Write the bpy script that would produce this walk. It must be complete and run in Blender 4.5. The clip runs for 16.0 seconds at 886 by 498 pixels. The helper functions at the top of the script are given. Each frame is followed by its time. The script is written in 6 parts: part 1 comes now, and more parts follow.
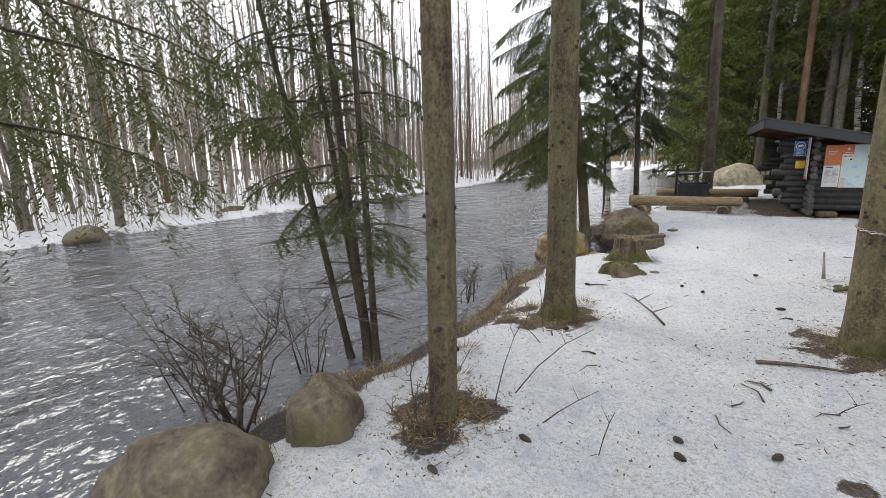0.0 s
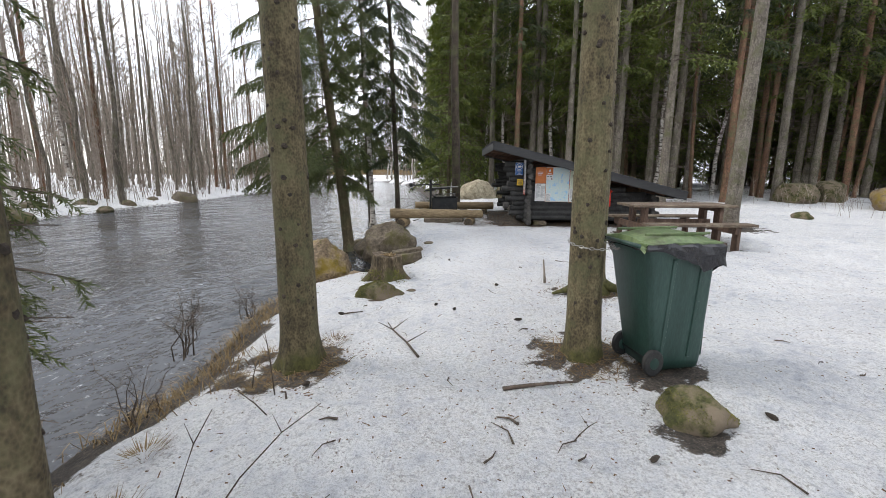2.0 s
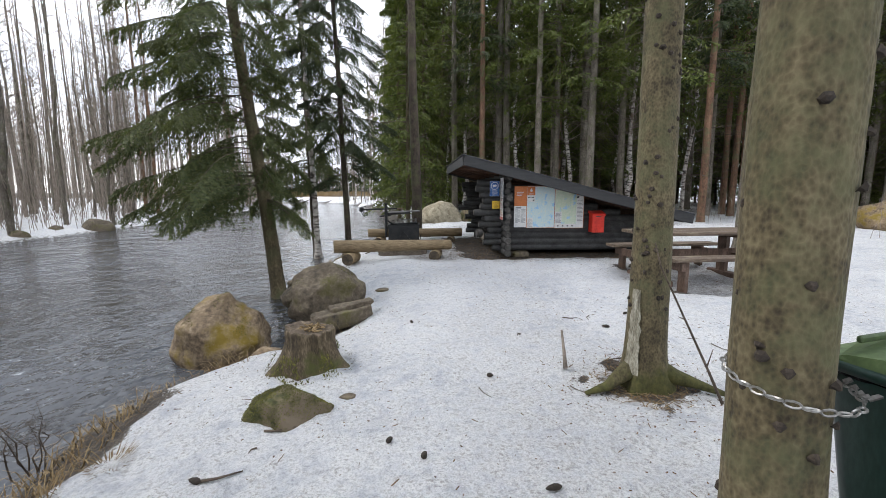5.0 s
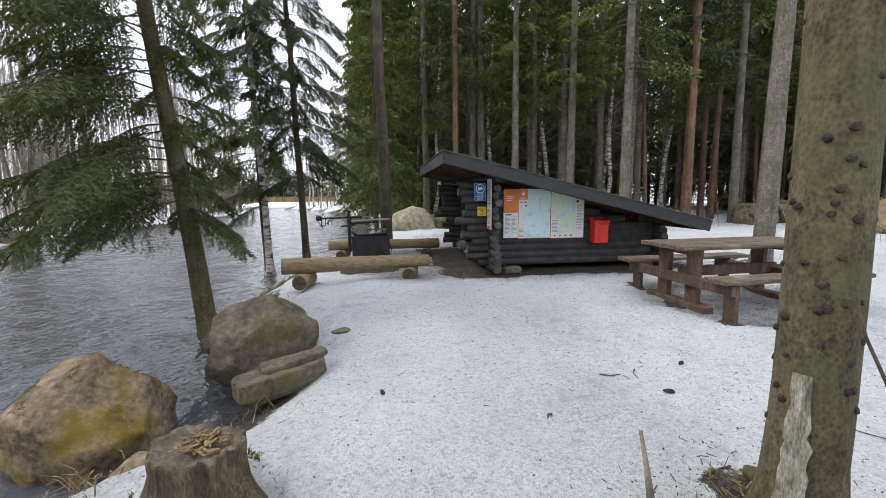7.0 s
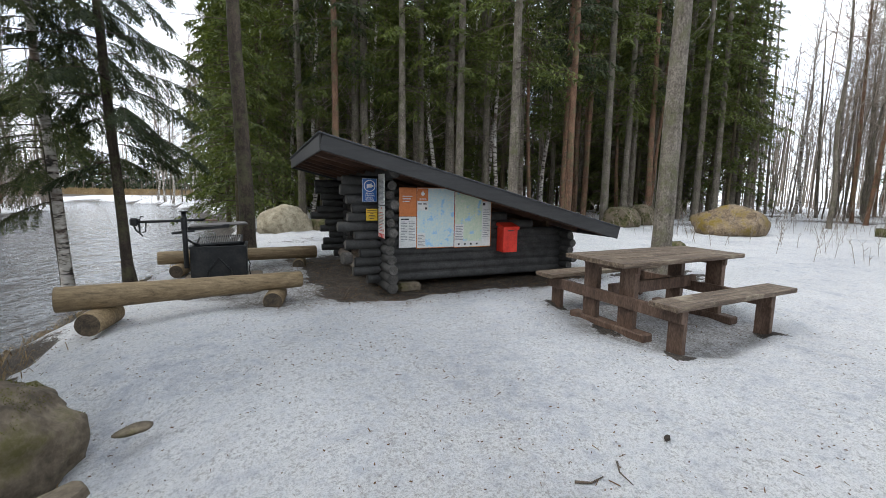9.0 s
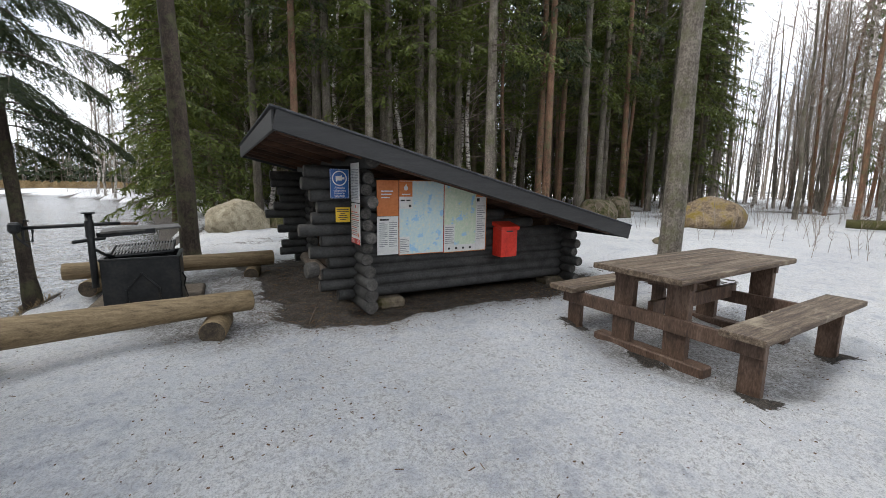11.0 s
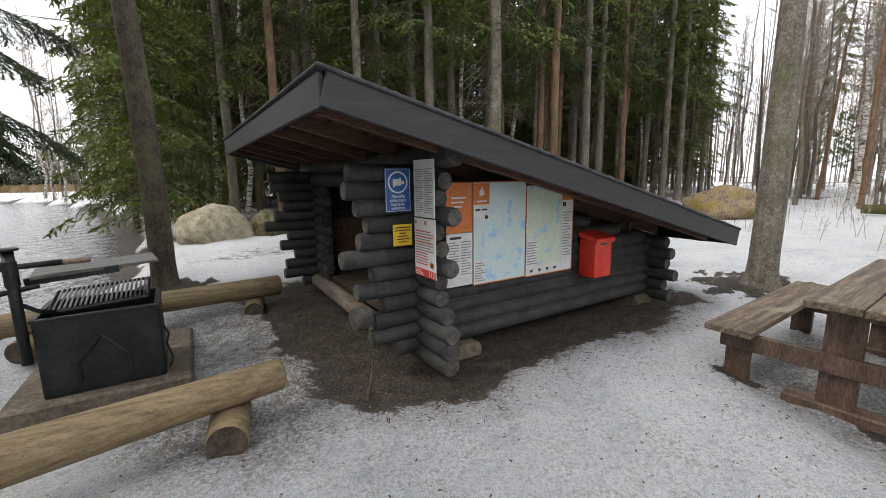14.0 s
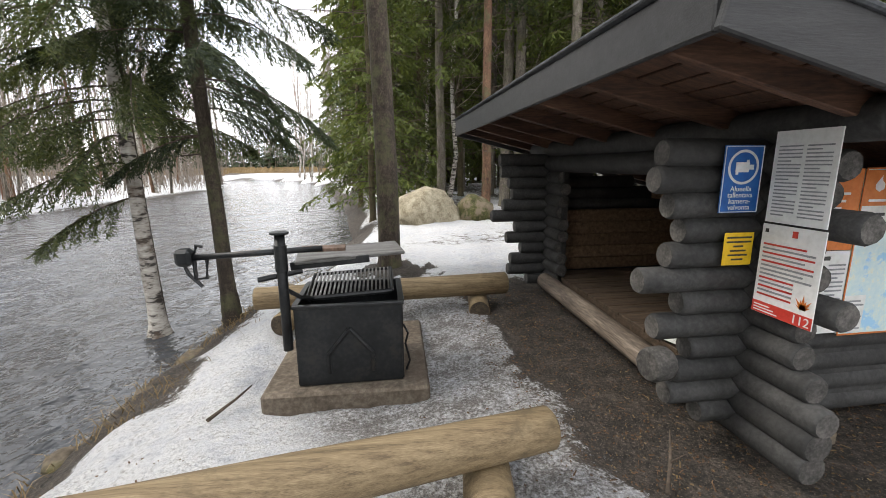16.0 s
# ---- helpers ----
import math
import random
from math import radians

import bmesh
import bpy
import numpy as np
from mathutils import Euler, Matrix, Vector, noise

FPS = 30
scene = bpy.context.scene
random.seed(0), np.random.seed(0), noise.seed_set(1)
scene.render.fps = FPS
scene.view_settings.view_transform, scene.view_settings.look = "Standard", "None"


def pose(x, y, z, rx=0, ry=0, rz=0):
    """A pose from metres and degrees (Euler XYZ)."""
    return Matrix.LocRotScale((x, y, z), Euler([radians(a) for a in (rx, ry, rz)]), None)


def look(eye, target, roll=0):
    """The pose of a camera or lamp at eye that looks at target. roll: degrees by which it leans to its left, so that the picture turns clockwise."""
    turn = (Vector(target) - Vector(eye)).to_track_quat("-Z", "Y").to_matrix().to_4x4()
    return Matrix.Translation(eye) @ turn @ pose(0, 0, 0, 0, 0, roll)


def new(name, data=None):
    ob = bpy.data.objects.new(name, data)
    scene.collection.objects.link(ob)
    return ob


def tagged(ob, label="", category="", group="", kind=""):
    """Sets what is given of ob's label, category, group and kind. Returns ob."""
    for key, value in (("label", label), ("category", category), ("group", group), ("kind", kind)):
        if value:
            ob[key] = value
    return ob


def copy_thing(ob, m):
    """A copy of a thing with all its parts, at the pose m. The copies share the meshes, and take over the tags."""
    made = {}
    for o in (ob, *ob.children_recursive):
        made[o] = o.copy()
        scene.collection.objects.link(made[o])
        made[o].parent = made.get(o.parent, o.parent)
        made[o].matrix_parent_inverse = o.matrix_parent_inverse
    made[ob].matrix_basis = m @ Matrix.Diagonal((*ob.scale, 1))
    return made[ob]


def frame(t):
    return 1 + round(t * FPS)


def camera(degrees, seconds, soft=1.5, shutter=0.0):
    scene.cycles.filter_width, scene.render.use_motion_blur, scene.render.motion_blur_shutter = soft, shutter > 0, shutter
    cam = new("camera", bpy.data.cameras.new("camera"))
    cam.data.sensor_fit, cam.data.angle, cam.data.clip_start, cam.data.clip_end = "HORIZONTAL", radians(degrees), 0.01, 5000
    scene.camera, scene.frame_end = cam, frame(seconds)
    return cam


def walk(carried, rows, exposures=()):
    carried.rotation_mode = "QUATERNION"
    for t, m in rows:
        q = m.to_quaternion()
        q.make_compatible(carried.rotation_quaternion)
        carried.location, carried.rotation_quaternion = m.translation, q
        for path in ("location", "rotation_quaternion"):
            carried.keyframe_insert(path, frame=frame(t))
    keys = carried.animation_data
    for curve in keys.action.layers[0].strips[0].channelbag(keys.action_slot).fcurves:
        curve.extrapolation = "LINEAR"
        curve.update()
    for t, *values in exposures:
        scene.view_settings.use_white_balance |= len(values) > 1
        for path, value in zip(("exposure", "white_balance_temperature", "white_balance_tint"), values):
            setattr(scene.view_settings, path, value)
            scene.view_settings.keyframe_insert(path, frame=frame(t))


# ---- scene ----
cam = camera(93.1, 16.0, soft=0.65)
METRES, EYE, TILT, LEAN, TURN = 9.9, 1.5, 0.0, 0.0, 31.9
ROWS = [
    (0.0, 0.0, 0.0, 0.0, -0.38, -11.8, 1.84),
    (0.5, 0.0088, 0.0075, -0.0003, -7.94, -11.78, 1.75),
    (1.0, 0.0256, 0.0209, -0.0013, -13.85, -11.63, 1.04),
    (1.5, 0.0411, 0.04, -0.0035, -20.91, -11.3, 0.07),
    (2.0, 0.0544, 0.0714, -0.0024, -30.14, -10.64, -0.4),
    (2.5, 0.0728, 0.0981, -0.0024, -33.63, -9.31, -0.03),
    (3.0, 0.0913, 0.1265, -0.002, -33.55, -8.73, -0.08),
    (3.5, 0.1038, 0.161, -0.0025, -33.45, -8.37, -0.2),
    (6.0, 0.2074, 0.321, -0.0028, -37.0, -7.56, 0.48),
    (6.5, 0.2267, 0.3538, -0.0041, -37.52, -7.34, 0.6),
    (7.0, 0.2451, 0.3859, -0.0026, -39.85, -7.32, 0.53),
    (7.5, 0.2698, 0.4164, -0.0035, -42.15, -7.3, 0.43),
    (8.0, 0.2922, 0.4457, -0.0032, -48.21, -7.48, -0.45),
    (8.5, 0.3143, 0.4748, -0.0006, -54.26, -7.55, -1.1),
    (9.0, 0.3419, 0.4977, -0.0008, -55.75, -7.54, -0.92),
    (11.5, 0.4327, 0.606, 0.0031, -65.04, -9.34, -0.63),
    (12.0, 0.4481, 0.6309, 0.0059, -69.89, -9.72, 0.19),
    (12.5, 0.4629, 0.6529, 0.0055, -70.19, -9.76, 0.62),
    (13.0, 0.4781, 0.6799, 0.0065, -69.77, -9.67, 0.83),
    (13.5, 0.4856, 0.7093, 0.0065, -66.8, -9.65, 0.84),
    (14.0, 0.4922, 0.7359, 0.01, -64.57, -9.56, 0.77),
    (14.5, 0.5021, 0.7632, 0.008, -58.45, -9.7, 1.5),
    (15.0, 0.5104, 0.7877, 0.0105, -50.86, -9.93, 0.3),
    (15.5, 0.5172, 0.8133, 0.0083, -46.3, -10.4, -0.4),
    (16.0, 0.5221, 0.8345, 0.0095, -40.01, -11.3, 0.42),
]
walk(cam, [(t, pose(0, 0, EYE, TILT, LEAN, TURN) @ pose(METRES * x, METRES * y, METRES * z, 90 + pitch, roll, yaw)) for t, x, y, z, yaw, pitch, roll in ROWS],
     [(0.0, 0.85, 6650, 10), (3.5, 0.85, 6450, 10), (7.0, 0.85, 6350, 10), (9.0, 0.72, 6350, 8), (11.5, 0.64, 6600, 9), (13.0, 0.69, 6750, 9), (14.5, 0.95, 6800, 10), (16.0, 1.36, 6850, 10)])
# ---------- light ----------
world = bpy.data.worlds.new("overcast_sky")
scene.world = world
world.use_nodes = True
wn, wl = world.node_tree.nodes, world.node_tree.links
wn.clear()
w_out = wn.new("ShaderNodeOutputWorld")
w_bg = wn.new("ShaderNodeBackground")
w_bg2 = wn.new("ShaderNodeBackground")
w_mix = wn.new("ShaderNodeMixShader")
w_sky = wn.new("ShaderNodeTexSky")
w_sky.sky_type, w_sky.sun_disc = "NISHITA", False
w_sky.sun_elevation, w_sky.sun_rotation = radians(28), radians(-60)
w_bg.inputs["Strength"].default_value = 0.12
wl.new(w_sky.outputs["Color"], w_bg.inputs["Color"])
w_tc = wn.new("ShaderNodeTexCoord")
w_map = wn.new("ShaderNodeMapping")
w_map.inputs["Scale"].default_value = (1.0, 1.0, 3.5)
w_noise = wn.new("ShaderNodeTexNoise")
w_noise.inputs["Scale"].default_value, w_noise.inputs["Detail"].default_value = 2.2, 6
w_ramp = wn.new("ShaderNodeValToRGB")
w_ramp.color_ramp.elements[0].position, w_ramp.color_ramp.elements[0].color = 0.32, (0.62, 0.70, 0.83, 1)
w_ramp.color_ramp.elements[1].position, w_ramp.color_ramp.elements[1].color = 0.58, (0.93, 0.94, 0.97, 1)
wl.new(w_tc.outputs["Generated"], w_map.inputs["Vector"])
wl.new(w_map.outputs["Vector"], w_noise.inputs["Vector"])
wl.new(w_noise.outputs["Fac"], w_ramp.inputs["Fac"])
wl.new(w_ramp.outputs["Color"], w_bg2.inputs["Color"])
w_bg2.inputs["Strength"].default_value = 1.4
w_mix.inputs["Fac"].default_value = 0.86
wl.new(w_bg.outputs[0], w_mix.inputs[1])
wl.new(w_bg2.outputs[0], w_mix.inputs[2])
wl.new(w_mix.outputs[0], w_out.inputs["Surface"])

sun_data = bpy.data.lights.new("sun", "SUN")
sun_data.energy, sun_data.angle, sun_data.color = 1.1, radians(20), (1.0, 0.96, 0.9)
sun = new("sun", sun_data)
sun.matrix_world = look((-20, 12, 22), (0, 8, 0))


# ---------- materials ----------
def nodes_of(name):
    m = bpy.data.materials.new(name)
    m.use_nodes = True
    nt = m.node_tree
    return m, nt.nodes, nt.links, nt.nodes["Principled BSDF"]


def coords(nd, ln, stretch=(1, 1, 1), space="Object"):
    tc = nd.new("ShaderNodeTexCoord")
    mp = nd.new("ShaderNodeMapping")
    mp.inputs["Scale"].default_value = stretch
    ln.new(tc.outputs[space], mp.inputs["Vector"])
    return mp.outputs["Vector"]


def noise_tex(nd, ln, vec, scale, detail=5, rough=0.6):
    n = nd.new("ShaderNodeTexNoise")
    n.inputs["Scale"].default_value, n.inputs["Detail"].default_value, n.inputs["Roughness"].default_value = scale, detail, rough
    ln.new(vec, n.inputs["Vector"])
    return n.outputs["Fac"]


def ramp(nd, ln, fac, stops):
    r = nd.new("ShaderNodeValToRGB")
    e = r.color_ramp.elements
    while len(e) < len(stops):
        e.new(0.5)
    for k, (p, c) in enumerate(stops):
        e[k].position, e[k].color = p, (*c, 1)
    ln.new(fac, r.inputs["Fac"])
    return r.outputs["Color"]


def mixc(nd, ln, fac, a, b, mode="MIX"):
    m = nd.new("ShaderNodeMix")
    m.data_type, m.blend_type = "RGBA", mode
    for sock, v in ((m.inputs["Factor"], fac), (m.inputs["A"], a), (m.inputs["B"], b)):
        if isinstance(v, (int, float)):
            sock.default_value = v
        elif isinstance(v, tuple):
            sock.default_value = (*v, 1)
        else:
            ln.new(v, sock)
    return m.outputs["Result"]


def maths(nd, ln, op, a, b=0.0, clamp=False):
    m = nd.new("ShaderNodeMath")
    m.operation, m.use_clamp = op, clamp
    for sock, v in ((m.inputs[0], a), (m.inputs[1], b)):
        if isinstance(v, (int, float)):
            sock.default_value = v
        else:
            ln.new(v, sock)
    return m.outputs[0]


def bump(nd, ln, bsdf, height, dist, strength=0.6):
    b = nd.new("ShaderNodeBump")
    b.inputs["Distance"].default_value, b.inputs["Strength"].default_value = dist, strength
    ln.new(height, b.inputs["Height"])
    ln.new(b.outputs["Normal"], bsdf.inputs["Normal"])


def surface(name, dark, mid, light, scale=8.0, stretch=(1, 1, 1), rough=0.8, dist=0.01, fine=6.0, vary=0.25, metal=0.0, patch=None, patch_at=0.6, strength=0.6):
    """Grain at two scales, a slight change from piece to piece, and patches (moss, lichen, rust) where asked."""
    m, nd, ln, bs = nodes_of(name)
    vec = coords(nd, ln, stretch)
    a = noise_tex(nd, ln, vec, scale, 4)
    b = noise_tex(nd, ln, vec, scale * fine, 5)
    ab = maths(nd, ln, "ADD", maths(nd, ln, "MULTIPLY", a, 0.55), maths(nd, ln, "MULTIPLY", b, 0.45))
    col = ramp(nd, ln, ab, [(0.37, dark), (0.5, mid), (0.63, light)])
    info = nd.new("ShaderNodeObjectInfo")
    tint = maths(nd, ln, "ADD", maths(nd, ln, "MULTIPLY", info.outputs["Random"], vary), 1 - vary / 2)
    comb = nd.new("ShaderNodeCombineColor")
    for s in ("Red", "Green", "Blue"):
        ln.new(tint, comb.inputs[s])
    col = mixc(nd, ln, 1.0, col, comb.outputs[0], "MULTIPLY")
    if patch:
        pf = noise_tex(nd, ln, coords(nd, ln), scale * 0.5, 6, 0.7)
        f = ramp(nd, ln, pf, [(patch_at - 0.06, (0, 0, 0)), (patch_at + 0.06, (1, 1, 1))])
        col = mixc(nd, ln, f, col, patch)
    ln.new(col, bs.inputs["Base Color"])
    bs.inputs["Roughness"].default_value, bs.inputs["Metallic"].default_value = rough, metal
    bump(nd, ln, bs, ab, dist, strength)
    return m


def bark(name, dark, mid, light, scale=14, moss=0.0, dist=0.012):
    m, nd, ln, bs = nodes_of(name)
    vec = coords(nd, ln, (1, 1, 0.7))
    v = nd.new("ShaderNodeTexVoronoi")
    v.inputs["Scale"].default_value = scale * 5.0
    ln.new(vec, v.inputs["Vector"])
    a = noise_tex(nd, ln, vec, scale * 0.35, 5)
    b = noise_tex(nd, ln, vec, scale * 2.2, 5)
    st = noise_tex(nd, ln, coords(nd, ln, (1, 1, 0.12)), scale * 1.6, 4)
    h = maths(nd, ln, "ADD", maths(nd, ln, "MULTIPLY", v.outputs["Distance"], 0.22), maths(nd, ln, "MULTIPLY", maths(nd, ln, "ADD", a, b), 0.42))
    hs = maths(nd, ln, "ADD", maths(nd, ln, "MULTIPLY", h, 0.75), maths(nd, ln, "MULTIPLY", st, 0.25))
    col = ramp(nd, ln, hs, [(0.40, dark), (0.51, mid), (0.64, light)])
    info = nd.new("ShaderNodeObjectInfo")
    tint = maths(nd, ln, "ADD", maths(nd, ln, "MULTIPLY", info.outputs["Random"], 0.35), 0.82)
    comb = nd.new("ShaderNodeCombineColor")
    for s in ("Red", "Green", "Blue"):
        ln.new(tint, comb.inputs[s])
    col = mixc(nd, ln, 1.0, col, comb.outputs[0], "MULTIPLY")
    lich = ramp(nd, ln, noise_tex(nd, ln, coords(nd, ln), 3.1, 7, 0.7), [(0.48, (0, 0, 0)), (0.64, (0.8, 0.8, 0.8))])
    col = mixc(nd, ln, lich, col, (0.095, 0.098, 0.045))
    if moss:
        sep = nd.new("ShaderNodeSeparateXYZ")
        ln.new(coords(nd, ln), sep.inputs[0])
        edge = maths(nd, ln, "SUBTRACT", maths(nd, ln, "ADD", maths(nd, ln, "MULTIPLY", noise_tex(nd, ln, coords(nd, ln), 5, 6), 0.9), moss - 0.45), sep.outputs["Z"])
        f = maths(nd, ln, "MULTIPLY", edge, 5.0, True)
        col = mixc(nd, ln, f, col, ramp(nd, ln, b, [(0.3, (0.03, 0.03, 0.007)), (0.7, (0.085, 0.08, 0.02))]))
    ln.new(col, bs.inputs["Base Color"])
    bs.inputs["Roughness"].default_value = 0.9
    bump(nd, ln, bs, h, dist, 0.8)
    return m


M_BARK = bark("spruce_bark", (0.026, 0.019, 0.010), (0.078, 0.060, 0.031), (0.155, 0.126, 0.072), 14, 0.0)
M_BARK_MOSS = bark("spruce_bark_mossy_foot", (0.026, 0.019, 0.010), (0.078, 0.061, 0.030), (0.155, 0.127, 0.070), 14, 0.25)
M_BARK_GREY = bark("grey_bark", (0.045, 0.037, 0.028), (0.125, 0.105, 0.084), (0.24, 0.21, 0.175), 10)
M_BARK_DARK = bark("dark_bark", (0.018, 0.013, 0.009), (0.048, 0.035, 0.025), (0.10, 0.075, 0.055), 14)
M_BARK_PINE = bark("pine_bark", (0.055, 0.030, 0.019), (0.14, 0.074, 0.044), (0.25, 0.14, 0.085), 9)
M_TWIG = surface("grey_brown_twigs", (0.11, 0.09, 0.072), (0.23, 0.19, 0.155), (0.34, 0.29, 0.24), 5, rough=0.9, dist=0.002)
M_TWIG_DARK = surface("dark_twigs", (0.03, 0.022, 0.016), (0.075, 0.055, 0.04), (0.13, 0.10, 0.075), 6, rough=0.9, dist=0.002)
M_SNAG = surface("dead_knot_wood", (0.012, 0.009, 0.006), (0.028, 0.020, 0.014), (0.06, 0.045, 0.03), 20, rough=0.9, dist=0.002)


def birch_material():
    m, nd, ln, bs = nodes_of("birch_bark")
    vec = coords(nd, ln, (1, 1, 3.2))
    a = noise_tex(nd, ln, vec, 4.5, 7, 0.7)
    b = noise_tex(nd, ln, coords(nd, ln), 2.0, 5)
    col = ramp(nd, ln, a, [(0.42, (0.035, 0.028, 0.022)), (0.48, (0.42, 0.38, 0.33)), (0.62, (0.66, 0.63, 0.58))])
    f = ramp(nd, ln, b, [(0.53, (0, 0, 0)), (0.64, (1, 1, 1))])
    col = mixc(nd, ln, f, col, (0.13, 0.085, 0.055))
    ln.new(col, bs.inputs["Base Color"])
    bs.inputs["Roughness"].default_value = 0.7
    bump(nd, ln, bs, a, 0.004)
    return m


M_BIRCH = birch_material()


def needle_material(name, a, b, c):
    m, nd, ln, bs = nodes_of(name)
    g = nd.new("ShaderNodeNewGeometry")
    col = ramp(nd, ln, g.outputs["Random Per Island"], [(0.0, a), (0.55, b), (1.0, c)])
    big = noise_tex(nd, ln, coords(nd, ln), 0.7, 3)
    col = mixc(nd, ln, ramp(nd, ln, big, [(0.4, (0, 0, 0)), (0.7, (0.6, 0.6, 0.6))]), col, c)
    ln.new(col, bs.inputs["Base Color"])
    bs.inputs["Roughness"].default_value = 0.6
    tr = nd.new("ShaderNodeBsdfTranslucent")
    ln.new(col, tr.inputs["Color"])
    mx = nd.new("ShaderNodeMixShader")
    mx.inputs["Fac"].default_value = 0.3
    ln.new(bs.outputs[0], mx.inputs[1])
    ln.new(tr.outputs[0], mx.inputs[2])
    ln.new(mx.outputs[0], nd["Material Output"].inputs["Surface"])
    return m


M_NEEDLE = needle_material("spruce_needles", (0.032, 0.048, 0.011), (0.060, 0.080, 0.018), (0.105, 0.118, 0.03))
M_NEEDLE_DARK = needle_material("spruce_needles_dark", (0.014, 0.025, 0.008), (0.028, 0.044, 0.013), (0.055, 0.072, 0.02))
M_NEEDLE_WOODS = needle_material("woods_needles", (0.036, 0.056, 0.008), (0.072, 0.100, 0.013), (0.135, 0.158, 0.026))

M_LOG_BLACK = surface("black_stained_log", (0.018, 0.0177, 0.0172), (0.033, 0.0324, 0.0314), (0.054, 0.0525, 0.0505), 7, (1, 1, 1), 0.75, 0.006, 7, 0.5)
M_LOG_END = surface("grey_log_end", (0.025, 0.023, 0.021), (0.06, 0.056, 0.051), (0.12, 0.11, 0.10), 12, rough=0.85, dist=0.004)
M_LOG_BARE = surface("bare_weathered_log", (0.11, 0.077, 0.04), (0.215, 0.153, 0.082), (0.31, 0.235, 0.135), 7, (0.22, 6, 6), 0.75, 0.006, 7, 0.3, patch=(0.12, 0.088, 0.048), patch_at=0.63)
M_LOG_CUT = surface("cut_log_end", (0.025, 0.019, 0.013), (0.065, 0.048, 0.031), (0.13, 0.098, 0.062), 16, rough=0.85, dist=0.004)
M_SILL = surface("worn_sill_wood", (0.05, 0.038, 0.028), (0.13, 0.10, 0.075), (0.25, 0.20, 0.155), 3, (6, 0.6, 6), 0.75, 0.005)
M_INNER = surface("sooty_brown_boards", (0.06, 0.036, 0.02), (0.15, 0.092, 0.052), (0.24, 0.155, 0.09), 4, (6, 0.6, 6), 0.75, 0.004)
M_FLOOR = surface("dark_plank_floor", (0.03, 0.02, 0.012), (0.075, 0.05, 0.032), (0.13, 0.09, 0.06), 4, (0.6, 6, 6), 0.7, 0.004)
M_RAFTER = surface("red_brown_boards", (0.035, 0.018, 0.011), (0.08, 0.038, 0.022), (0.135, 0.068, 0.04), 4, (0.6, 5, 5), 0.75, 0.004)
M_FASCIA = surface("charcoal_painted_board", (0.018, 0.018, 0.0185), (0.025, 0.025, 0.026), (0.034, 0.034, 0.034), 4, (0.6, 4, 6), 0.6, 0.003, 8, 0.15)
M_FELT = surface("roofing_felt", (0.020, 0.022, 0.025), (0.042, 0.045, 0.05), (0.075, 0.078, 0.085), 9, rough=0.85, dist=0.004)
M_BROWN = surface("brown_stained_wood", (0.045, 0.025, 0.016), (0.095, 0.056, 0.037), (0.16, 0.105, 0.075), 4, (3, 3, 0.8), 0.65, 0.003, 8, 0.25)
M_TOP = surface("worn_table_boards", (0.035, 0.023, 0.015), (0.105, 0.072, 0.048), (0.25, 0.20, 0.14), 5, (0.4, 6, 6), 0.7, 0.006, 7, 0.3, patch=(0.27, 0.225, 0.16), patch_at=0.61)
M_STEEL = surface("black_steel", (0.007, 0.0075, 0.0085), (0.013, 0.0145, 0.016), (0.028, 0.028, 0.028), 6, rough=0.5, dist=0.002, metal=0.3, patch=(0.035, 0.028, 0.022), patch_at=0.64)
M_GRATE = surface("worn_steel_bars", (0.07, 0.066, 0.062), (0.15, 0.145, 0.14), (0.28, 0.27, 0.26), 10, rough=0.4, dist=0.001, metal=0.8)
M_CONCRETE = surface("stained_concrete", (0.055, 0.043, 0.031), (0.12, 0.095, 0.07), (0.21, 0.175, 0.135), 5, rough=0.9, dist=0.008, patch=(0.07, 0.05, 0.036), patch_at=0.58)
M_SHELF = surface("grey_shelf_board", (0.05, 0.047, 0.043), (0.11, 0.105, 0.10), (0.19, 0.185, 0.18), 3, (0.6, 6, 6), 0.6, 0.003)
M_BIN = surface("dark_green_plastic", (0.010, 0.030, 0.024), (0.017, 0.046, 0.037), (0.030, 0.066, 0.054), 3, (2, 2, 0.5), 0.42, 0.001, 12, 0)
M_LID = surface("faded_green_lid", (0.055, 0.085, 0.032), (0.10, 0.145, 0.055), (0.17, 0.21, 0.10), 4, rough=0.5, dist=0.001, patch=(0.06, 0.075, 0.03), patch_at=0.6)
M_BAG = surface("black_plastic_bag", (0.008, 0.008, 0.010), (0.014, 0.014, 0.017), (0.025, 0.026, 0.03), 6, rough=0.22, dist=0.004)
M_RUBBER = surface("black_rubber", (0.012, 0.012, 0.012), (0.02, 0.02, 0.02), (0.04, 0.038, 0.035), 12, rough=0.8, dist=0.001)
M_CHAIN = surface("galvanised_chain", (0.22, 0.21, 0.2), (0.36, 0.35, 0.33), (0.5, 0.49, 0.47), 14, rough=0.4, dist=0.001, metal=0.8)
M_RED = surface("red_painted_metal", (0.50, 0.020, 0.010), (0.66, 0.032, 0.016), (0.72, 0.055, 0.03), 5, rough=0.45, dist=0.001, vary=0)
M_ROCK = surface("grey_brown_granite", (0.055, 0.043, 0.029), (0.125, 0.099, 0.069), (0.22, 0.18, 0.13), 4, rough=0.9, dist=0.035, fine=5, patch=(0.082, 0.074, 0.022), patch_at=0.58)
M_ROCK_TAN = surface("tan_granite", (0.06, 0.041, 0.025), (0.19, 0.138, 0.085), (0.36, 0.28, 0.195), 3.5, rough=0.9, dist=0.04, fine=6, patch=(0.16, 0.11, 0.012), patch_at=0.55)
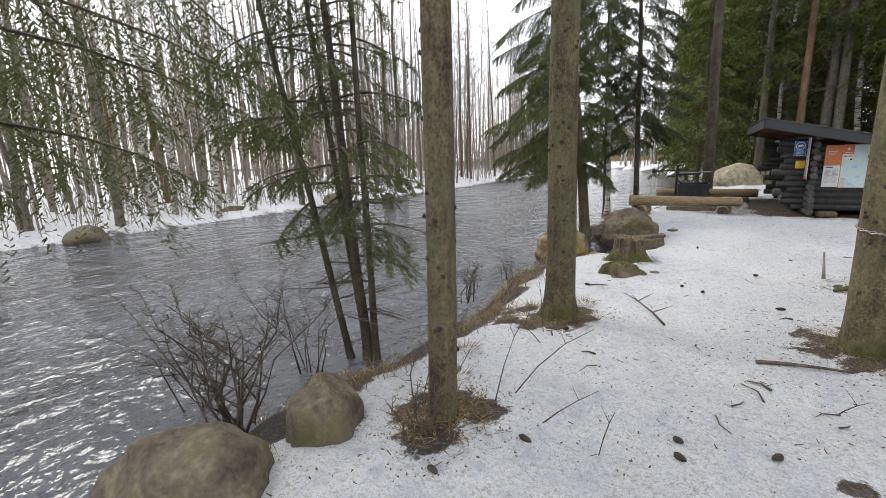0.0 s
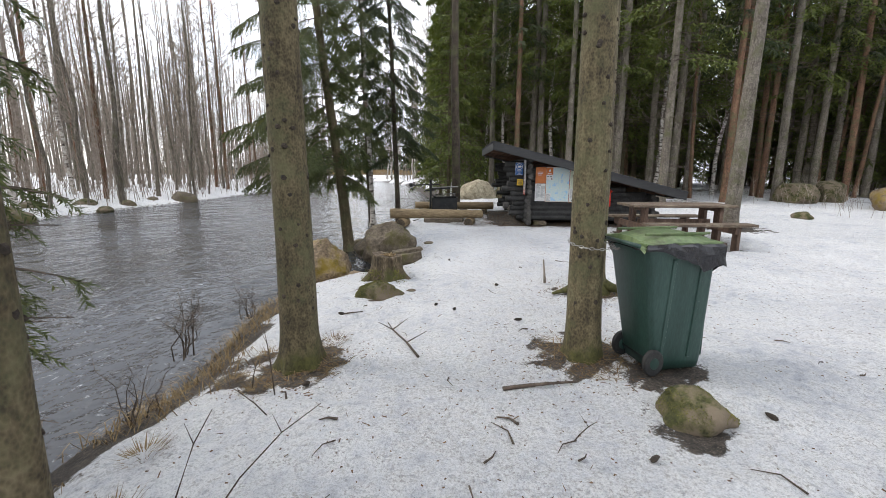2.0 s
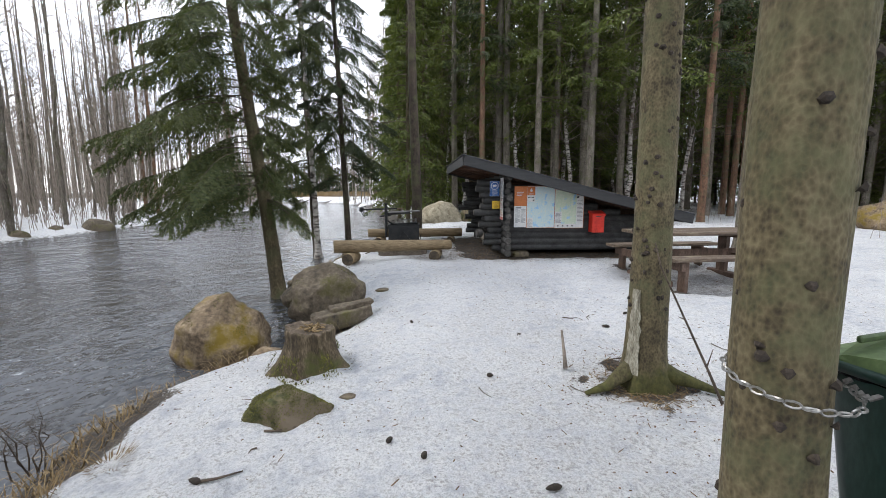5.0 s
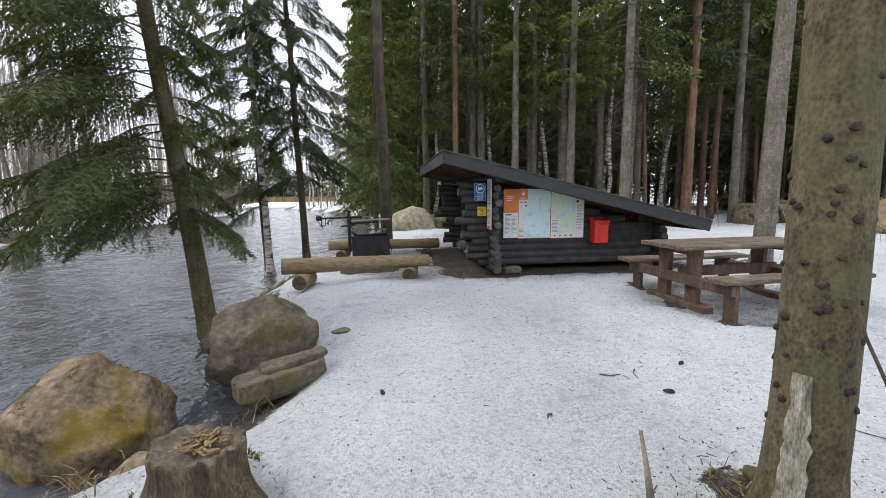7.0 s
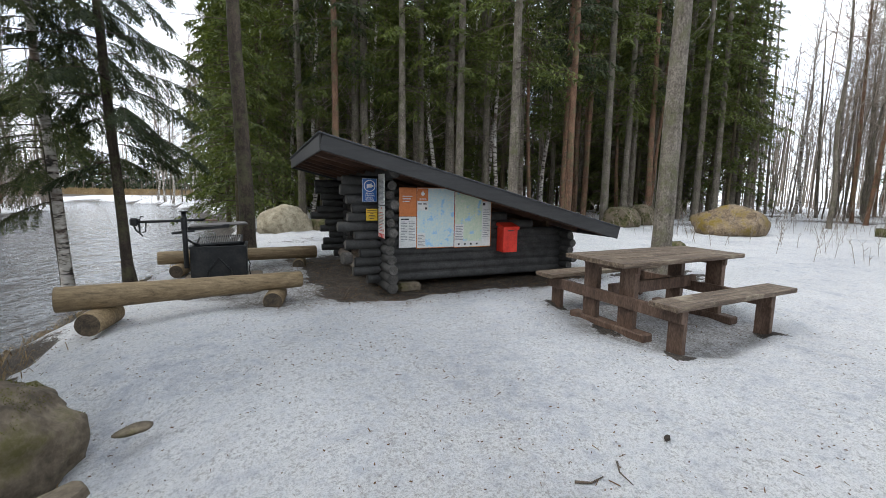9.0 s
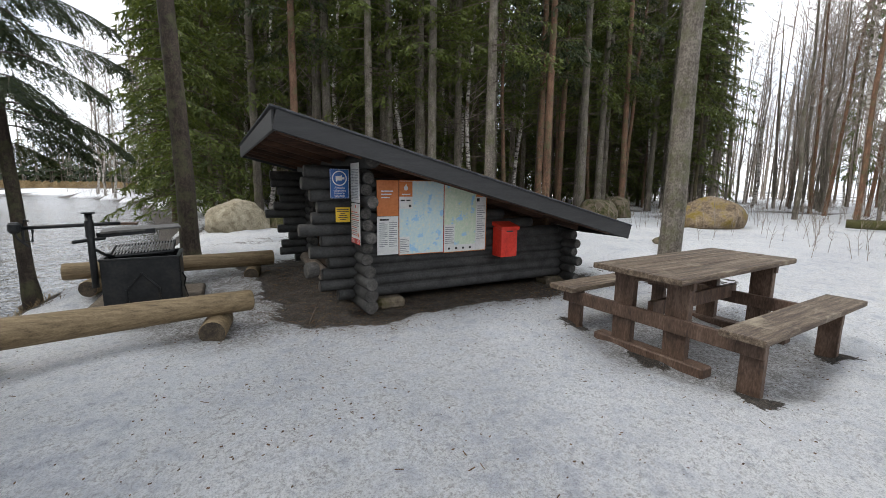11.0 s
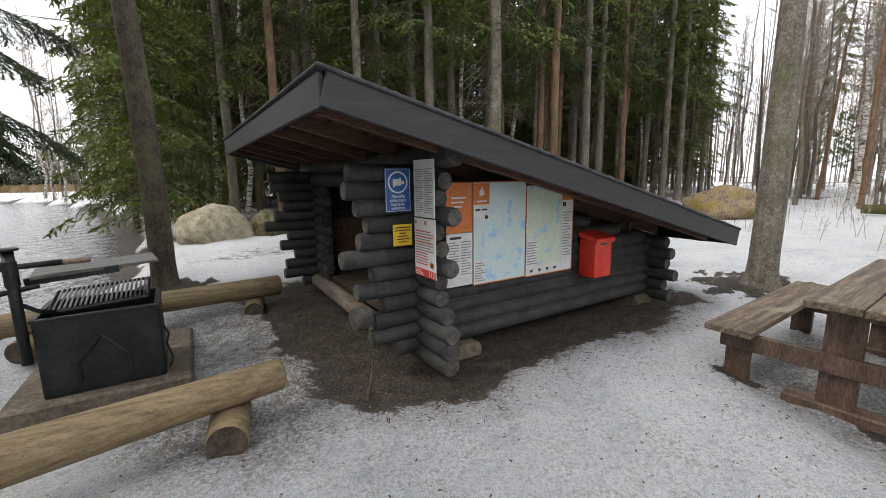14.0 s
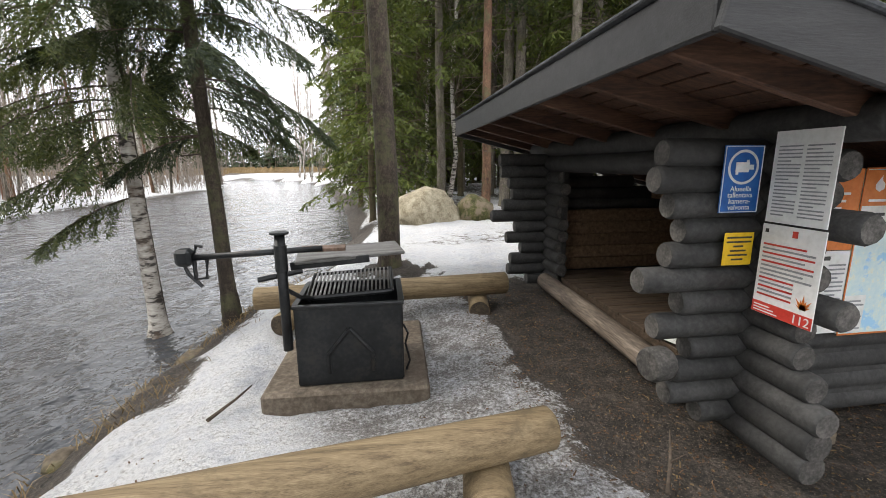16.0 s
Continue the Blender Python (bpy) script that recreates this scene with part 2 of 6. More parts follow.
M_ROCK_MOSS = surface("mossy_rock", (0.024, 0.026, 0.007), (0.060, 0.060, 0.016), (0.125, 0.112, 0.04), 7, rough=0.95, dist=0.03, fine=6, patch=(0.15, 0.117, 0.08), patch_at=0.50)
M_STRAW_ROCK = surface("straw_covered_rock", (0.16, 0.13, 0.085), (0.30, 0.26, 0.18), (0.45, 0.40, 0.30), 6, rough=0.95, dist=0.02)
M_STUMP = surface("rotten_stump_wood", (0.03, 0.022, 0.013), (0.085, 0.064, 0.038), (0.20, 0.155, 0.10), 6, (3, 3, 0.6), 0.95, 0.02, 6, 0, patch=(0.075, 0.078, 0.022), patch_at=0.58)
M_STUMP_TOP = surface("sawn_stump_top", (0.035, 0.026, 0.018), (0.085, 0.064, 0.044), (0.17, 0.13, 0.09), 7, rough=0.95, dist=0.012)
M_MOSS = surface("yellow_green_moss", (0.045, 0.05, 0.008), (0.10, 0.10, 0.018), (0.19, 0.17, 0.04), 9, rough=0.95, dist=0.004)
M_GRASS = surface("dry_grass", (0.085, 0.052, 0.022), (0.20, 0.135, 0.062), (0.36, 0.27, 0.145), 9, rough=0.9, dist=0.001)
M_LITTER = surface("brown_leaf_litter", (0.045, 0.026, 0.014), (0.12, 0.068, 0.035), (0.23, 0.14, 0.075), 20, rough=0.95, dist=0.006)
M_WHITE = surface("white_sheet", (0.60, 0.60, 0.58), (0.70, 0.70, 0.68), (0.76, 0.76, 0.75), 6, rough=0.35, dist=0.0005, vary=0)
M_PRINT = surface("grey_print", (0.16, 0.17, 0.18), (0.24, 0.25, 0.26), (0.3, 0.31, 0.32), 30, rough=0.5, dist=0.0003, vary=0)
M_REDPRINT = surface("red_print", (0.42, 0.03, 0.02), (0.52, 0.045, 0.03), (0.6, 0.07, 0.05), 10, rough=0.4, dist=0.0003, vary=0)
M_ORANGE = surface("orange_sheet", (0.48, 0.13, 0.022), (0.60, 0.17, 0.03), (0.66, 0.21, 0.05), 6, rough=0.4, dist=0.0003, vary=0)
M_BLUE = surface("blue_sign", (0.008, 0.075, 0.27), (0.012, 0.10, 0.34), (0.02, 0.13, 0.40), 5, rough=0.35, dist=0.0003, vary=0)
M_YELLOW = surface("yellow_sign", (0.60, 0.38, 0.012), (0.74, 0.48, 0.02), (0.78, 0.54, 0.05), 5, rough=0.4, dist=0.0003, vary=0)
M_BLACKPRINT = surface("black_print", (0.02, 0.02, 0.02), (0.03, 0.03, 0.03), (0.05, 0.05, 0.05), 20, rough=0.5, dist=0.0003, vary=0)


def map_material(name, land, land2):
    m, nd, ln, bs = nodes_of(name)
    vec = coords(nd, ln)
    a = noise_tex(nd, ln, vec, 7, 8, 0.65)
    b = noise_tex(nd, ln, vec, 26, 8, 0.7)
    c = noise_tex(nd, ln, vec, 3.2, 4)
    col = ramp(nd, ln, b, [(0.35, land), (0.55, land2), (0.62, (0.72, 0.74, 0.62)), (0.7, (0.55, 0.56, 0.52))])
    lake = ramp(nd, ln, maths(nd, ln, "ADD", maths(nd, ln, "MULTIPLY", a, 0.6), maths(nd, ln, "MULTIPLY", c, 0.4)), [(0.43, (1, 1, 1)), (0.455, (0, 0, 0))])
    col = mixc(nd, ln, lake, col, (0.33, 0.58, 0.78))
    ln.new(col, bs.inputs["Base Color"])
    bs.inputs["Roughness"].default_value = 0.35
    return m


M_MAP = map_material("pale_blue_map", (0.50, 0.66, 0.70), (0.60, 0.72, 0.72))
M_MAP2 = map_material("pale_green_map", (0.52, 0.63, 0.48), (0.62, 0.70, 0.55))


def ground_material():
    m, nd, ln, bs = nodes_of("snow_and_soil")
    vec = coords(nd, ln)
    at = nd.new("ShaderNodeAttribute")
    at.attribute_name = "soil"
    ice = nd.new("ShaderNodeAttribute")
    ice.attribute_name = "grit"
    big = noise_tex(nd, ln, vec, 0.9, 5)
    med = noise_tex(nd, ln, vec, 7, 6, 0.65)
    fine = noise_tex(nd, ln, vec, 45, 5, 0.7)
    tiny = noise_tex(nd, ln, vec, 110, 3, 0.6)
    snow = ramp(nd, ln, maths(nd, ln, "ADD", maths(nd, ln, "MULTIPLY", big, 0.4), maths(nd, ln, "MULTIPLY", med, 0.6)), [(0.36, (0.58, 0.60, 0.65)), (0.46, (0.83, 0.84, 0.86)), (0.56, (0.95, 0.95, 0.95))])
    crust = noise_tex(nd, ln, vec, 22, 6, 0.75)
    snow = mixc(nd, ln, 0.8, snow, ramp(nd, ln, crust, [(0.36, (0.60, 0.61, 0.64)), (0.46, (0.98, 0.98, 0.98)), (0.60, (1, 1, 1))]), "MULTIPLY")
    snow = mixc(nd, ln, 0.75, snow, ramp(nd, ln, tiny, [(0.38, (0.68, 0.68, 0.70)), (0.50, (1, 1, 1))]), "MULTIPLY")
    speck = maths(nd, ln, "MULTIPLY", ramp(nd, ln, fine, [(0.53, (0, 0, 0)), (0.60, (1, 1, 1))]), ramp(nd, ln, med, [(0.44, (0.08, 0.08, 0.08)), (0.60, (0.75, 0.75, 0.75))]))
    snow = mixc(nd, ln, speck, snow, (0.40, 0.38, 0.36))
    gritf = maths(nd, ln, "MULTIPLY", ice.outputs["Fac"], ramp(nd, ln, maths(nd, ln, "ADD", maths(nd, ln, "MULTIPLY", fine, 0.6), maths(nd, ln, "MULTIPLY", med, 0.4)), [(0.36, (0, 0, 0)), (0.54, (1, 1, 1))]))
    snow = mixc(nd, ln, gritf, snow, ramp(nd, ln, tiny, [(0.35, (0.07, 0.062, 0.055)), (0.65, (0.30, 0.28, 0.26))]))
    soil = ramp(nd, ln, maths(nd, ln, "ADD", maths(nd, ln, "MULTIPLY", fine, 0.6), maths(nd, ln, "MULTIPLY", med, 0.4)), [(0.38, (0.014, 0.0115, 0.009)), (0.50, (0.047, 0.038, 0.030)), (0.60, (0.115, 0.093, 0.072)), (0.70, (0.26, 0.22, 0.175))])
    soil = mixc(nd, ln, ramp(nd, ln, tiny, [(0.60, (0, 0, 0)), (0.66, (0.8, 0.8, 0.8))]), soil, (0.27, 0.22, 0.17))
    edge = maths(nd, ln, "ADD", at.outputs["Fac"], maths(nd, ln, "MULTIPLY", maths(nd, ln, "SUBTRACT", maths(nd, ln, "ADD", maths(nd, ln, "MULTIPLY", med, 0.6), maths(nd, ln, "MULTIPLY", fine, 0.4)), 0.5), 1.6))
    f = ramp(nd, ln, edge, [(0.43, (0, 0, 0)), (0.57, (1, 1, 1))])
    ln.new(mixc(nd, ln, f, snow, soil), bs.inputs["Base Color"])
    ln.new(ramp(nd, ln, f, [(0, (0.55, 0.55, 0.55)), (1, (0.8, 0.8, 0.8))]), bs.inputs["Roughness"])
    hgt = maths(nd, ln, "ADD", maths(nd, ln, "MULTIPLY", med, 0.7), maths(nd, ln, "ADD", maths(nd, ln, "MULTIPLY", fine, 0.4), maths(nd, ln, "MULTIPLY", crust, 0.55)))
    bump(nd, ln, bs, maths(nd, ln, "ADD", hgt, maths(nd, ln, "MULTIPLY", tiny, 0.12)), 0.085, 1.0)
    return m


M_GROUND = ground_material()


def water_material():
    m, nd, ln, bs = nodes_of("river_water")
    vec = coords(nd, ln, (1.0, 0.8, 1))
    a = noise_tex(nd, ln, vec, 1.1, 4, 0.55)
    b = noise_tex(nd, ln, vec, 6.5, 3, 0.5)
    c = noise_tex(nd, ln, coords(nd, ln, (1, 0.3, 1)), 0.35, 4)
    bs.inputs["Roughness"].default_value = 0.07
    bs.inputs["IOR"].default_value = 1.33
    # Pale grey flecks, thickest along the paler streaks.
    pale_flecks = maths(nd, ln, "MULTIPLY", ramp(nd, ln, noise_tex(nd, ln, vec, 9, 8, 0.75), [(0.60, (0, 0, 0)), (0.70, (0.8, 0.8, 0.8))]), ramp(nd, ln, c, [(0.44, (0, 0, 0)), (0.62, (1, 1, 1))]))
    # Streaks of lifted, bluish base colour paint in part of the sky's reflection.
    col = ramp(nd, ln, c, [(0.35, (0.035, 0.036, 0.038)), (0.7, (0.085, 0.092, 0.105))])
    ln.new(mixc(nd, ln, pale_flecks, col, (0.6, 0.63, 0.65)), bs.inputs["Base Color"])
    h = maths(nd, ln, "ADD", a, maths(nd, ln, "MULTIPLY", b, 0.22))
    bump(nd, ln, bs, h, 0.19, 1.0)
    return m


M_WATER = water_material()


# ---------- mesh helpers ----------
RNG = random.Random(11)


class Geo:
    """Gathers vertices and faces; each face may carry a material slot."""

    def __init__(self):
        self.v, self.f, self.m = [], [], []

    def quad(self, a, b, c, d, slot=0):
        n = len(self.v)
        self.v += [a, b, c, d]
        self.f.append((n, n + 1, n + 2, n + 3))
        self.m.append(slot)
        return self

    def tri(self, a, b, c, slot=0):
        n = len(self.v)
        self.v += [a, b, c]
        self.f.append((n, n + 1, n + 2))
        self.m.append(slot)

    def tube(self, pts, radii, sides=6, caps=True, slot=0, cap_slot=None, wob=0.0):
        pts = [Vector(p) for p in pts]
        n0 = len(self.v)
        for i, p in enumerate(pts):
            d = (pts[min(i + 1, len(pts) - 1)] - pts[max(i - 1, 0)]).normalized()
            ref = Vector((0, 0, 1)) if abs(d.z) < 0.9 else Vector((1, 0, 0))
            u = d.cross(ref).normalized()
            w = d.cross(u)
            for k in range(sides):
                a = 2 * math.pi * k / sides
                r = radii[i]
                if wob:
                    r *= 1 + wob * noise.noise(p * 3 + Vector((math.cos(a), math.sin(a), 0)) * 1.5)
                q = p + (u * math.cos(a) + w * math.sin(a)) * r
                self.v.append((q.x, q.y, q.z))
        for i in range(len(pts) - 1):
            for k in range(sides):
                a, b = n0 + i * sides + k, n0 + i * sides + (k + 1) % sides
                self.f.append((a, b, b + sides, a + sides))
                self.m.append(slot)
        if caps:
            cs = slot if cap_slot is None else cap_slot
            self.f.append(tuple(n0 + k for k in reversed(range(sides))))
            self.f.append(tuple(n0 + (len(pts) - 1) * sides + k for k in range(sides)))
            self.m += [cs, cs]
        return self

    def box(self, c, s, m=None, bevel=0.0, slot=0):
        """A box with its edges cut back by bevel."""
        hx, hy, hz = s[0] / 2, s[1] / 2, s[2] / 2
        bm = bmesh.new()
        bmesh.ops.create_cube(bm, size=1.0)
        for v in bm.verts:
            v.co = Vector((v.co.x * 2 * hx, v.co.y * 2 * hy, v.co.z * 2 * hz))
        if bevel:
            bmesh.ops.bevel(bm, geom=bm.edges[:], offset=bevel, segments=1, affect="EDGES")
        bm.verts.index_update()
        n0 = len(self.v)
        for v in bm.verts:
            q = (m @ v.co if m else v.co) + Vector(c)
            self.v.append((q.x, q.y, q.z))
        for fc in bm.faces:
            self.f.append(tuple(n0 + v.index for v in fc.verts))
            self.m.append(slot)
        bm.free()
        return self

    def flake(self, c, s, az, tilt):
        """A small slip of bark or wood: six sides, turned and tipped."""
        ca, sa, ct, st = math.cos(az), math.sin(az), math.cos(tilt), math.sin(tilt)
        n = len(self.v)
        for dz in (-0.5, 0.5):
            for dx, dy in ((-0.5, -0.35), (0.5, -0.5), (0.42, 0.5), (-0.5, 0.4)):
                x, y, z = dx * s[0], dy * s[1], dz * s[2]
                x, z = x * ct + z * st, z * ct - x * st
                self.v.append((c[0] + x * ca - y * sa, c[1] + x * sa + y * ca, c[2] + z))
        for q in ((3, 2, 1, 0), (4, 5, 6, 7), (0, 1, 5, 4), (1, 2, 6, 5), (2, 3, 7, 6), (3, 0, 4, 7)):
            self.f.append(tuple(n + k for k in q))
            self.m.append(0)

    def mesh(self, name, mats, origin=(0, 0, 0), smooth=False):
        me = bpy.data.meshes.new(name)
        o = origin
        me.from_pydata([(x - o[0], y - o[1], z - o[2]) for x, y, z in self.v], [], self.f)
        mats = mats if isinstance(mats, (list, tuple)) else [mats]
        for mt in mats:
            me.materials.append(mt)
        if len(mats) > 1:
            me.polygons.foreach_set("material_index", self.m)
        if smooth:
            me.polygons.foreach_set("use_smooth", [len(p) <= 4 for p in self.f])
        me.update()
        return me


ORG = {}


def thing(name, origin, label, category, group="", kind=""):
    ob = new(name)
    ob.empty_display_size = 0.2
    ob.location = origin
    ORG[ob.name] = Vector(origin)
    return tagged(ob, label, category, group, kind)


def part(name, g, mats, parent, label="", smooth=False, kind=""):
    """Links a Geo, given in world places, as one mesh under a thing or a part."""
    root = parent
    while root.parent:
        root = root.parent
    ob = new(name, g.mesh(name, mats, ORG[root.name], smooth))
    ob.parent = parent
    return tagged(ob, label, kind=kind)


def single(name, g, mats, origin, label, category, group="", kind="", smooth=False):
    ob = new(name, g.mesh(name, mats, origin, smooth))
    ob.location = origin
    ORG[ob.name] = Vector(origin)
    return tagged(ob, label, category, group, kind)


def smoothstep(a, b, x):
    t = min(1.0, max(0.0, (x - a) / (b - a)))
    return t * t * (3 - 2 * t)


# ---------- ground, river ----------
SHORE_Y = [-400, -20, 0, 1.7, 2.6, 4.0, 5.2, 6.3, 6.9, 7.4, 8.2, 8.9, 9.9, 11.5, 13, 15.4, 18, 22, 30, 52, 62, 70, 106, 130, 400]
SHORE_X = [-6, -3.5, -2.75, -2.7, -2.6, -2.3, -2.45, -2.55, -2.2, -1.55, -1.2, -1.45, -2.2, -2.4, -2.3, -2.0, -1.0, -0.95, -1.8, -5.4, -9.0, -13.0, -36, -62, -300]
FAR_Y = [-400, -20, 0, 30, 45, 60, 80, 106, 130, 400]
FAR_X = [-20, -16, -15.3, -15.0, -14, -17, -24, -38, -75, -330]


def land(x, y):
    """Height of the ground and how far it lies from the water."""
    base = float(np.interp(y, [0, 5.8, 9, 11, 16, 30], [0.0, 0.0, 0.16, 0.17, 0.22, 0.3]))
    wob = 0.13 * noise.noise(Vector((x * 0.9, y * 0.9, 3.0))) + 0.12 * noise.noise(Vector((x * 2.6, y * 2.6, 1.0)))
    d = x - float(np.interp(y, SHORE_Y, SHORE_X)) + wob
    e = float(np.interp(y, FAR_Y, FAR_X)) - x + 2.5 * wob
    if e > -3:
        z = float(np.interp(e, [-3, 0, 0.3, 1.2, 6, 60], [-1.0, -0.44, -0.24, -0.10, 0.05, 0.25]))
        return z, e
    z = float(np.interp(d, [-1.2, 0, 0.25, 0.7, 1.3, 2.0], [-1.0, -0.43, -0.27, -0.10 + base * 0.3, -0.03 + base * 0.85, base]))
    return z, d


TREE_FEET = [(-1.25, 1.95, 0.34), (-1.12, 3.93, 0.38), (1.12, 4.10, 0.40), (1.75, 5.94, 0.38), (6.6, 11.0, 0.8), (-2.76, 2.95, 0.4), (1.62, 3.85, 0.30), (1.5, 3.2, 0.24), (-1.84, 14.87, 0.4), (0.1, 15.3, 0.6), (3.62, 8.36, 0.14), (5.1, 8.46, 0.14), (3.6, 10.05, 0.14), (3.65, 9.2, 0.22), (0.70, 2.30, 0.09), (-1.58, 3.74, 0.13), (-1.29, 3.55, 0.11), (-1.46, 4.14, 0.12)]
DIRT = [(0.85, 14.5), (0.90, 13.4), (0.95, 12.5), (1.02, 11.7), (1.18, 11.12), (1.68, 10.78), (2.4, 10.93), (3.25, 11.0), (4.2, 10.93), (5.4, 11.2), (5.6, 12.0), (5.2, 15.0)]


def inside(poly, x, y):
    hit, best = False, 9.0
    for (ax, ay), (bx, by) in zip(poly, poly[1:] + poly[:1]):
        if (ay > y) != (by > y) and x < (bx - ax) * (y - ay) / (by - ay) + ax:
            hit = not hit
        t = max(0, min(1, ((x - ax) * (bx - ax) + (y - ay) * (by - ay)) / ((bx - ax) ** 2 + (by - ay) ** 2)))
        best = min(best, math.hypot(x - ax - t * (bx - ax), y - ay - t * (by - ay)))
    return best if hit else -best


def relief(x, y):
    p = Vector((x, y, 0))
    return 0.045 * noise.noise(p * 0.55) + 0.022 * noise.noise(p * 2.1) + 0.022 * noise.noise(p * 5.0) + 0.012 * noise.noise(p * 12)


def height(x, y):
    z, d = land(x, y)
    return z + relief(x, y) * smoothstep(0.1, 0.8, d) if d > 0 else z


def ground_axis(lo, hi, step, far):
    mid = list(np.arange(lo, hi, step))
    out, s, a, b = [], step, lo, mid[-1]
    left, right = [], []
    while a > -far or b < far:
        s *= 1.16
        a, b = a - s, b + s
        left.append(a)
        right.append(b)
    return left[::-1] + mid + right


def build_ground():
    xs, ys = ground_axis(-3.2, 6.6, 0.07, 420), ground_axis(0.6, 14.6, 0.07, 420)
    verts, soil, grit = [], [], []
    for y in ys:
        for x in xs:
            z, d = land(x, y)
            near = -5 < x < 25 and -8 < y < 35
            s = 0.0
            if d > 0:
                z += relief(x, y) * smoothstep(0.1, 0.8, d) if near else 0.12 * noise.noise(Vector((x * 0.2, y * 0.2, 0)))
            bank = (0.66 if -3.5 < x else 0.55) * (1 + 0.6 * noise.noise(Vector((x * 1.7, y * 1.7, 9))))
            s = max(s, 1.0 - smoothstep(bank * 0.45, bank * 1.35, d))
            gr = 0.15
            if near:
                for tx, ty, r in TREE_FEET:
                    q = math.hypot(x - tx, y - ty)
                    if q < r * 2.2:
                        q += r * (0.75 * noise.noise(Vector((x * 4.5, y * 4.5, 7))) + 0.45 * noise.noise(Vector((x * 13, y * 13, 8))))
                        s = max(s, 0.95 - 0.75 * smoothstep(r * 0.4, r * 1.25, q))
                k = inside(DIRT, x, y)
                k += 0.22 * noise.noise(Vector((x * 1.8, y * 1.8, 2))) + 0.1 * noise.noise(Vector((x * 5, y * 5, 2)))
                s = max(s, smoothstep(-0.42, 0.34, k))
                gr = max(gr, 0.95 * smoothstep(-0.5, 0.05, k), 1.0 * (1 - smoothstep(0.7, 1.15, math.hypot((x - 0.55), (y - 12.6) * 0.5))))
                gr = max(gr, 0.75 * (1 - smoothstep(0.5, 1.2, math.hypot((x - 4.3) * 0.7, y - 9.2))))
                gr = max(gr, 0.30 * (1 - smoothstep(0.4, 1.8, abs(x - 0.25 - 0.12 * y + 0.8 * noise.noise(Vector((x * 0.7, y * 0.7, 1)))))))
                pit = 1 - smoothstep(0.55, 1.15, math.hypot(x + 0.2, (y - 12.8) * 0.85))
                z -= 0.10 * pit
                gr = max(gr, pit * smoothstep(-0.75, -0.3, x))
                pit = 1 - smoothstep(0.85, 1.12, math.hypot((x - 4.4) / 1.15, (y - 9.25) / 1.05) + 0.15 * noise.noise(Vector((x * 2, y * 2, 4))))
                z -= 0.06 * pit
                gr = max(gr, 0.85 * pit)
                if k > -0.1:
                    z -= 0.03 * smoothstep(-0.1, 0.1, k)
            if y > 17 and x > -2:
                s = max(s, 0.36 + 0.5 * noise.noise(Vector((x * 0.35, y * 0.35, 5))) + 0.1 * smoothstep(18, 30, y))
            if y > 95 and x < -4:
                s = 1.0
            verts.append((x, y, z))
            soil.append(max(0.0, min(1.0, s)))
            grit.append(gr)
    nx = len(xs)
    faces = [(j * nx + i, j * nx + i + 1, (j + 1) * nx + i + 1, (j + 1) * nx + i) for j in range(len(ys) - 1) for i in range(nx - 1)]
    me = bpy.data.meshes.new("ground")
    me.from_pydata(verts, [], faces)
    me.materials.append(M_GROUND)
    for nm, data in (("soil", soil), ("grit", grit)):
        me.attributes.new(nm, "FLOAT", "POINT").data.foreach_set("value", data)
    me.polygons.foreach_set("use_smooth", [True] * len(faces))
    ob = new("ground", me)
    tagged(ob, "trodden old snow with brown soil showing at banks and trees", "ground", kind="structure")


build_ground()
g = Geo().quad((-420, -420, -0.40), (30, -420, -0.40), (30, 420, -0.40), (-420, 420, -0.40))
tagged(new("water", g.mesh("water", M_WATER)), "dark rippled river water flowing past the snowy bank", "river", kind="structure")


# ---------- log shelter ----------
def log_geo(a, b, r, sides=12, seed=0.0):
    a, b = Vector(a), Vector(b)
    d = (b - a).normalized()
    L = (b - a).length
    n = max(3, int(L / 0.5))
    pts = [a, a + d * 0.018] + [a + d * (0.018 + (L - 0.036) * k / n) for k in range(1, n)] + [b - d * 0.018, b]
    rad = [r * 0.86, r] + [r * (1 + 0.05 * noise.noise(p * 2 + Vector((seed, 0, 0)))) for p in pts[2:-2]] + [r, r * 0.86]
    return Geo().tube(pts, rad, sides, True, 0, 1, 0.03)


def roof_under(x):
    return 1.97 - 0.249 * (x - 0.95)


SX, SY0, SY1, SX1 = 1.86, 11.565, 14.25, 4.90   # front wall line, near and far side walls, back wall
shelter = thing("lean_to_shelter", (3.2, 12.9, 0.12), "black-stained open log lean-to with sloping felt roof on bare soil", "shelter")
R_LOG = 0.067
PITCH = 0.121
LOGMATS = [M_LOG_BLACK, M_LOG_END]
END_SIDE = [1.62, 1.43, 1.45, 1.52, 1.33, 1.45, 1.23, 1.36, 1.42, 1.35, 1.27, 1.30, 1.28]
END_FRONT = [11.13, 11.12, 11.10, 11.17, 11.24, 11.26, 11.10, 11.24, 11.27, 11.08, 11.24, 11.2]


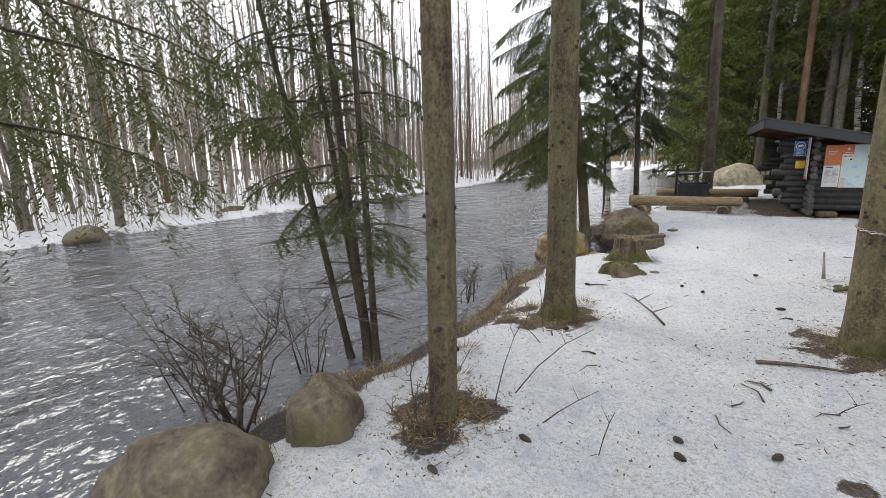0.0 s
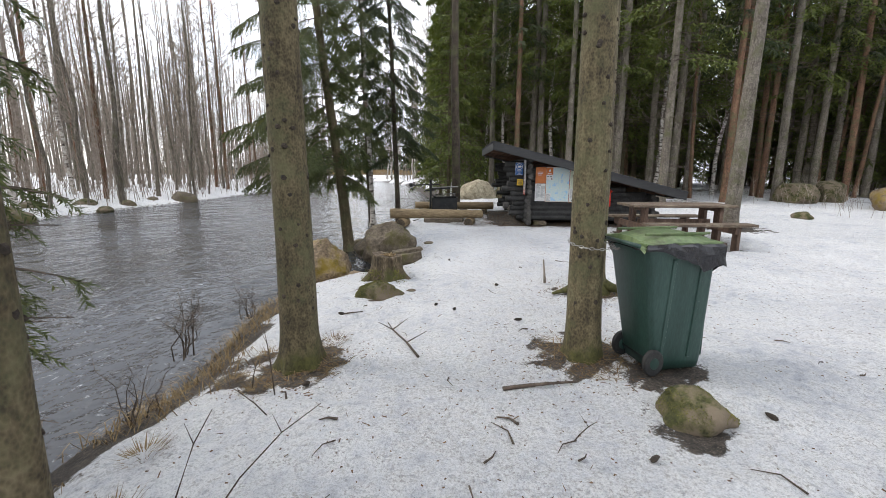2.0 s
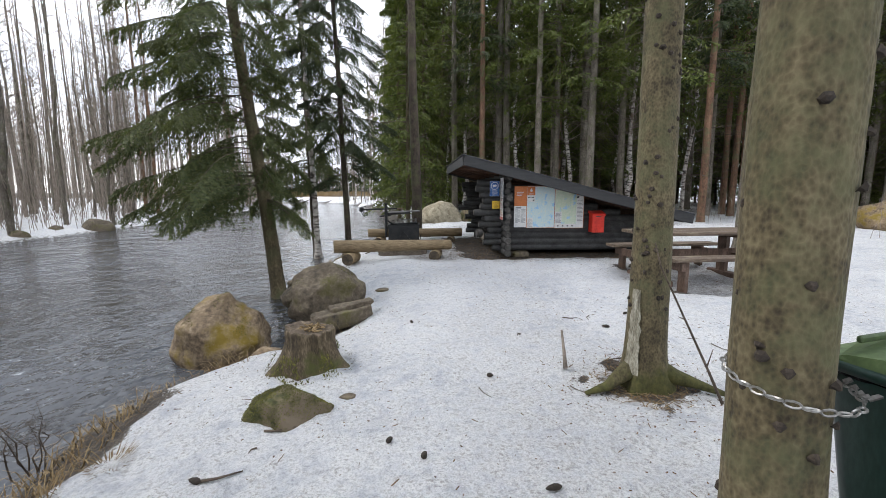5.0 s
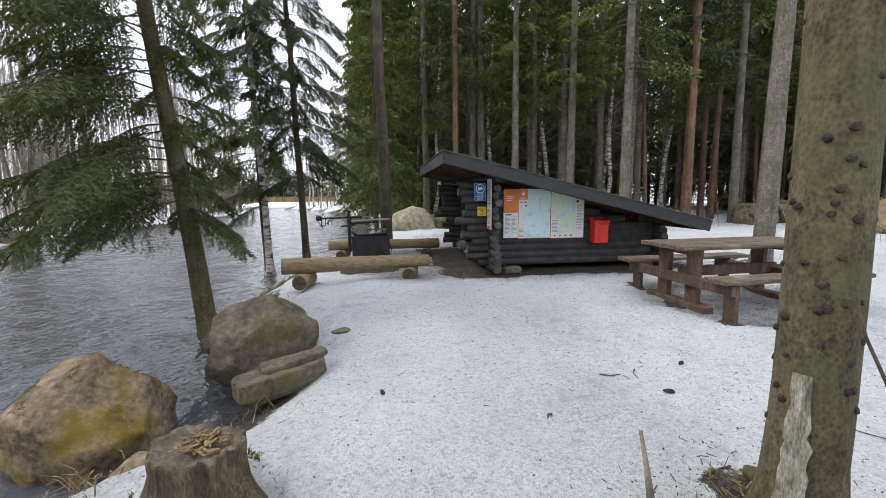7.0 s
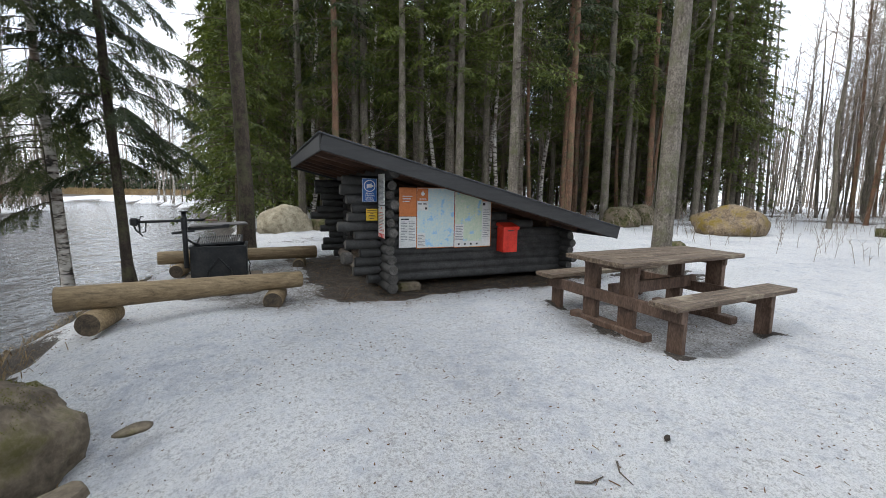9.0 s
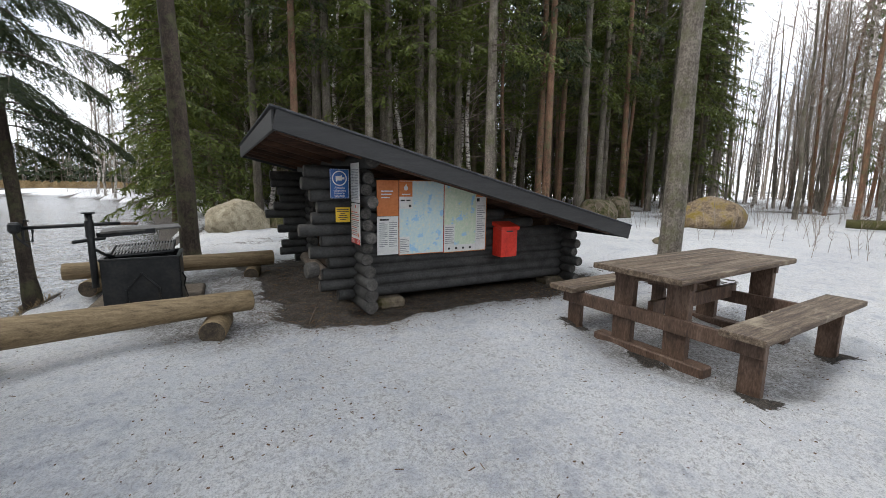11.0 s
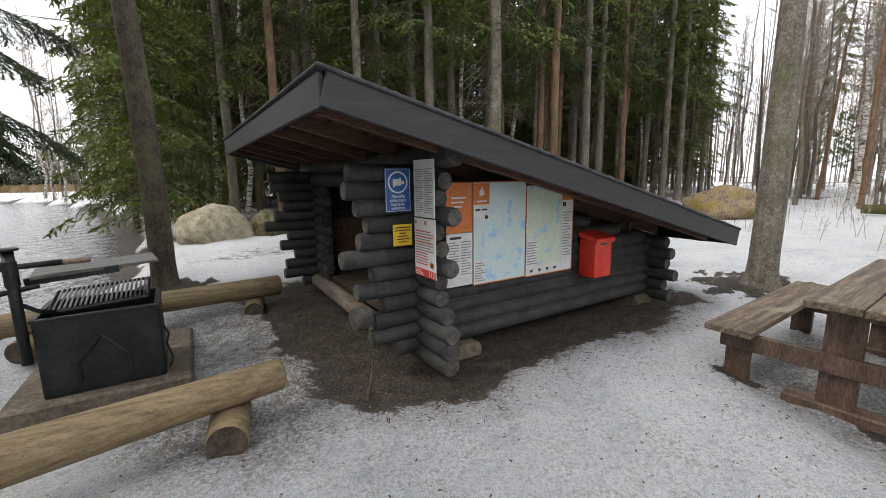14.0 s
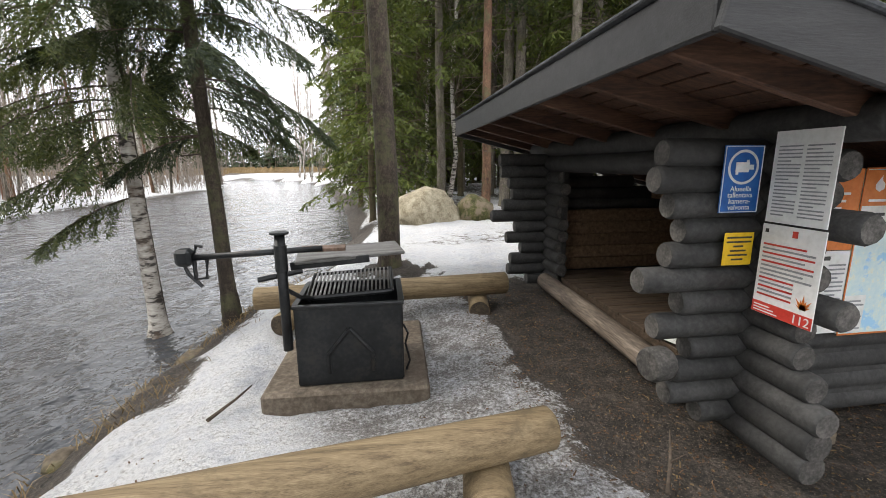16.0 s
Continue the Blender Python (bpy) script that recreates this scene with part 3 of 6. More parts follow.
def side_wall(y, name, sign):
    core = Geo().box(((SX + SX1) / 2, y + 0.02 * sign, 0.60), (SX1 - SX, 0.05, 0.66))
    wall = part(name, core, M_LOG_BLACK, shelter)
    for k in range(13):
        z = 0.31 + k * PITCH
        back = SX1 + 0.22 + 0.07 * math.sin(k * 2.3)
        lim = 0.95 + (1.97 - 0.10 - z) / 0.249
        x1 = min(back, lim)
        x0 = END_SIDE[k] + (0.04 * math.sin(k * 5.1) if sign > 0 else 0)
        if x1 - x0 > 0.25:
            part("log", log_geo((x0, y, z), (x1, y, z), R_LOG, 12, k), LOGMATS, wall, smooth=True)
    return wall


def cross_wall(x, y0, y1, name, zs, ends):
    core = Geo().box((x + 0.02, (y0 + y1) / 2, zs[0] + 0.3), (0.05, y1 - y0 - 0.1, 0.5))
    wall = part(name, core, M_LOG_BLACK, shelter)
    for k, z in enumerate(zs):
        part("log", log_geo((x, ends[k % len(ends)], z), (x, y1, z), R_LOG, 12, k + 20), LOGMATS, wall, smooth=True)
    return wall


side_wall(SY0, "side_wall", -1)
side_wall(SY1, "side_wall", 1)
half = PITCH / 2
front_zs = [0.25 + k * PITCH for k in range(12)]
wing = part("front_wing", Geo().box((SX + 0.02, 11.62, 0.95), (0.05, 0.5, 1.3)), M_LOG_BLACK, shelter)
for k, z in enumerate(front_zs):
    part("log", log_geo((SX + 0.02 * math.sin(k * 3.1), END_FRONT[k], z), (SX, 11.92, z), R_LOG + (0.012 if k < 2 else 0), 12, k + 40), LOGMATS, wing, smooth=True)
wing = part("front_wing", Geo().box((SX + 0.02, 14.05, 0.95), (0.05, 0.4, 1.3)), M_LOG_BLACK, shelter)
for k, z in enumerate(front_zs):
    part("log", log_geo((SX, 13.85 + 0.04 * math.sin(k * 2), z), (SX, 14.60 + 0.06 * math.sin(k * 4), z), R_LOG, 12, k + 60), LOGMATS, wing, smooth=True)
cross_wall(SX1, 11.35, 14.5, "back_wall", [0.25 + k * PITCH for k in range(6)], [11.25, 11.32, 11.2, 11.3])
part("sill_log", log_geo((1.66, 11.85, 0.37), (1.74, 14.0, 0.35), 0.085, 12, 3), [M_SILL, M_SILL], shelter, "bare weathered sill log", smooth=True)
part("sill_end", log_geo((1.28, 11.50, 0.62), (1.40, 11.52, 0.62), 0.085, 12, 3), [M_LOG_END, M_LOG_END], shelter, smooth=True)
part("lintel", log_geo((SX, 11.3, 1.60), (SX, 14.6, 1.60), 0.085, 12, 9), LOGMATS, shelter, smooth=True)
part("lintel", log_geo((SX, 11.05, 1.755), (SX, 14.7, 1.755), 0.085, 12, 10), LOGMATS, shelter, smooth=True)
floor_part = part("sleeping_floor", Geo().box((3.35, 12.9, 0.36), (2.95, 2.5, 0.05)), M_FLOOR, shelter, "dark brown plank floor")
for k in range(14):
    part("plank", Geo().box((3.32, 11.78 + k * 0.174, 0.40), (2.9, 0.165, 0.028), bevel=0.004), M_FLOOR, floor_part)
lining = part("back_lining", Geo().box((4.70, 12.9, 0.74), (0.04, 2.5, 0.66)), M_INNER, shelter)
for k in range(5):
    part("board", Geo().box((4.67, 12.9, 0.48 + k * 0.13), (0.024, 2.5, 0.122), bevel=0.005), M_INNER, lining)
lining = part("side_lining", Geo().box((3.32, 14.165, 0.76), (2.70, 0.02, 0.68)), M_INNER, shelter)
for k in range(5):
    part("board", Geo().box((3.32, 14.143, 0.49 + k * 0.135), (2.70, 0.022, 0.126), bevel=0.005), M_INNER, lining)
lining = part("partition", Geo().box((3.05, 12.9, 1.36), (0.03, 2.5, 0.30)), M_INNER, shelter)

RY0, RY1, RX0, RX1 = 10.86, 15.05, 0.95, 5.45
tilt = math.atan(0.249)
rm = Matrix.Rotation(tilt, 3, "Y")
cx, cy = (RX0 + RX1) / 2, (RY0 + RY1) / 2
rl = (RX1 - RX0) / math.cos(tilt)
zc = 2.14 - 0.249 * (cx - RX0)
roof = part("roof", Geo().box((cx, cy, zc - 0.035), (rl - 0.05, RY1 - RY0 - 0.05, 0.045), rm, 0.006), M_RAFTER, shelter)
part("felt", Geo().box((cx - 0.01, cy, zc - 0.004), (rl + 0.05, RY1 - RY0 + 0.06, 0.022), rm, 0.006), M_FELT, roof, "dark grey roofing felt")
for yy in (RY0, RY1):
    part("fascia", Geo().box((cx, yy, zc - 0.105), (rl, 0.03, 0.175), rm, 0.006), M_FASCIA, roof)
part("fascia", Geo().box((RX0, cy, 2.035), (0.03, RY1 - RY0 - 0.034, 0.175), None, 0.006), M_FASCIA, roof)
part("fascia", Geo().box((RX1, cy, 2.035 - 0.249 * (RX1 - RX0)), (0.03, RY1 - RY0 - 0.034, 0.15), None, 0.006), M_FASCIA, roof)
for k in range(7):
    yy = RY0 + 0.30 + k * 0.60
    part("rafter", Geo().box((cx + 0.01, yy, zc - 0.115), (rl - 0.1, 0.05, 0.115), rm, 0.005), M_RAFTER, roof)
for k in range(9):
    xx = RX0 + 0.10 + k * 0.13
    part("board", Geo().box((xx, cy, 2.075 - 0.249 * (xx - RX0)), (0.118, RY1 - RY0 - 0.1, 0.018), rm, 0.003), M_RAFTER, roof)
ridge_grit = Geo()
for k in range(150):
    x = RX0 + RNG.random() ** 1.3 * 4.3
    y = RY0 + RNG.random() * 0.10
    z = 2.14 - 0.249 * (x - RX0) + 0.012
    s = RNG.uniform(0.004, 0.013)
    ridge_grit.box((x, y, z), (s * 2, s, s), Matrix.Rotation(RNG.random() * 3, 3, "Z"))
part("roof_litter", ridge_grit, M_GRASS, roof, kind="stuff")
for sx_, sy_ in ((2.2, 11.55), (4.75, 11.6), (2.1, 14.2), (4.7, 14.2)):
    g = Geo().box((sx_, sy_, 0.17), (0.34, 0.3, 0.14), None, 0.04)
    part("corner_stone", g, M_ROCK, shelter, "rough grey stone")


# ---------- notices ----------
def lettering(parent, text, size, m, mat, label=""):
    cu = bpy.data.curves.new("lettering", "FONT")
    cu.body, cu.size, cu.extrude = text, size, 0.0008
    cu.align_x, cu.align_y = "CENTER", "CENTER"
    cu.materials.append(mat)
    ob = new("lettering", cu)
    root = parent
    ob.parent = parent
    ob.matrix_basis = Matrix.Translation(-ORG[root.name]) @ m
    return ob


def sheet_y(name, x0, x1, z0, z1, y, mat, label, category="notice", thick=0.008):
    o = ((x0 + x1) / 2, y, z0)
    t = thing(name, o, label, category)
    part("panel", Geo().box(((x0 + x1) / 2, y, (z0 + z1) / 2), (x1 - x0, thick, z1 - z0), None, 0.001), mat, t)
    return t


def bar_y(t, name, x0, x1, z0, z1, y, mat):
    return part(name, Geo().box(((x0 + x1) / 2, y, (z0 + z1) / 2), (x1 - x0, 0.003, z1 - z0)), mat, t)


YW = 11.478
t = sheet_y("heading_sheet", 2.05, 2.303, 1.17, 1.565, YW, M_ORANGE, "orange information sheet on black log wall")
for k in range(3):
    bar_y(t, "text_line", 2.10, 2.24 - 0.02 * k, 1.44 - k * 0.035, 1.452 - k * 0.035, YW - 0.006, M_WHITE)
t = sheet_y("text_sheet", 2.05, 2.303, 0.735, 1.166, YW, M_WHITE, "white text sheet below orange sheet on logs")
for c in range(2):
    for k in range(13):
        x0 = 2.075 + c * 0.115
        bar_y(t, "text_line", x0, x0 + (0.095 if (k + c) % 4 else 0.06), 1.09 - k * 0.022, 1.098 - k * 0.022, YW - 0.006, M_PRINT)
bar_y(t, "text_line", 2.08, 2.19, 1.12, 1.14, YW - 0.006, M_BLACKPRINT)


def flame(parent, x, z, y, s, mat):
    g = Geo()
    out = [(0, -0.5), (0.34, -0.32), (0.36, 0.0), (0.12, 0.25), (0.08, 0.55), (-0.16, 0.22), (-0.36, -0.02), (-0.3, -0.34)]
    n = len(g.v)
    g.v += [(x + a * s, y, z + b * s) for a, b in out]
    g.f.append(tuple(range(n, n + len(out))))
    g.m.append(0)
    part("emblem", g, mat, parent)


t = sheet_y("trail_map", 2.309, 2.884, 0.725, 1.562, YW, M_MAP, "pale blue lake map sheet with orange heading", "map")
bar_y(t, "heading", 2.315, 2.475, 1.385, 1.556, YW - 0.006, M_ORANGE)
flame(t, 2.395, 1.49, YW - 0.009, 0.075, M_WHITE)
bar_y(t, "text_line", 2.345, 2.445, 1.405, 1.417, YW - 0.009, M_WHITE)
bar_y(t, "legend", 2.315, 2.475, 1.25, 1.383, YW - 0.006, M_WHITE)
for k in range(2):
    bar_y(t, "text_line", 2.33 + k * 0.07, 2.38 + k * 0.07, 1.335, 1.35, YW - 0.009, M_BLACKPRINT)
bar_y(t, "symbol", 2.43, 2.46, 1.265, 1.295, YW - 0.009, M_BLACKPRINT)
bar_y(t, "legend", 2.315, 2.44, 0.735, 0.93, YW - 0.006, M_WHITE)
for k in range(8):
    bar_y(t, "text_line", 2.325, 2.43 - 0.02 * (k % 3), 0.75 + k * 0.021, 0.758 + k * 0.021, YW - 0.009, M_PRINT)
for z0, z1 in ((0.718, 0.726), (1.561, 1.568)):
    bar_y(t, "border", 2.309, 2.884, z0, z1, YW - 0.006, M_ORANGE)
bar_y(t, "border", 2.305, 2.313, 0.726, 1.561, YW - 0.007, M_ORANGE)
t = sheet_y("area_map", 2.892, 3.495, 0.715, 1.522, YW, M_MAP2, "pale green area map sheet with orange heading", "map")
bar_y(t, "margin", 3.345, 3.490, 0.722, 1.382, YW - 0.006, M_WHITE)
bar_y(t, "margin", 2.897, 3.343, 0.722, 0.80, YW - 0.006, M_WHITE)
bar_y(t, "heading", 3.345, 3.490, 1.384, 1.516, YW - 0.006, M_ORANGE)
flame(t, 3.418, 1.465, YW - 0.009, 0.06, M_WHITE)
bar_y(t, "symbol", 3.352, 3.392, 1.325, 1.365, YW - 0.009, M_BLACKPRINT)
for k in range(16):
    bar_y(t, "text_line", 3.36, 3.475 - 0.02 * (k % 3), 0.86 + k * 0.027, 0.869 + k * 0.027, YW - 0.009, M_PRINT)
bar_y(t, "legend", 2.90, 3.04, 0.80, 1.05, YW - 0.006, M_WHITE)
for k in range(9):
    bar_y(t, "text_line", 2.91, 3.03 - 0.02 * (k % 2), 0.82 + k * 0.024, 0.829 + k * 0.024, YW - 0.009, M_PRINT)
for k in range(4):
    bar_y(t, "symbol", 2.95 + k * 0.1, 2.98 + k * 0.1, 0.745, 0.77, YW - 0.008, M_BLACKPRINT)
for z0, z1 in ((0.709, 0.716), (1.521, 1.527)):
    bar_y(t, "border", 2.892, 3.495, z0, z1, YW - 0.006, M_ORANGE)
bar_y(t, "border", 2.886, 2.893, 0.716, 1.521, YW - 0.007, M_REDPRINT)
bar_y(t, "border", 3.493, 3.499, 0.716, 1.521, YW - 0.007, M_ORANGE)

YS = 11.474
RX90 = pose(0, 0, 0, 90, 0, 0)
t = sheet_y("camera_sign", 1.543, 1.742, 1.368, 1.672, YS, M_BLUE, "blue camera surveillance sign with white ring on log ends", "sign", 0.004)
for x0, x1, z0, z1 in ((1.546, 1.739, 1.371, 1.374), (1.546, 1.739, 1.666, 1.669), (1.546, 1.549, 1.371, 1.669), (1.736, 1.739, 1.371, 1.669)):
    bar_y(t, "border", x0, x1, z0, z1, YS - 0.004, M_WHITE)
g = Geo()
for k in range(32):
    a0, a1 = 2 * math.pi * k / 32, 2 * math.pi * (k + 1) / 32
    c = (1.6425, 1.575)
    g.quad(*[(c[0] + r * math.cos(a), YS - 0.005, c[1] + r * math.sin(a)) for r, a in ((0.066, a0), (0.078, a0), (0.078, a1), (0.066, a1))])
part("ring", g, M_WHITE, t)
g = Geo().box((1.637, YS - 0.005, 1.575), (0.066, 0.003, 0.045)).box((1.683, YS - 0.005, 1.575), (0.022, 0.003, 0.022)).box((1.612, YS - 0.005, 1.548), (0.012, 0.003, 0.012)).box((1.662, YS - 0.005, 1.602), (0.012, 0.003, 0.012))
part("camera_symbol", g, M_WHITE, t)
for k, word in enumerate(("Alueella", "tallentava", "kamera-", "valvonta")):
    lettering(t, word, 0.034, pose(1.6425, YS - 0.005, 1.477 - k * 0.028, 90, 0, 0), M_WHITE)
t = sheet_y("yellow_notice", 1.595, 1.748, 1.118, 1.274, YS, M_YELLOW, "small yellow printed notice on black log ends", "sign", 0.004)
for k, (a, b) in enumerate(((0.012, 0.14), (0.012, 0.14), (0.05, 0.10), (0.035, 0.115), (0.025, 0.125), (0.045, 0.105))):
    z = 1.247 - k * 0.021
    bar_y(t, "text_line", 1.595 + a, 1.595 + b, z, z + 0.008, YS - 0.004, M_BLACKPRINT)

XP = 1.752


def bar_x(t, name, y0, y1, z0, z1, x, mat):
    return part(name, Geo().box((x, (y0 + y1) / 2, (z0 + z1) / 2), (0.003, abs(y1 - y0), z1 - z0)), mat, t)


t = thing("rules_poster", (XP, 11.29, 1.33), "grey-white text poster hung on black log ends", "poster")
part("panel", Geo().box((XP, 11.29, 1.53), (0.005, 0.275, 0.395)), M_WHITE, t)
for c in range(2):
    for k in range(20):
        y0 = 11.405 - c * 0.125
        bar_x(t, "text_line", y0, y0 - (0.105 if (k * 3 + c) % 5 else 0.06), 1.365 + k * 0.0155, 1.371 + k * 0.0155, XP - 0.004, M_PRINT)
t = thing("fire_safety_poster", (XP, 11.29, 0.905), "white fire warning poster with red lower band", "poster")
part("panel", Geo().box((XP, 11.29, 1.115), (0.005, 0.285, 0.415)), M_WHITE, t)
bar_x(t, "band", 11.432, 11.148, 0.909, 0.962, XP - 0.004, M_REDPRINT)
for k in range(3):
    bar_x(t, "text_line", 11.42, 11.30 + 0.02 * k, 0.918 + k * 0.013, 0.923 + k * 0.013, XP - 0.006, M_WHITE)
lettering(t, "112", 0.055, pose(XP - 0.007, 11.195, 0.934, 90, 0, -90), M_WHITE)
for k in range(13):
    red = k % 4 == 0 or k in (2, 10)
    w = 0.24 if k % 3 else 0.20
    if k < 5:
        w = min(w, 0.165)
    bar_x(t, "text_line", 11.415, 11.415 - w, 0.995 + k * 0.0195, 1.003 + k * 0.0195, XP - 0.004, M_REDPRINT if red else M_PRINT)
bar_x(t, "symbol", 11.285, 11.263, 1.278, 1.306, XP - 0.004, M_REDPRINT)
bar_x(t, "symbol", 11.415, 11.40, 1.285, 1.302, XP - 0.004, M_BLACKPRINT)
g = Geo()
for k in range(7):
    a = math.pi * (0.12 + 0.76 * k / 6)
    L = 0.05 if k % 2 else 0.035
    c = Vector((XP - 0.005, 11.195, 0.985))
    tip = c + Vector((0, -math.cos(a) * L, math.sin(a) * L * 1.3))
    g.tri(tuple(c + Vector((0, -0.012, 0))), tuple(c + Vector((0, 0.012, 0))), tuple(tip))
part("campfire_symbol", g, M_ORANGE, t)

# red letter box
t = thing("letter_box", (3.74, 11.48, 0.62), "bright red metal letter box on black log wall", "letter box")
part("body", Geo().box((3.74, 11.385, 0.815), (0.25, 0.19, 0.37), None, 0.006), M_RED, t)
part("lid", Geo().box((3.74, 11.375, 1.018), (0.28, 0.23, 0.05), Matrix.Rotation(radians(14), 3, "X"), 0.006), M_RED, t)
part("slot", Geo().box((3.74, 11.286, 0.955), (0.10, 0.008, 0.016)), M_BLACKPRINT, t)
part("hasp", Geo().box((3.74, 11.284, 0.985), (0.03, 0.01, 0.03), None, 0.003), M_CHAIN, t)

# leaflet on the floor
single("leaflet", Geo().box((1.98, 12.10, 0.440), (0.22, 0.30, 0.004), Matrix.Rotation(0.3, 3, "Z")).box((1.99, 12.12, 0.445), (0.17, 0.24, 0.004), Matrix.Rotation(0.55, 3, "Z")), M_WHITE, (1.98, 12.10, 0.438), "white paper leaflets lying on the shelter floor", "leaflet")


# ---------- picnic table ----------
def picnic_table():
    t = thing("picnic_table", (0, 0, 0), "brown plank picnic table with worn top and attached benches", "picnic table")
    top = 0.69
    for k, yy in enumerate((-0.27, 0.0, 0.27)):
        part("tabletop_board", Geo().box((0.015 * (k - 1), yy, top - 0.024), (2.0, 0.262, 0.048), None, 0.006), M_TOP, t)
    for xx in (-0.72, 0.72):
        part("top_batten", Geo().box((xx, 0, top - 0.09), (0.05, 0.70, 0.08), None, 0.004), M_BROWN, t)
        part("cross_rail", Geo().box((xx - 0.065, 0, 0.27), (0.05, 1.76, 0.12), None, 0.004), M_BROWN, t)
        part("skid", Geo().box((xx, 0, -0.05), (0.14, 1.0, 0.09), None, 0.012), M_BROWN, t)
        for yy in (-0.24, 0.24):
            part("leg", Geo().box((xx, yy, 0.28), (0.07, 0.185, 0.70), None, 0.005), M_BROWN, t)
        for yy in (-0.785, 0.785):
            part("bench_leg", Geo().box((xx, yy, 0.09), (0.06, 0.15, 0.50), None, 0.005), M_BROWN, t)
    part("long_rail", Geo().box((0, 0, 0.33), (1.44, 0.05, 0.13), None, 0.004), M_BROWN, t)
    for yy in (-0.79, 0.79):
        part("bench_seat", Geo().box((0.02, yy, 0.37), (1.96, 0.285, 0.048), None, 0.006), M_TOP, t)
    return t


picnic_table().matrix_basis = pose(4.40, 9.29, 0.17, 0, 0, 2.8)


# ---------- log benches and grill ----------
def bench(a, b, r0, r1, supports, label):
    a, b = Vector(a), Vector(b)
    o = (a + b) / 2
    t = thing("log_bench", (o.x, o.y, 0.12), label, "log bench", "log benches by the grill")
    n = 8
    pts = [a.lerp(b, k / n) for k in range(n + 1)]
    pts = [pts[0], pts[0].lerp(pts[1], 0.04)] + pts[1:-1] + [pts[-1].lerp(pts[-2], 0.04), pts[-1]]
    rr = [r0 + (r1 - r0) * k / (len(pts) - 1) for k in range(len(pts))]
    rr[0] *= 0.93
    rr[-1] *= 0.9
    part("seat_log", Geo().tube(pts, rr, 18, True, 0, 1, 0.04), [M_LOG_BARE, M_LOG_CUT], t, smooth=True)
    for (sx, sy), r in supports:
        f = ((Vector((sx, sy, 0)) - a).xy.length) / (b - a).xy.length
        under = a.lerp(b, f).z - (r0 + (r1 - r0) * f)
        d = Vector((-0.17, -1, 0)).normalized()
        c = Vector((sx, sy, under - r + 0.015))
        part("support_log", Geo().tube([c - d * 0.24, c - d * 0.22, c + d * 0.22, c + d * 0.24], [r * 0.93, r, r, r * 0.93], 16, True, 0, 1, 0.03), [M_LOG_BARE, M_LOG_CUT], t, smooth=True)
    return t


bench((-1.50, 10.96, 0.44), (0.75, 11.40, 0.405), 0.125, 0.095, [((-1.18, 11.02), 0.115), ((0.44, 11.34), 0.11)], "peeled weathered log bench on short log supports in snow")
bench((-1.14, 13.52, 0.44), (1.22, 13.72, 0.425), 0.10, 0.11, [((-0.84, 13.55), 0.10), ((0.93, 13.68), 0.10)], "brown weathered log bench beyond the black grill")

slab = Geo().box((-0.23, 12.86, 0.10), (1.07, 1.22, 0.17), Matrix.Rotation(radians(-2), 3, "Z"), 0.018)
single("concrete_slab", slab, M_CONCRETE, (-0.23, 12.86, 0.05), "stained concrete slab under the black grill", "slab")


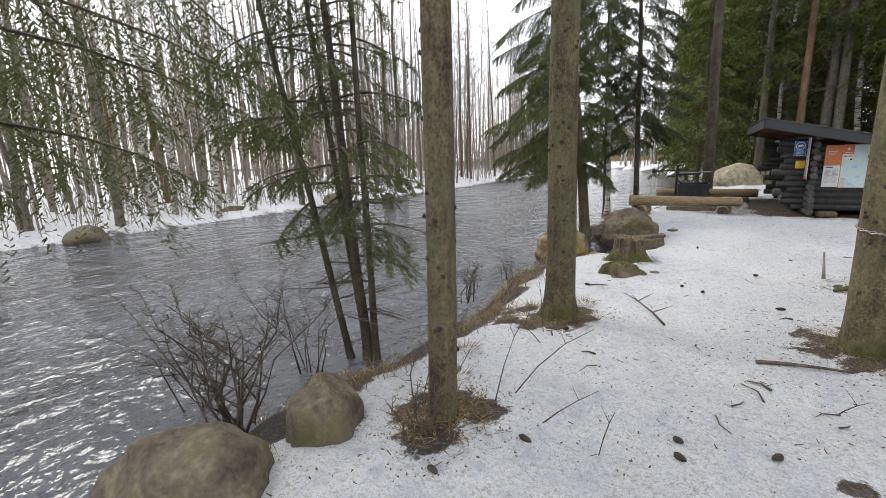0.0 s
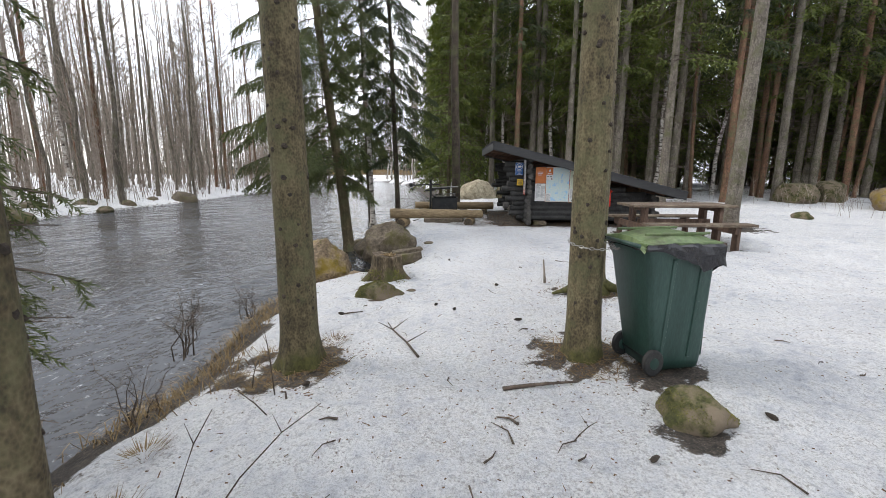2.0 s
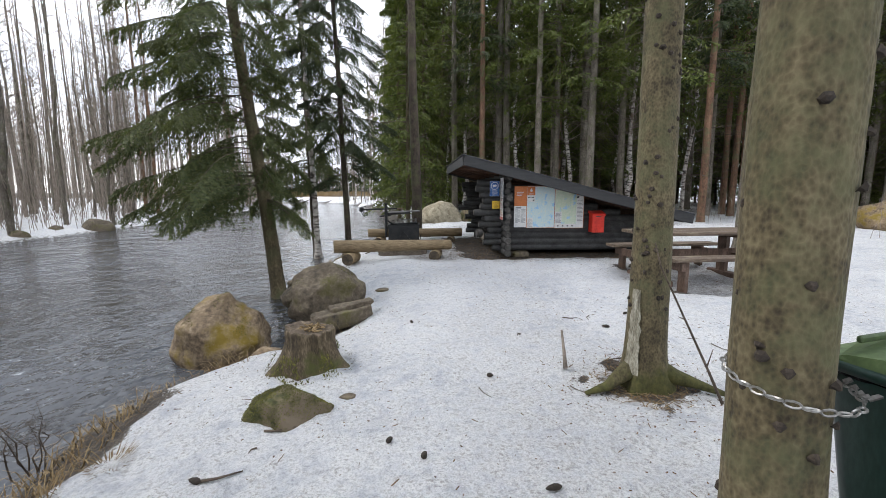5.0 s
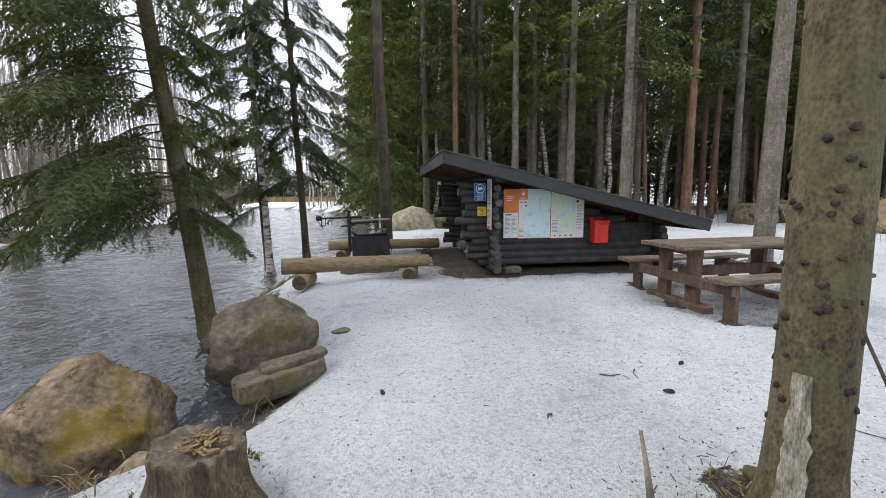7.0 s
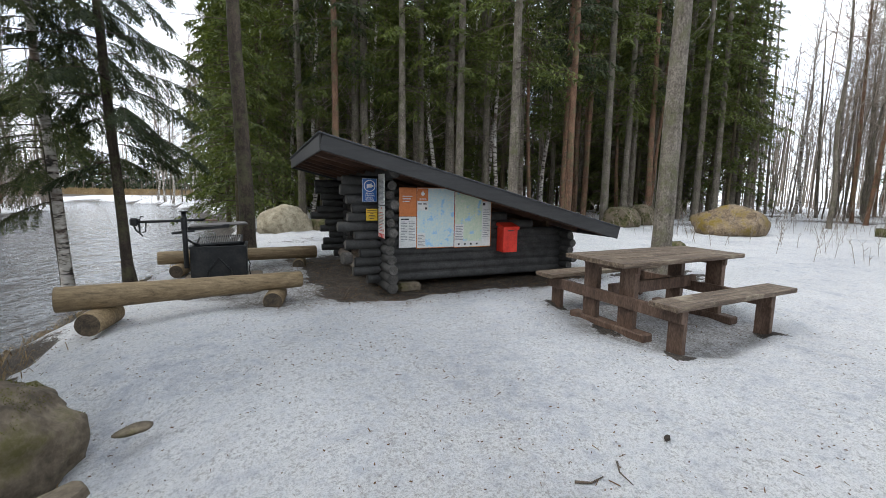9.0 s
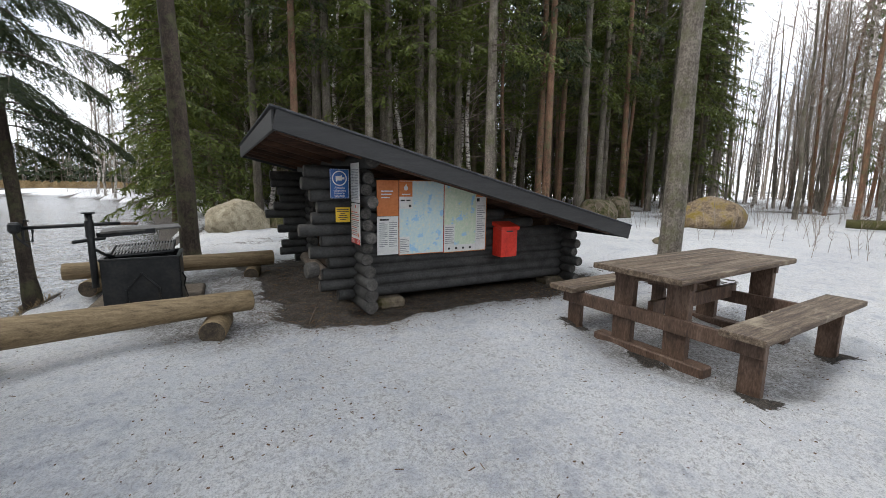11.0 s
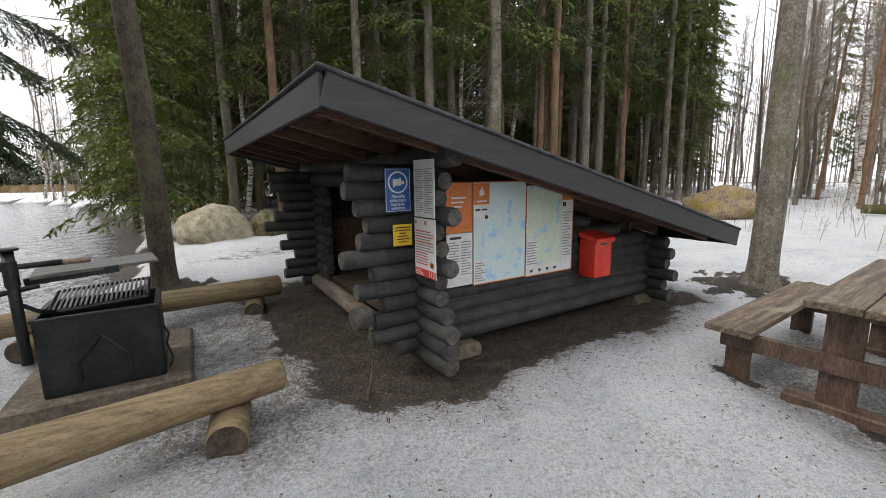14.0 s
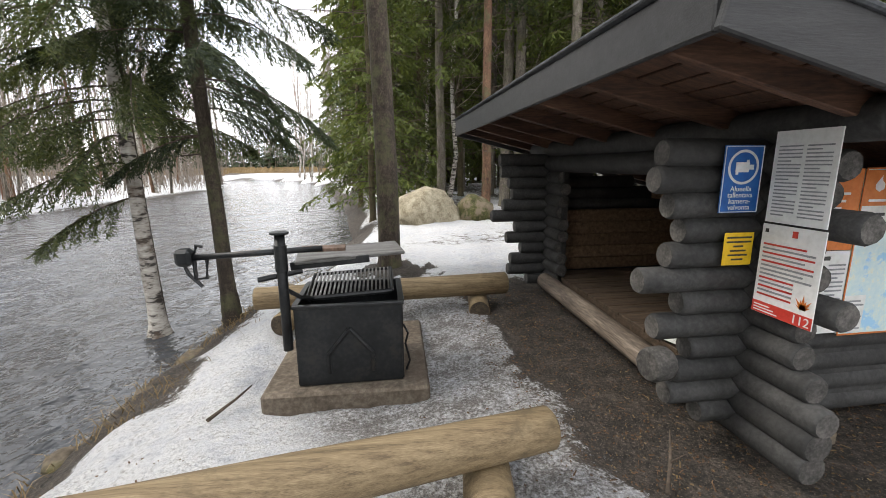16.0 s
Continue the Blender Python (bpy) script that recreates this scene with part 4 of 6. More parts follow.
def fire_grill():
    t = thing("fire_grill", (-0.22, 12.65, 0.19), "black steel box grill with post, swing arm and board shelf", "grill")
    x0, x1, y0, y1, z0, z1 = -0.555, 0.115, 12.36, 12.92, 0.19, 0.72
    for c, s, nm in (((-0.22, y0, 0.455), (0.67, 0.018, 0.53), "front_panel"), ((-0.22, y1, 0.455), (0.67, 0.018, 0.53), "back_panel"), ((x0, 12.64, 0.455), (0.018, 0.54, 0.53), "side_panel"), ((x1, 12.64, 0.455), (0.018, 0.54, 0.53), "side_panel"), ((-0.22, 12.64, 0.50), (0.65, 0.54, 0.015), "fire_bed")):
        part(nm, Geo().box(c, s, None, 0.003), M_STEEL, t)
    for c, s in (((-0.22, y0, 0.725), (0.70, 0.04, 0.02)), ((-0.22, y1, 0.725), (0.70, 0.04, 0.02)), ((x0, 12.64, 0.725), (0.04, 0.52, 0.02)), ((x1, 12.64, 0.725), (0.04, 0.52, 0.02))):
        part("rim", Geo().box(c, s, None, 0.004), M_STEEL, t)
    g = Geo()
    arch = [(-0.36, 0.27), (-0.36, 0.40), (-0.22, 0.57), (-0.08, 0.40), (-0.08, 0.27)]
    for (ax, az), (bx, bz) in zip(arch, arch[1:]):
        g.tube([(ax, y0 - 0.014, az), (bx, y0 - 0.014, bz)], [0.014, 0.014], 6)
    part("vent_arch", g, M_STEEL, t)
    frame_part = part("grate_frame", Geo().tube([(-0.50, 12.50, 0.735), (0.06, 12.50, 0.765)], [0.017, 0.017], 8).tube([(-0.50, 12.88, 0.80), (0.06, 12.88, 0.83)], [0.012, 0.012], 8).tube([(-0.50, 12.50, 0.735), (-0.50, 12.88, 0.80)], [0.012, 0.012], 8).tube([(0.06, 12.50, 0.765), (0.06, 12.88, 0.83)], [0.012, 0.012], 8), M_STEEL, t)
    for k in range(19):
        x = -0.475 + k * 0.0285
        dz = 0.03 * (x + 0.5) / 0.56
        part("grate_bar", Geo().box((x, 12.69, 0.775 + dz), (0.013, 0.38, 0.010), Matrix.Rotation(math.atan(0.17), 3, "X")), M_GRATE, frame_part)
    part("post", Geo().tube([(-0.60, 12.33, 0.46), (-0.60, 12.33, 1.20)], [0.030, 0.030], 14).tube([(-0.60, 12.33, 1.198), (-0.60, 12.33, 1.212)], [0.055, 0.055], 14), M_STEEL, t, smooth=True)
    part("collar", Geo().tube([(-0.60, 12.33, 0.97), (-0.60, 12.33, 1.13)], [0.037, 0.037], 14), M_STEEL, t)
    arm = part("swing_arm", Geo().tube([(-1.12, 12.31, 1.075), (-0.36, 12.37, 1.095)], [0.018, 0.018], 10), M_STEEL, t, smooth=True)
    g = Geo().box((-1.13, 12.31, 1.08), (0.09, 0.09, 0.10), None, 0.02)
    g.tube([(-1.08, 12.31, 1.08), (-1.06, 12.31, 1.15), (-1.03, 12.31, 1.14)], [0.01] * 3, 6)
    g.tube([(-1.08, 12.31, 1.06), (-1.08, 12.31, 0.95), (-1.02, 12.31, 0.95), (-1.01, 12.31, 1.06)], [0.012] * 4, 6)
    g.tube([(-1.14, 12.31, 1.05), (-1.12, 12.31, 0.98), (-1.05, 12.31, 0.90)], [0.01] * 3, 6)
    part("pot_hook", g, M_STEEL, arm)
    part("crank", Geo().tube([(-0.74, 12.31, 0.925), (-0.50, 12.42, 0.945)], [0.017, 0.017], 8), M_STEEL, t)
    part("lifting_bar", Geo().tube([(-0.60, 12.34, 0.86), (-0.52, 12.40, 0.78), (-0.46, 12.48, 0.745)], [0.014] * 3, 8), M_STEEL, t)
    part("shelf", Geo().box((-0.22, 12.66, 1.01), (0.70, 0.42, 0.022), Matrix.Rotation(radians(-2.5), 3, "Y") @ Matrix.Rotation(radians(7), 3, "Z"), 0.004), M_SHELF, t, "grey board shelf")
    part("shelf_bracket", Geo().box((-0.33, 12.47, 0.985), (0.50, 0.03, 0.05), Matrix.Rotation(radians(-4), 3, "Y"), 0.004), M_STEEL, t)
    part("handle_board", Geo().box((-0.36, 12.42, 1.085), (0.27, 0.11, 0.022), Matrix.Rotation(radians(4), 3, "Z"), 0.003), M_BROWN, arm, "brown wooden hand grip board")
    part("chain", Geo().tube([(0.13, 12.5, 0.52), (0.16, 12.48, 0.46), (0.14, 12.5, 0.38), (0.17, 12.5, 0.25), (0.14, 12.46, 0.20)], [0.008] * 5, 6), M_STEEL, t)


fire_grill()


# ---------- wheeled bin ----------
def wheeled_bin():
    t = thing("wheeled_bin", (0, 0, 0), "dark green wheeled rubbish bin with faded lid and black bag", "bin")
    # local: front +x, back -x (wheels), width along y
    lv = [(0.03, 0.255, 0.215), (0.10, 0.27, 0.225), (0.55, 0.315, 0.26), (0.90, 0.35, 0.285), (0.93, 0.372, 0.30), (0.985, 0.372, 0.30)]
    g = Geo()
    rings = []
    for z, hx, hy in lv:
        c = []
        for sx, sy in ((1, 1), (-1, 1), (-1, -1), (1, -1)):
            for q in range(4):
                a = q / 3 * math.pi / 2 + {(1, 1): 0, (-1, 1): math.pi / 2, (-1, -1): math.pi, (1, -1): 1.5 * math.pi}[(sx, sy)]
                r = 0.05
                x = sx * (hx - r) + r * math.cos(a) - 0.13 * (z - 0.05)
                c.append((x, sy * (hy - r) + r * math.sin(a), z))
        rings.append(c)
    n = len(rings[0])
    for c in rings:
        g.v += c
    for i in range(len(rings) - 1):
        for k in range(n):
            a, b = i * n + k, i * n + (k + 1) % n
            g.f.append((a, b, b + n, a + n))
            g.m.append(0)
    g.f.append(tuple(reversed(range(n))))
    g.m.append(0)
    body = part("body", g, M_BIN, t, smooth=True)
    for yy in (-0.20, -0.07, 0.07, 0.20):
        part("rib", Geo().box((0.248, yy, 0.50), (0.02, 0.03, 0.76), Matrix.Rotation(radians(-1.4), 3, "Y"), 0.006), M_BIN, body)
    for s in (-1, 1):
        for xx in (-0.19, 0.10):
            part("rib", Geo().box((xx, s * 0.257, 0.50), (0.04, 0.02, 0.76), Matrix.Rotation(radians(-4.5 * s), 3, "X"), 0.006), M_BIN, body)
    lid = Geo()
    prof = [(-0.52, 0.985), (-0.50, 1.02), (-0.22, 1.055), (0.03, 1.05), (0.24, 1.015), (0.28, 0.98)]
    for i in range(len(prof) - 1):
        for j in range(6):
            y0, y1 = -0.31 + j * 0.62 / 6, -0.31 + (j + 1) * 0.62 / 6
            cr = lambda y: -0.06 * (abs(y) / 0.31) ** 3
            lid.quad((prof[i][0], y0, prof[i][1] + cr(y0)), (prof[i + 1][0], y0, prof[i + 1][1] + cr(y0)), (prof[i + 1][0], y1, prof[i + 1][1] + cr(y1)), (prof[i][0], y1, prof[i][1] + cr(y1)))
    lid.box((-0.12, 0, 0.985), (0.78, 0.61, 0.02), None, 0.006)
    lid_ob = part("lid", lid, M_LID, t, "faded yellow-green lid", smooth=False)
    part("lid_rail", Geo().box((-0.12, 0.20, 1.045), (0.66, 0.02, 0.02), None, 0.005), M_LID, lid_ob)
    part("lid_rail", Geo().box((-0.12, -0.20, 1.045), (0.66, 0.02, 0.02), None, 0.005), M_LID, lid_ob)
    part("handle", Geo().tube([(-0.45, -0.24, 0.93), (-0.52, -0.24, 0.97), (-0.52, 0.24, 0.97), (-0.45, 0.24, 0.93)], [0.016] * 4, 8), M_BIN, t, smooth=True)
    bag = Geo()
    N = 56
    rr = random.Random(4)
    for k in range(N):
        a = 2 * math.pi * k / N
        def p(a, lvl):
            sx = max(-1, min(1, 1.42 * math.cos(a))) * (0.372 + 0.004 * lvl)
            sy = max(-1, min(1, 1.42 * math.sin(a))) * (0.310 + 0.006 * lvl)
            w = noise.noise(Vector((math.cos(a) * 7, math.sin(a) * 7, lvl * 1.7))) * 1.6
            front = smoothstep(-0.3, 0.35, sx)
            z = (0.985, 0.965, 0.955 - 0.06 * front, 0.945 - 0.15 * front + 0.08 * w * front)[lvl]
            out = 1 + (0.0, 0.035, 0.05, 0.03)[lvl] * (0.4 + front) + 0.05 * w * (lvl > 0)
            return (sx * out - 0.12, sy * out, z + 0.012 * w)
        b = 2 * math.pi * (k + 1) / N
        for lvl in range(3):
            bag.quad(p(a, lvl), p(a, lvl + 1), p(b, lvl + 1), p(b, lvl))
    part("bin_bag", bag, M_BAG, t, "black plastic bag folded over rim")
    for s in (-1, 1):
        y = s * 0.235
        w = part("wheel", Geo().tube([(-0.27, y - 0.025, 0.10), (-0.27, y - 0.018, 0.10), (-0.27, y + 0.018, 0.10), (-0.27, y + 0.025, 0.10)], [0.09, 0.10, 0.10, 0.09], 20), M_RUBBER, t)
        part("hub", Geo().tube([(-0.27, y - 0.03, 0.10), (-0.27, y + 0.03, 0.10)], [0.045, 0.045], 14), M_BIN, w)
    part("axle", Geo().tube([(-0.27, -0.22, 0.10), (-0.27, 0.22, 0.10)], [0.012, 0.012], 8), M_STEEL, t)
    return t


wheeled_bin().matrix_basis = pose(1.70, 4.02, height(1.7, 4.0), 0, 0, 13) @ Matrix.Diagonal((0.79, 0.80, 1.0, 1))

# chain round the trunk
ch = Geo()
zc_ = 0.93
for k in range(26):
    a = 2 * math.pi * k / 26 + 0.4
    c = Vector((1.12 + 0.158 * math.cos(a), 4.10 + 0.158 * math.sin(a), zc_ - 0.02 * math.cos(a * 1 + 1)))
    tg = Vector((-math.sin(a), math.cos(a), 0)) * 0.019
    up = Vector((0, 0, 0.009)) if k % 2 else Vector((math.cos(a), math.sin(a), 0)) * 0.009
    ring = [c + tg * math.cos(q * math.pi / 4) + up * math.sin(q * math.pi / 4) for q in range(8)]
    ch.tube(ring + [ring[0]], [0.0035] * 9, 5, False)
for k in range(9):
    c = Vector((1.27, 4.08, zc_ + 0.0)).lerp(Vector((1.34, 4.0, 0.98)), k / 8) - Vector((0, 0, 0.06 * math.sin(k / 8 * math.pi)))
    ch.tube([c, c + Vector((0.012, -0.01, 0.012))], [0.008, 0.008], 5)
single("chain", ch, M_CHAIN, (1.12, 4.10, zc_), "thin galvanised chain looped round the spruce trunk", "chain")


# ---------- rocks and stump ----------
ROCKS = []


def rock(c, s, seed, mat, label, rz=0.0, flat=0.0, cuts=5, sub=4, tilt_x=0.0, name="boulder", rough=1.0, group=""):
    bm = bmesh.new()
    bmesh.ops.create_icosphere(bm, subdivisions=sub, radius=1.0)
    rr = random.Random(seed)
    planes = []
    for k in range(cuts):
        n = Vector((rr.uniform(-1, 1), rr.uniform(-1, 1), rr.uniform(-0.3, 1))).normalized()
        planes.append((n, rr.uniform(0.68, 0.88)))
    off = Vector((seed * 3.7, seed * 1.3, 0))
    m = Matrix.Rotation(radians(rz), 3, "Z") @ Matrix.Rotation(radians(tilt_x), 3, "X")
    for v in bm.verts:
        p = v.co.copy()
        for n, d in planes:
            k = p.dot(n) - d
            if k > 0:
                p -= n * k * 0.92
        p *= 1 + rough * (0.13 * noise.noise(p * 1.6 + off) + 0.06 * noise.noise(p * 4.5 + off) + 0.025 * noise.noise(p * 14 + off))
        if flat and p.z > flat:
            p.z = flat + (p.z - flat) * 0.2
        v.co = m @ Vector((p.x * s[0], p.y * s[1], p.z * s[2]))
    me = bpy.data.meshes.new(name)
    bm.to_mesh(me)
    bm.free()
    me.materials.append(mat)
    me.polygons.foreach_set("use_smooth", [True] * len(me.polygons))
    ob = new(name, me)
    ob.location = c
    ROCKS.append(ob)
    return tagged(ob, label, "rock", group)


def slab_layer(g, c, lx, ly, z0, z1, rz, seed, tip):
    """One layer of split rock: a ragged outline with broken upper edges."""
    m = Matrix.Rotation(radians(rz), 3, "Z")
    N = 26
    n0 = len(g.v)
    for z, f in ((z0, 0.90), (z0 + 0.25 * (z1 - z0), 1.0), (z1 - 0.012, 0.985), (z1, 0.94), (z1 + 0.004, 0.5), (z1 + 0.006, 0.0)):
        for k in range(N):
            a = 2 * math.pi * k / N
            ca, sa = math.cos(a), math.sin(a)
            e = (abs(ca) ** 4 + abs(sa) ** 4) ** -0.25
            x = lx * e * ca * f
            y = ly * e * sa * f * (1 - tip * (0.5 + 0.5 * ca))
            w = 1 + 0.10 * noise.noise(Vector((ca * 2.5 + seed, sa * 2.5, z * 6)))
            p = m @ Vector((x * w, y * w, 0))
            dz = 0.012 * noise.noise(Vector((x * 9, y * 9, seed))) + 0.05 * x
            g.v.append((c[0] + p.x, c[1] + p.y, z + dz))
    for i in range(5):
        for k in range(N):
            a, b = n0 + i * N + k, n0 + i * N + (k + 1) % N
            g.f.append((a, b, b + N, a + N))
            g.m.append(0)


def split_slab():
    g = Geo()
    slab_layer(g, (-0.85, 8.06), 0.38, 0.17, -0.14, 0.045, 34, 2.0, 0.25)
    slab_layer(g, (-0.76, 8.15), 0.29, 0.12, 0.04, 0.10, 33, 6.0, 0.45)
    single("split_slab", g, M_ROCK, (-0.83, 8.08, 0.0), "flat split slab of grey rock lying in snow", "rock")


rock((-2.08, 0.85, -0.10), (0.42, 0.34, 0.38), 1, M_ROCK, "grey-brown rounded boulder at the river bank", 30)
rock((-1.86, 1.60, -0.06), (0.26, 0.28, 0.31), 2, M_ROCK, "rounded grey boulder with flecks of moss on the bank", 20)
rock((1.58, 3.30, 0.0), (0.24, 0.19, 0.17), 3, M_ROCK_MOSS, "low mossy rock in snow beside the bin", 10)
rock((-0.83, 5.76, -0.02), (0.29, 0.23, 0.17), 4, M_ROCK_MOSS, "small moss-covered rock in the snow", 0)
rock((-2.14, 7.86, -0.22), (0.57, 0.50, 0.52), 5, M_ROCK_TAN, "large tan boulder with yellow moss in the river", 38, cuts=11, sub=5)
rock((-1.20, 8.78, 0.10), (0.56, 0.42, 0.47), 8, M_ROCK, "grey slanting boulder at the water's edge", 35, cuts=11, sub=5)
rock((-1.62, 9.5, -0.10), (0.42, 0.40, 0.28), 9, M_ROCK, "dark wet boulder beside the leaning spruce", 10)
split_slab()
rock((-1.25, 6.9, -0.22), (0.30, 0.25, 0.2), 12, M_ROCK_MOSS, "mossy stone low against the stump", 12)
rock((-0.46, 5.93, -0.005), (0.06, 0.04, 0.02), 13, M_ROCK, "small flat brown stone showing through snow", 12, sub=3)
rock((-1.45, 7.05, -0.18), (0.22, 0.16, 0.14), 14, M_ROCK_TAN, "pale stone between boulder and stump", 40, sub=3)
rock((-0.43, 8.74, 0.12), (0.10, 0.05, 0.03), 21, M_ROCK, "small flat brown stone showing through snow", 20, sub=3)
rock((1.1, 20.2, 0.45), (0.85, 0.75, 0.62), 15, M_STRAW_ROCK, "pale boulder covered with straw near forest edge", 0)
rock((2.3, 20.3, 0.40), (0.55, 0.5, 0.45), 16, M_ROCK_MOSS, "mossy boulder at the forest edge", 0)
rock((15.9, 15.7, 0.55), (1.5, 1.2, 0.75), 17, M_ROCK_TAN, "large rounded tan boulder in snow by the woods", 20, rough=0.7)
rock((14.6, 19.4, 0.5), (0.95, 0.8, 0.65), 18, M_ROCK_MOSS, "mossy boulder in snow by the woods", 50)
rock((16.3, 19.9, 0.5), (0.85, 0.8, 0.65), 19, M_ROCK_MOSS, "mossy boulder in snow by the woods", 80)
rock((10.2, 13.4, 0.22), (0.35, 0.25, 0.15), 22, M_ROCK_MOSS, "low mossy stone in the snow", 80, sub=3)
rr_ = random.Random(5)
for k in range(16):
    y = rr_.uniform(-4, 26)
    x = float(np.interp(y, FAR_Y, FAR_X)) + rr_.uniform(-1.6, 0.5)
    s = rr_.uniform(0.25, 0.75)
    rock((x, y, -0.32), (s * rr_.uniform(0.8, 1.3), s, s * 0.75), 30 + k, M_ROCK_MOSS if k % 2 else M_ROCK, "mossy boulder at the far snowy bank", k * 40, sub=3, group="boulders along the far bank")
for k in range(14):
    y = 11.2 + k * 0.42 + rr_.uniform(-0.15, 0.15)
    x = float(np.interp(y, SHORE_Y, SHORE_X)) + rr_.uniform(0.0, 0.35)
    s = rr_.uniform(0.07, 0.17)
    rock((x, y, -0.36), (s * 1.3, s, s * 0.7), 60 + k, M_ROCK, "wet grey-brown stone along the near bank", k * 33, sub=2, name="bank_stone", group="stones along the near bank")


def stump():
    c = (-0.86, 6.50)
    g = Geo()
    N = 72
    lv = [(-0.25, 1.7), (-0.05, 1.42), (0.03, 1.26), (0.09, 1.13), (0.16, 1.04), (0.23, 1.0), (0.28, 0.98), (0.33, 1.0), (0.36, 1.0), (0.372, 0.95), (0.365, 0.75), (0.355, 0.55), (0.348, 0.3), (0.345, 0.0)]
    for z, f in lv:
        for k in range(N):
            a = 2 * math.pi * k / N
            ca, sa = math.cos(a), math.sin(a)
            low = max(0.0, 1 - z / 0.26)
            fl = 1 + 0.42 * low * max(0, math.cos(a * 3 + 0.9 + 0.5 * math.sin(a * 2))) ** 1.5
            ridge = 0.10 * noise.noise(Vector((ca * 2.2, sa * 2.2, z * 1.2))) + 0.085 * noise.noise(Vector((ca * 6, sa * 6, z * 1.6))) + 0.045 * noise.noise(Vector((ca * 15, sa * 15, z * 4)))
            split = 0.22 * math.exp(-((a - 5.25) / 0.10) ** 2) * smoothstep(0.02, 0.3, z)
            r = 0.195 * f * fl * (1 + 1.25 * ridge - split)
            top = smoothstep(0.27, 0.35, z)
            dz = top * (0.035 * noise.noise(Vector((ca * f * 2.5, sa * f * 2.5, 8))) + 0.02 * noise.noise(Vector((ca * f * 9, sa * f * 9, 3))) - 0.02 * ca)
            g.v.append((c[0] + r * ca, c[1] + r * sa, z + dz))
    for i in range(len(lv) - 1):
        for k in range(N):
            a, b = i * N + k, i * N + (k + 1) % N
            g.f.append((a, b, b + N, a + N))
            g.m.append(1 if i >= 9 else 0)
    t = thing("tree_stump", (c[0], c[1], 0.0), "old sawn tree stump with moss beside the boulder", "stump")
    g.v = [(x, y, z * 0.9) for x, y, z in g.v]
    part("stump_wood", g, [M_STUMP, M_STUMP_TOP], t, smooth=True)
    rng = random.Random(17)
    chips = Geo()
    for k in range(90):
        a, q = rng.uniform(0, 6.28), 0.11 * math.sqrt(rng.random())
        L = rng.uniform(0.012, 0.06)
        chips.box((c[0] + 0.02 + q * math.cos(a), c[1] + q * math.sin(a), 0.322 + rng.uniform(0, 0.018)), (L, L * 0.22, 0.005), Matrix.Rotation(rng.uniform(0, 3.1), 3, "Z") @ Matrix.Rotation(rng.uniform(-0.3, 0.3), 3, "Y"))
    part("chip_litter", chips, M_GRASS, t, "pale rotten wood chips on top", kind="stuff")
    moss = Geo()
    for k in range(1500):
        a = rng.uniform(0, 6.28)
        q = 0.25 + 0.14 * rng.random()
        x, y = c[0] + q * math.cos(a), c[1] + q * math.sin(a)
        if noise.noise(Vector((x * 6, y * 6, 2))) < 0.0:
            continue
        z = max(height(x, y), 0.22 - (q - 0.22) * 1.6) - 0.01
        h = rng.uniform(0.015, 0.04)
        o = Vector((rng.uniform(-1, 1), rng.uniform(-1, 1), 1.2)).normalized() * h
        d = Vector((-math.sin(a), math.cos(a), 0)) * 0.007
        b = Vector((x, y, z))
        moss.tri(tuple(b - d), tuple(b + d), tuple(b + o))
    part("moss", moss, M_MOSS, t, "yellow-green moss round the foot", kind="stuff")


stump()


def moss_on(ob, density, level, seed, steep=0.25):
    """Short moss blades on the upward faces of a rock, in patches."""
    rng = random.Random(seed)
    g = Geo()
    for p in ob.data.polygons:
        if p.normal.z < steep or noise.noise(p.center * 5 + Vector((seed, 0, 0))) < level:
            continue
        vs = [ob.data.vertices[i].co for i in p.vertices]
        for k in range(int(p.area * density + rng.random())):
            a, b = rng.random(), rng.random()
            if a + b > 1:
                a, b = 1 - a, 1 - b
            q = vs[0] + (vs[1] - vs[0]) * a + (vs[2] - vs[0]) * b
            o = (p.normal + Vector((rng.uniform(-1, 1), rng.uniform(-1, 1), rng.uniform(-0.3, 0.8))) * 0.8).normalized() * rng.uniform(0.004, 0.013)
            d = Vector((rng.uniform(-1, 1), rng.uniform(-1, 1), rng.uniform(-1, 1))).normalized() * 0.0045
            g.tri(tuple(q - d), tuple(q + d), tuple(q + o))
    m = new("moss", g.mesh("moss", M_MOSS))
    m.parent = ob
    tagged(m, "yellow-green moss cushion", kind="stuff")


moss_on(ROCKS[2], 12000, 0.02, 3)
moss_on(ROCKS[3], 16000, -0.25, 4, 0.05)
moss_on(ROCKS[4], 9000, 0.16, 5, 0.6)
moss_on(ROCKS[5], 6000, 0.10, 6, 0.5)
moss_on(ROCKS[7], 14000, -0.2, 7)
moss_on(ROCKS[1], 4000, 0.12, 8, 0.4)


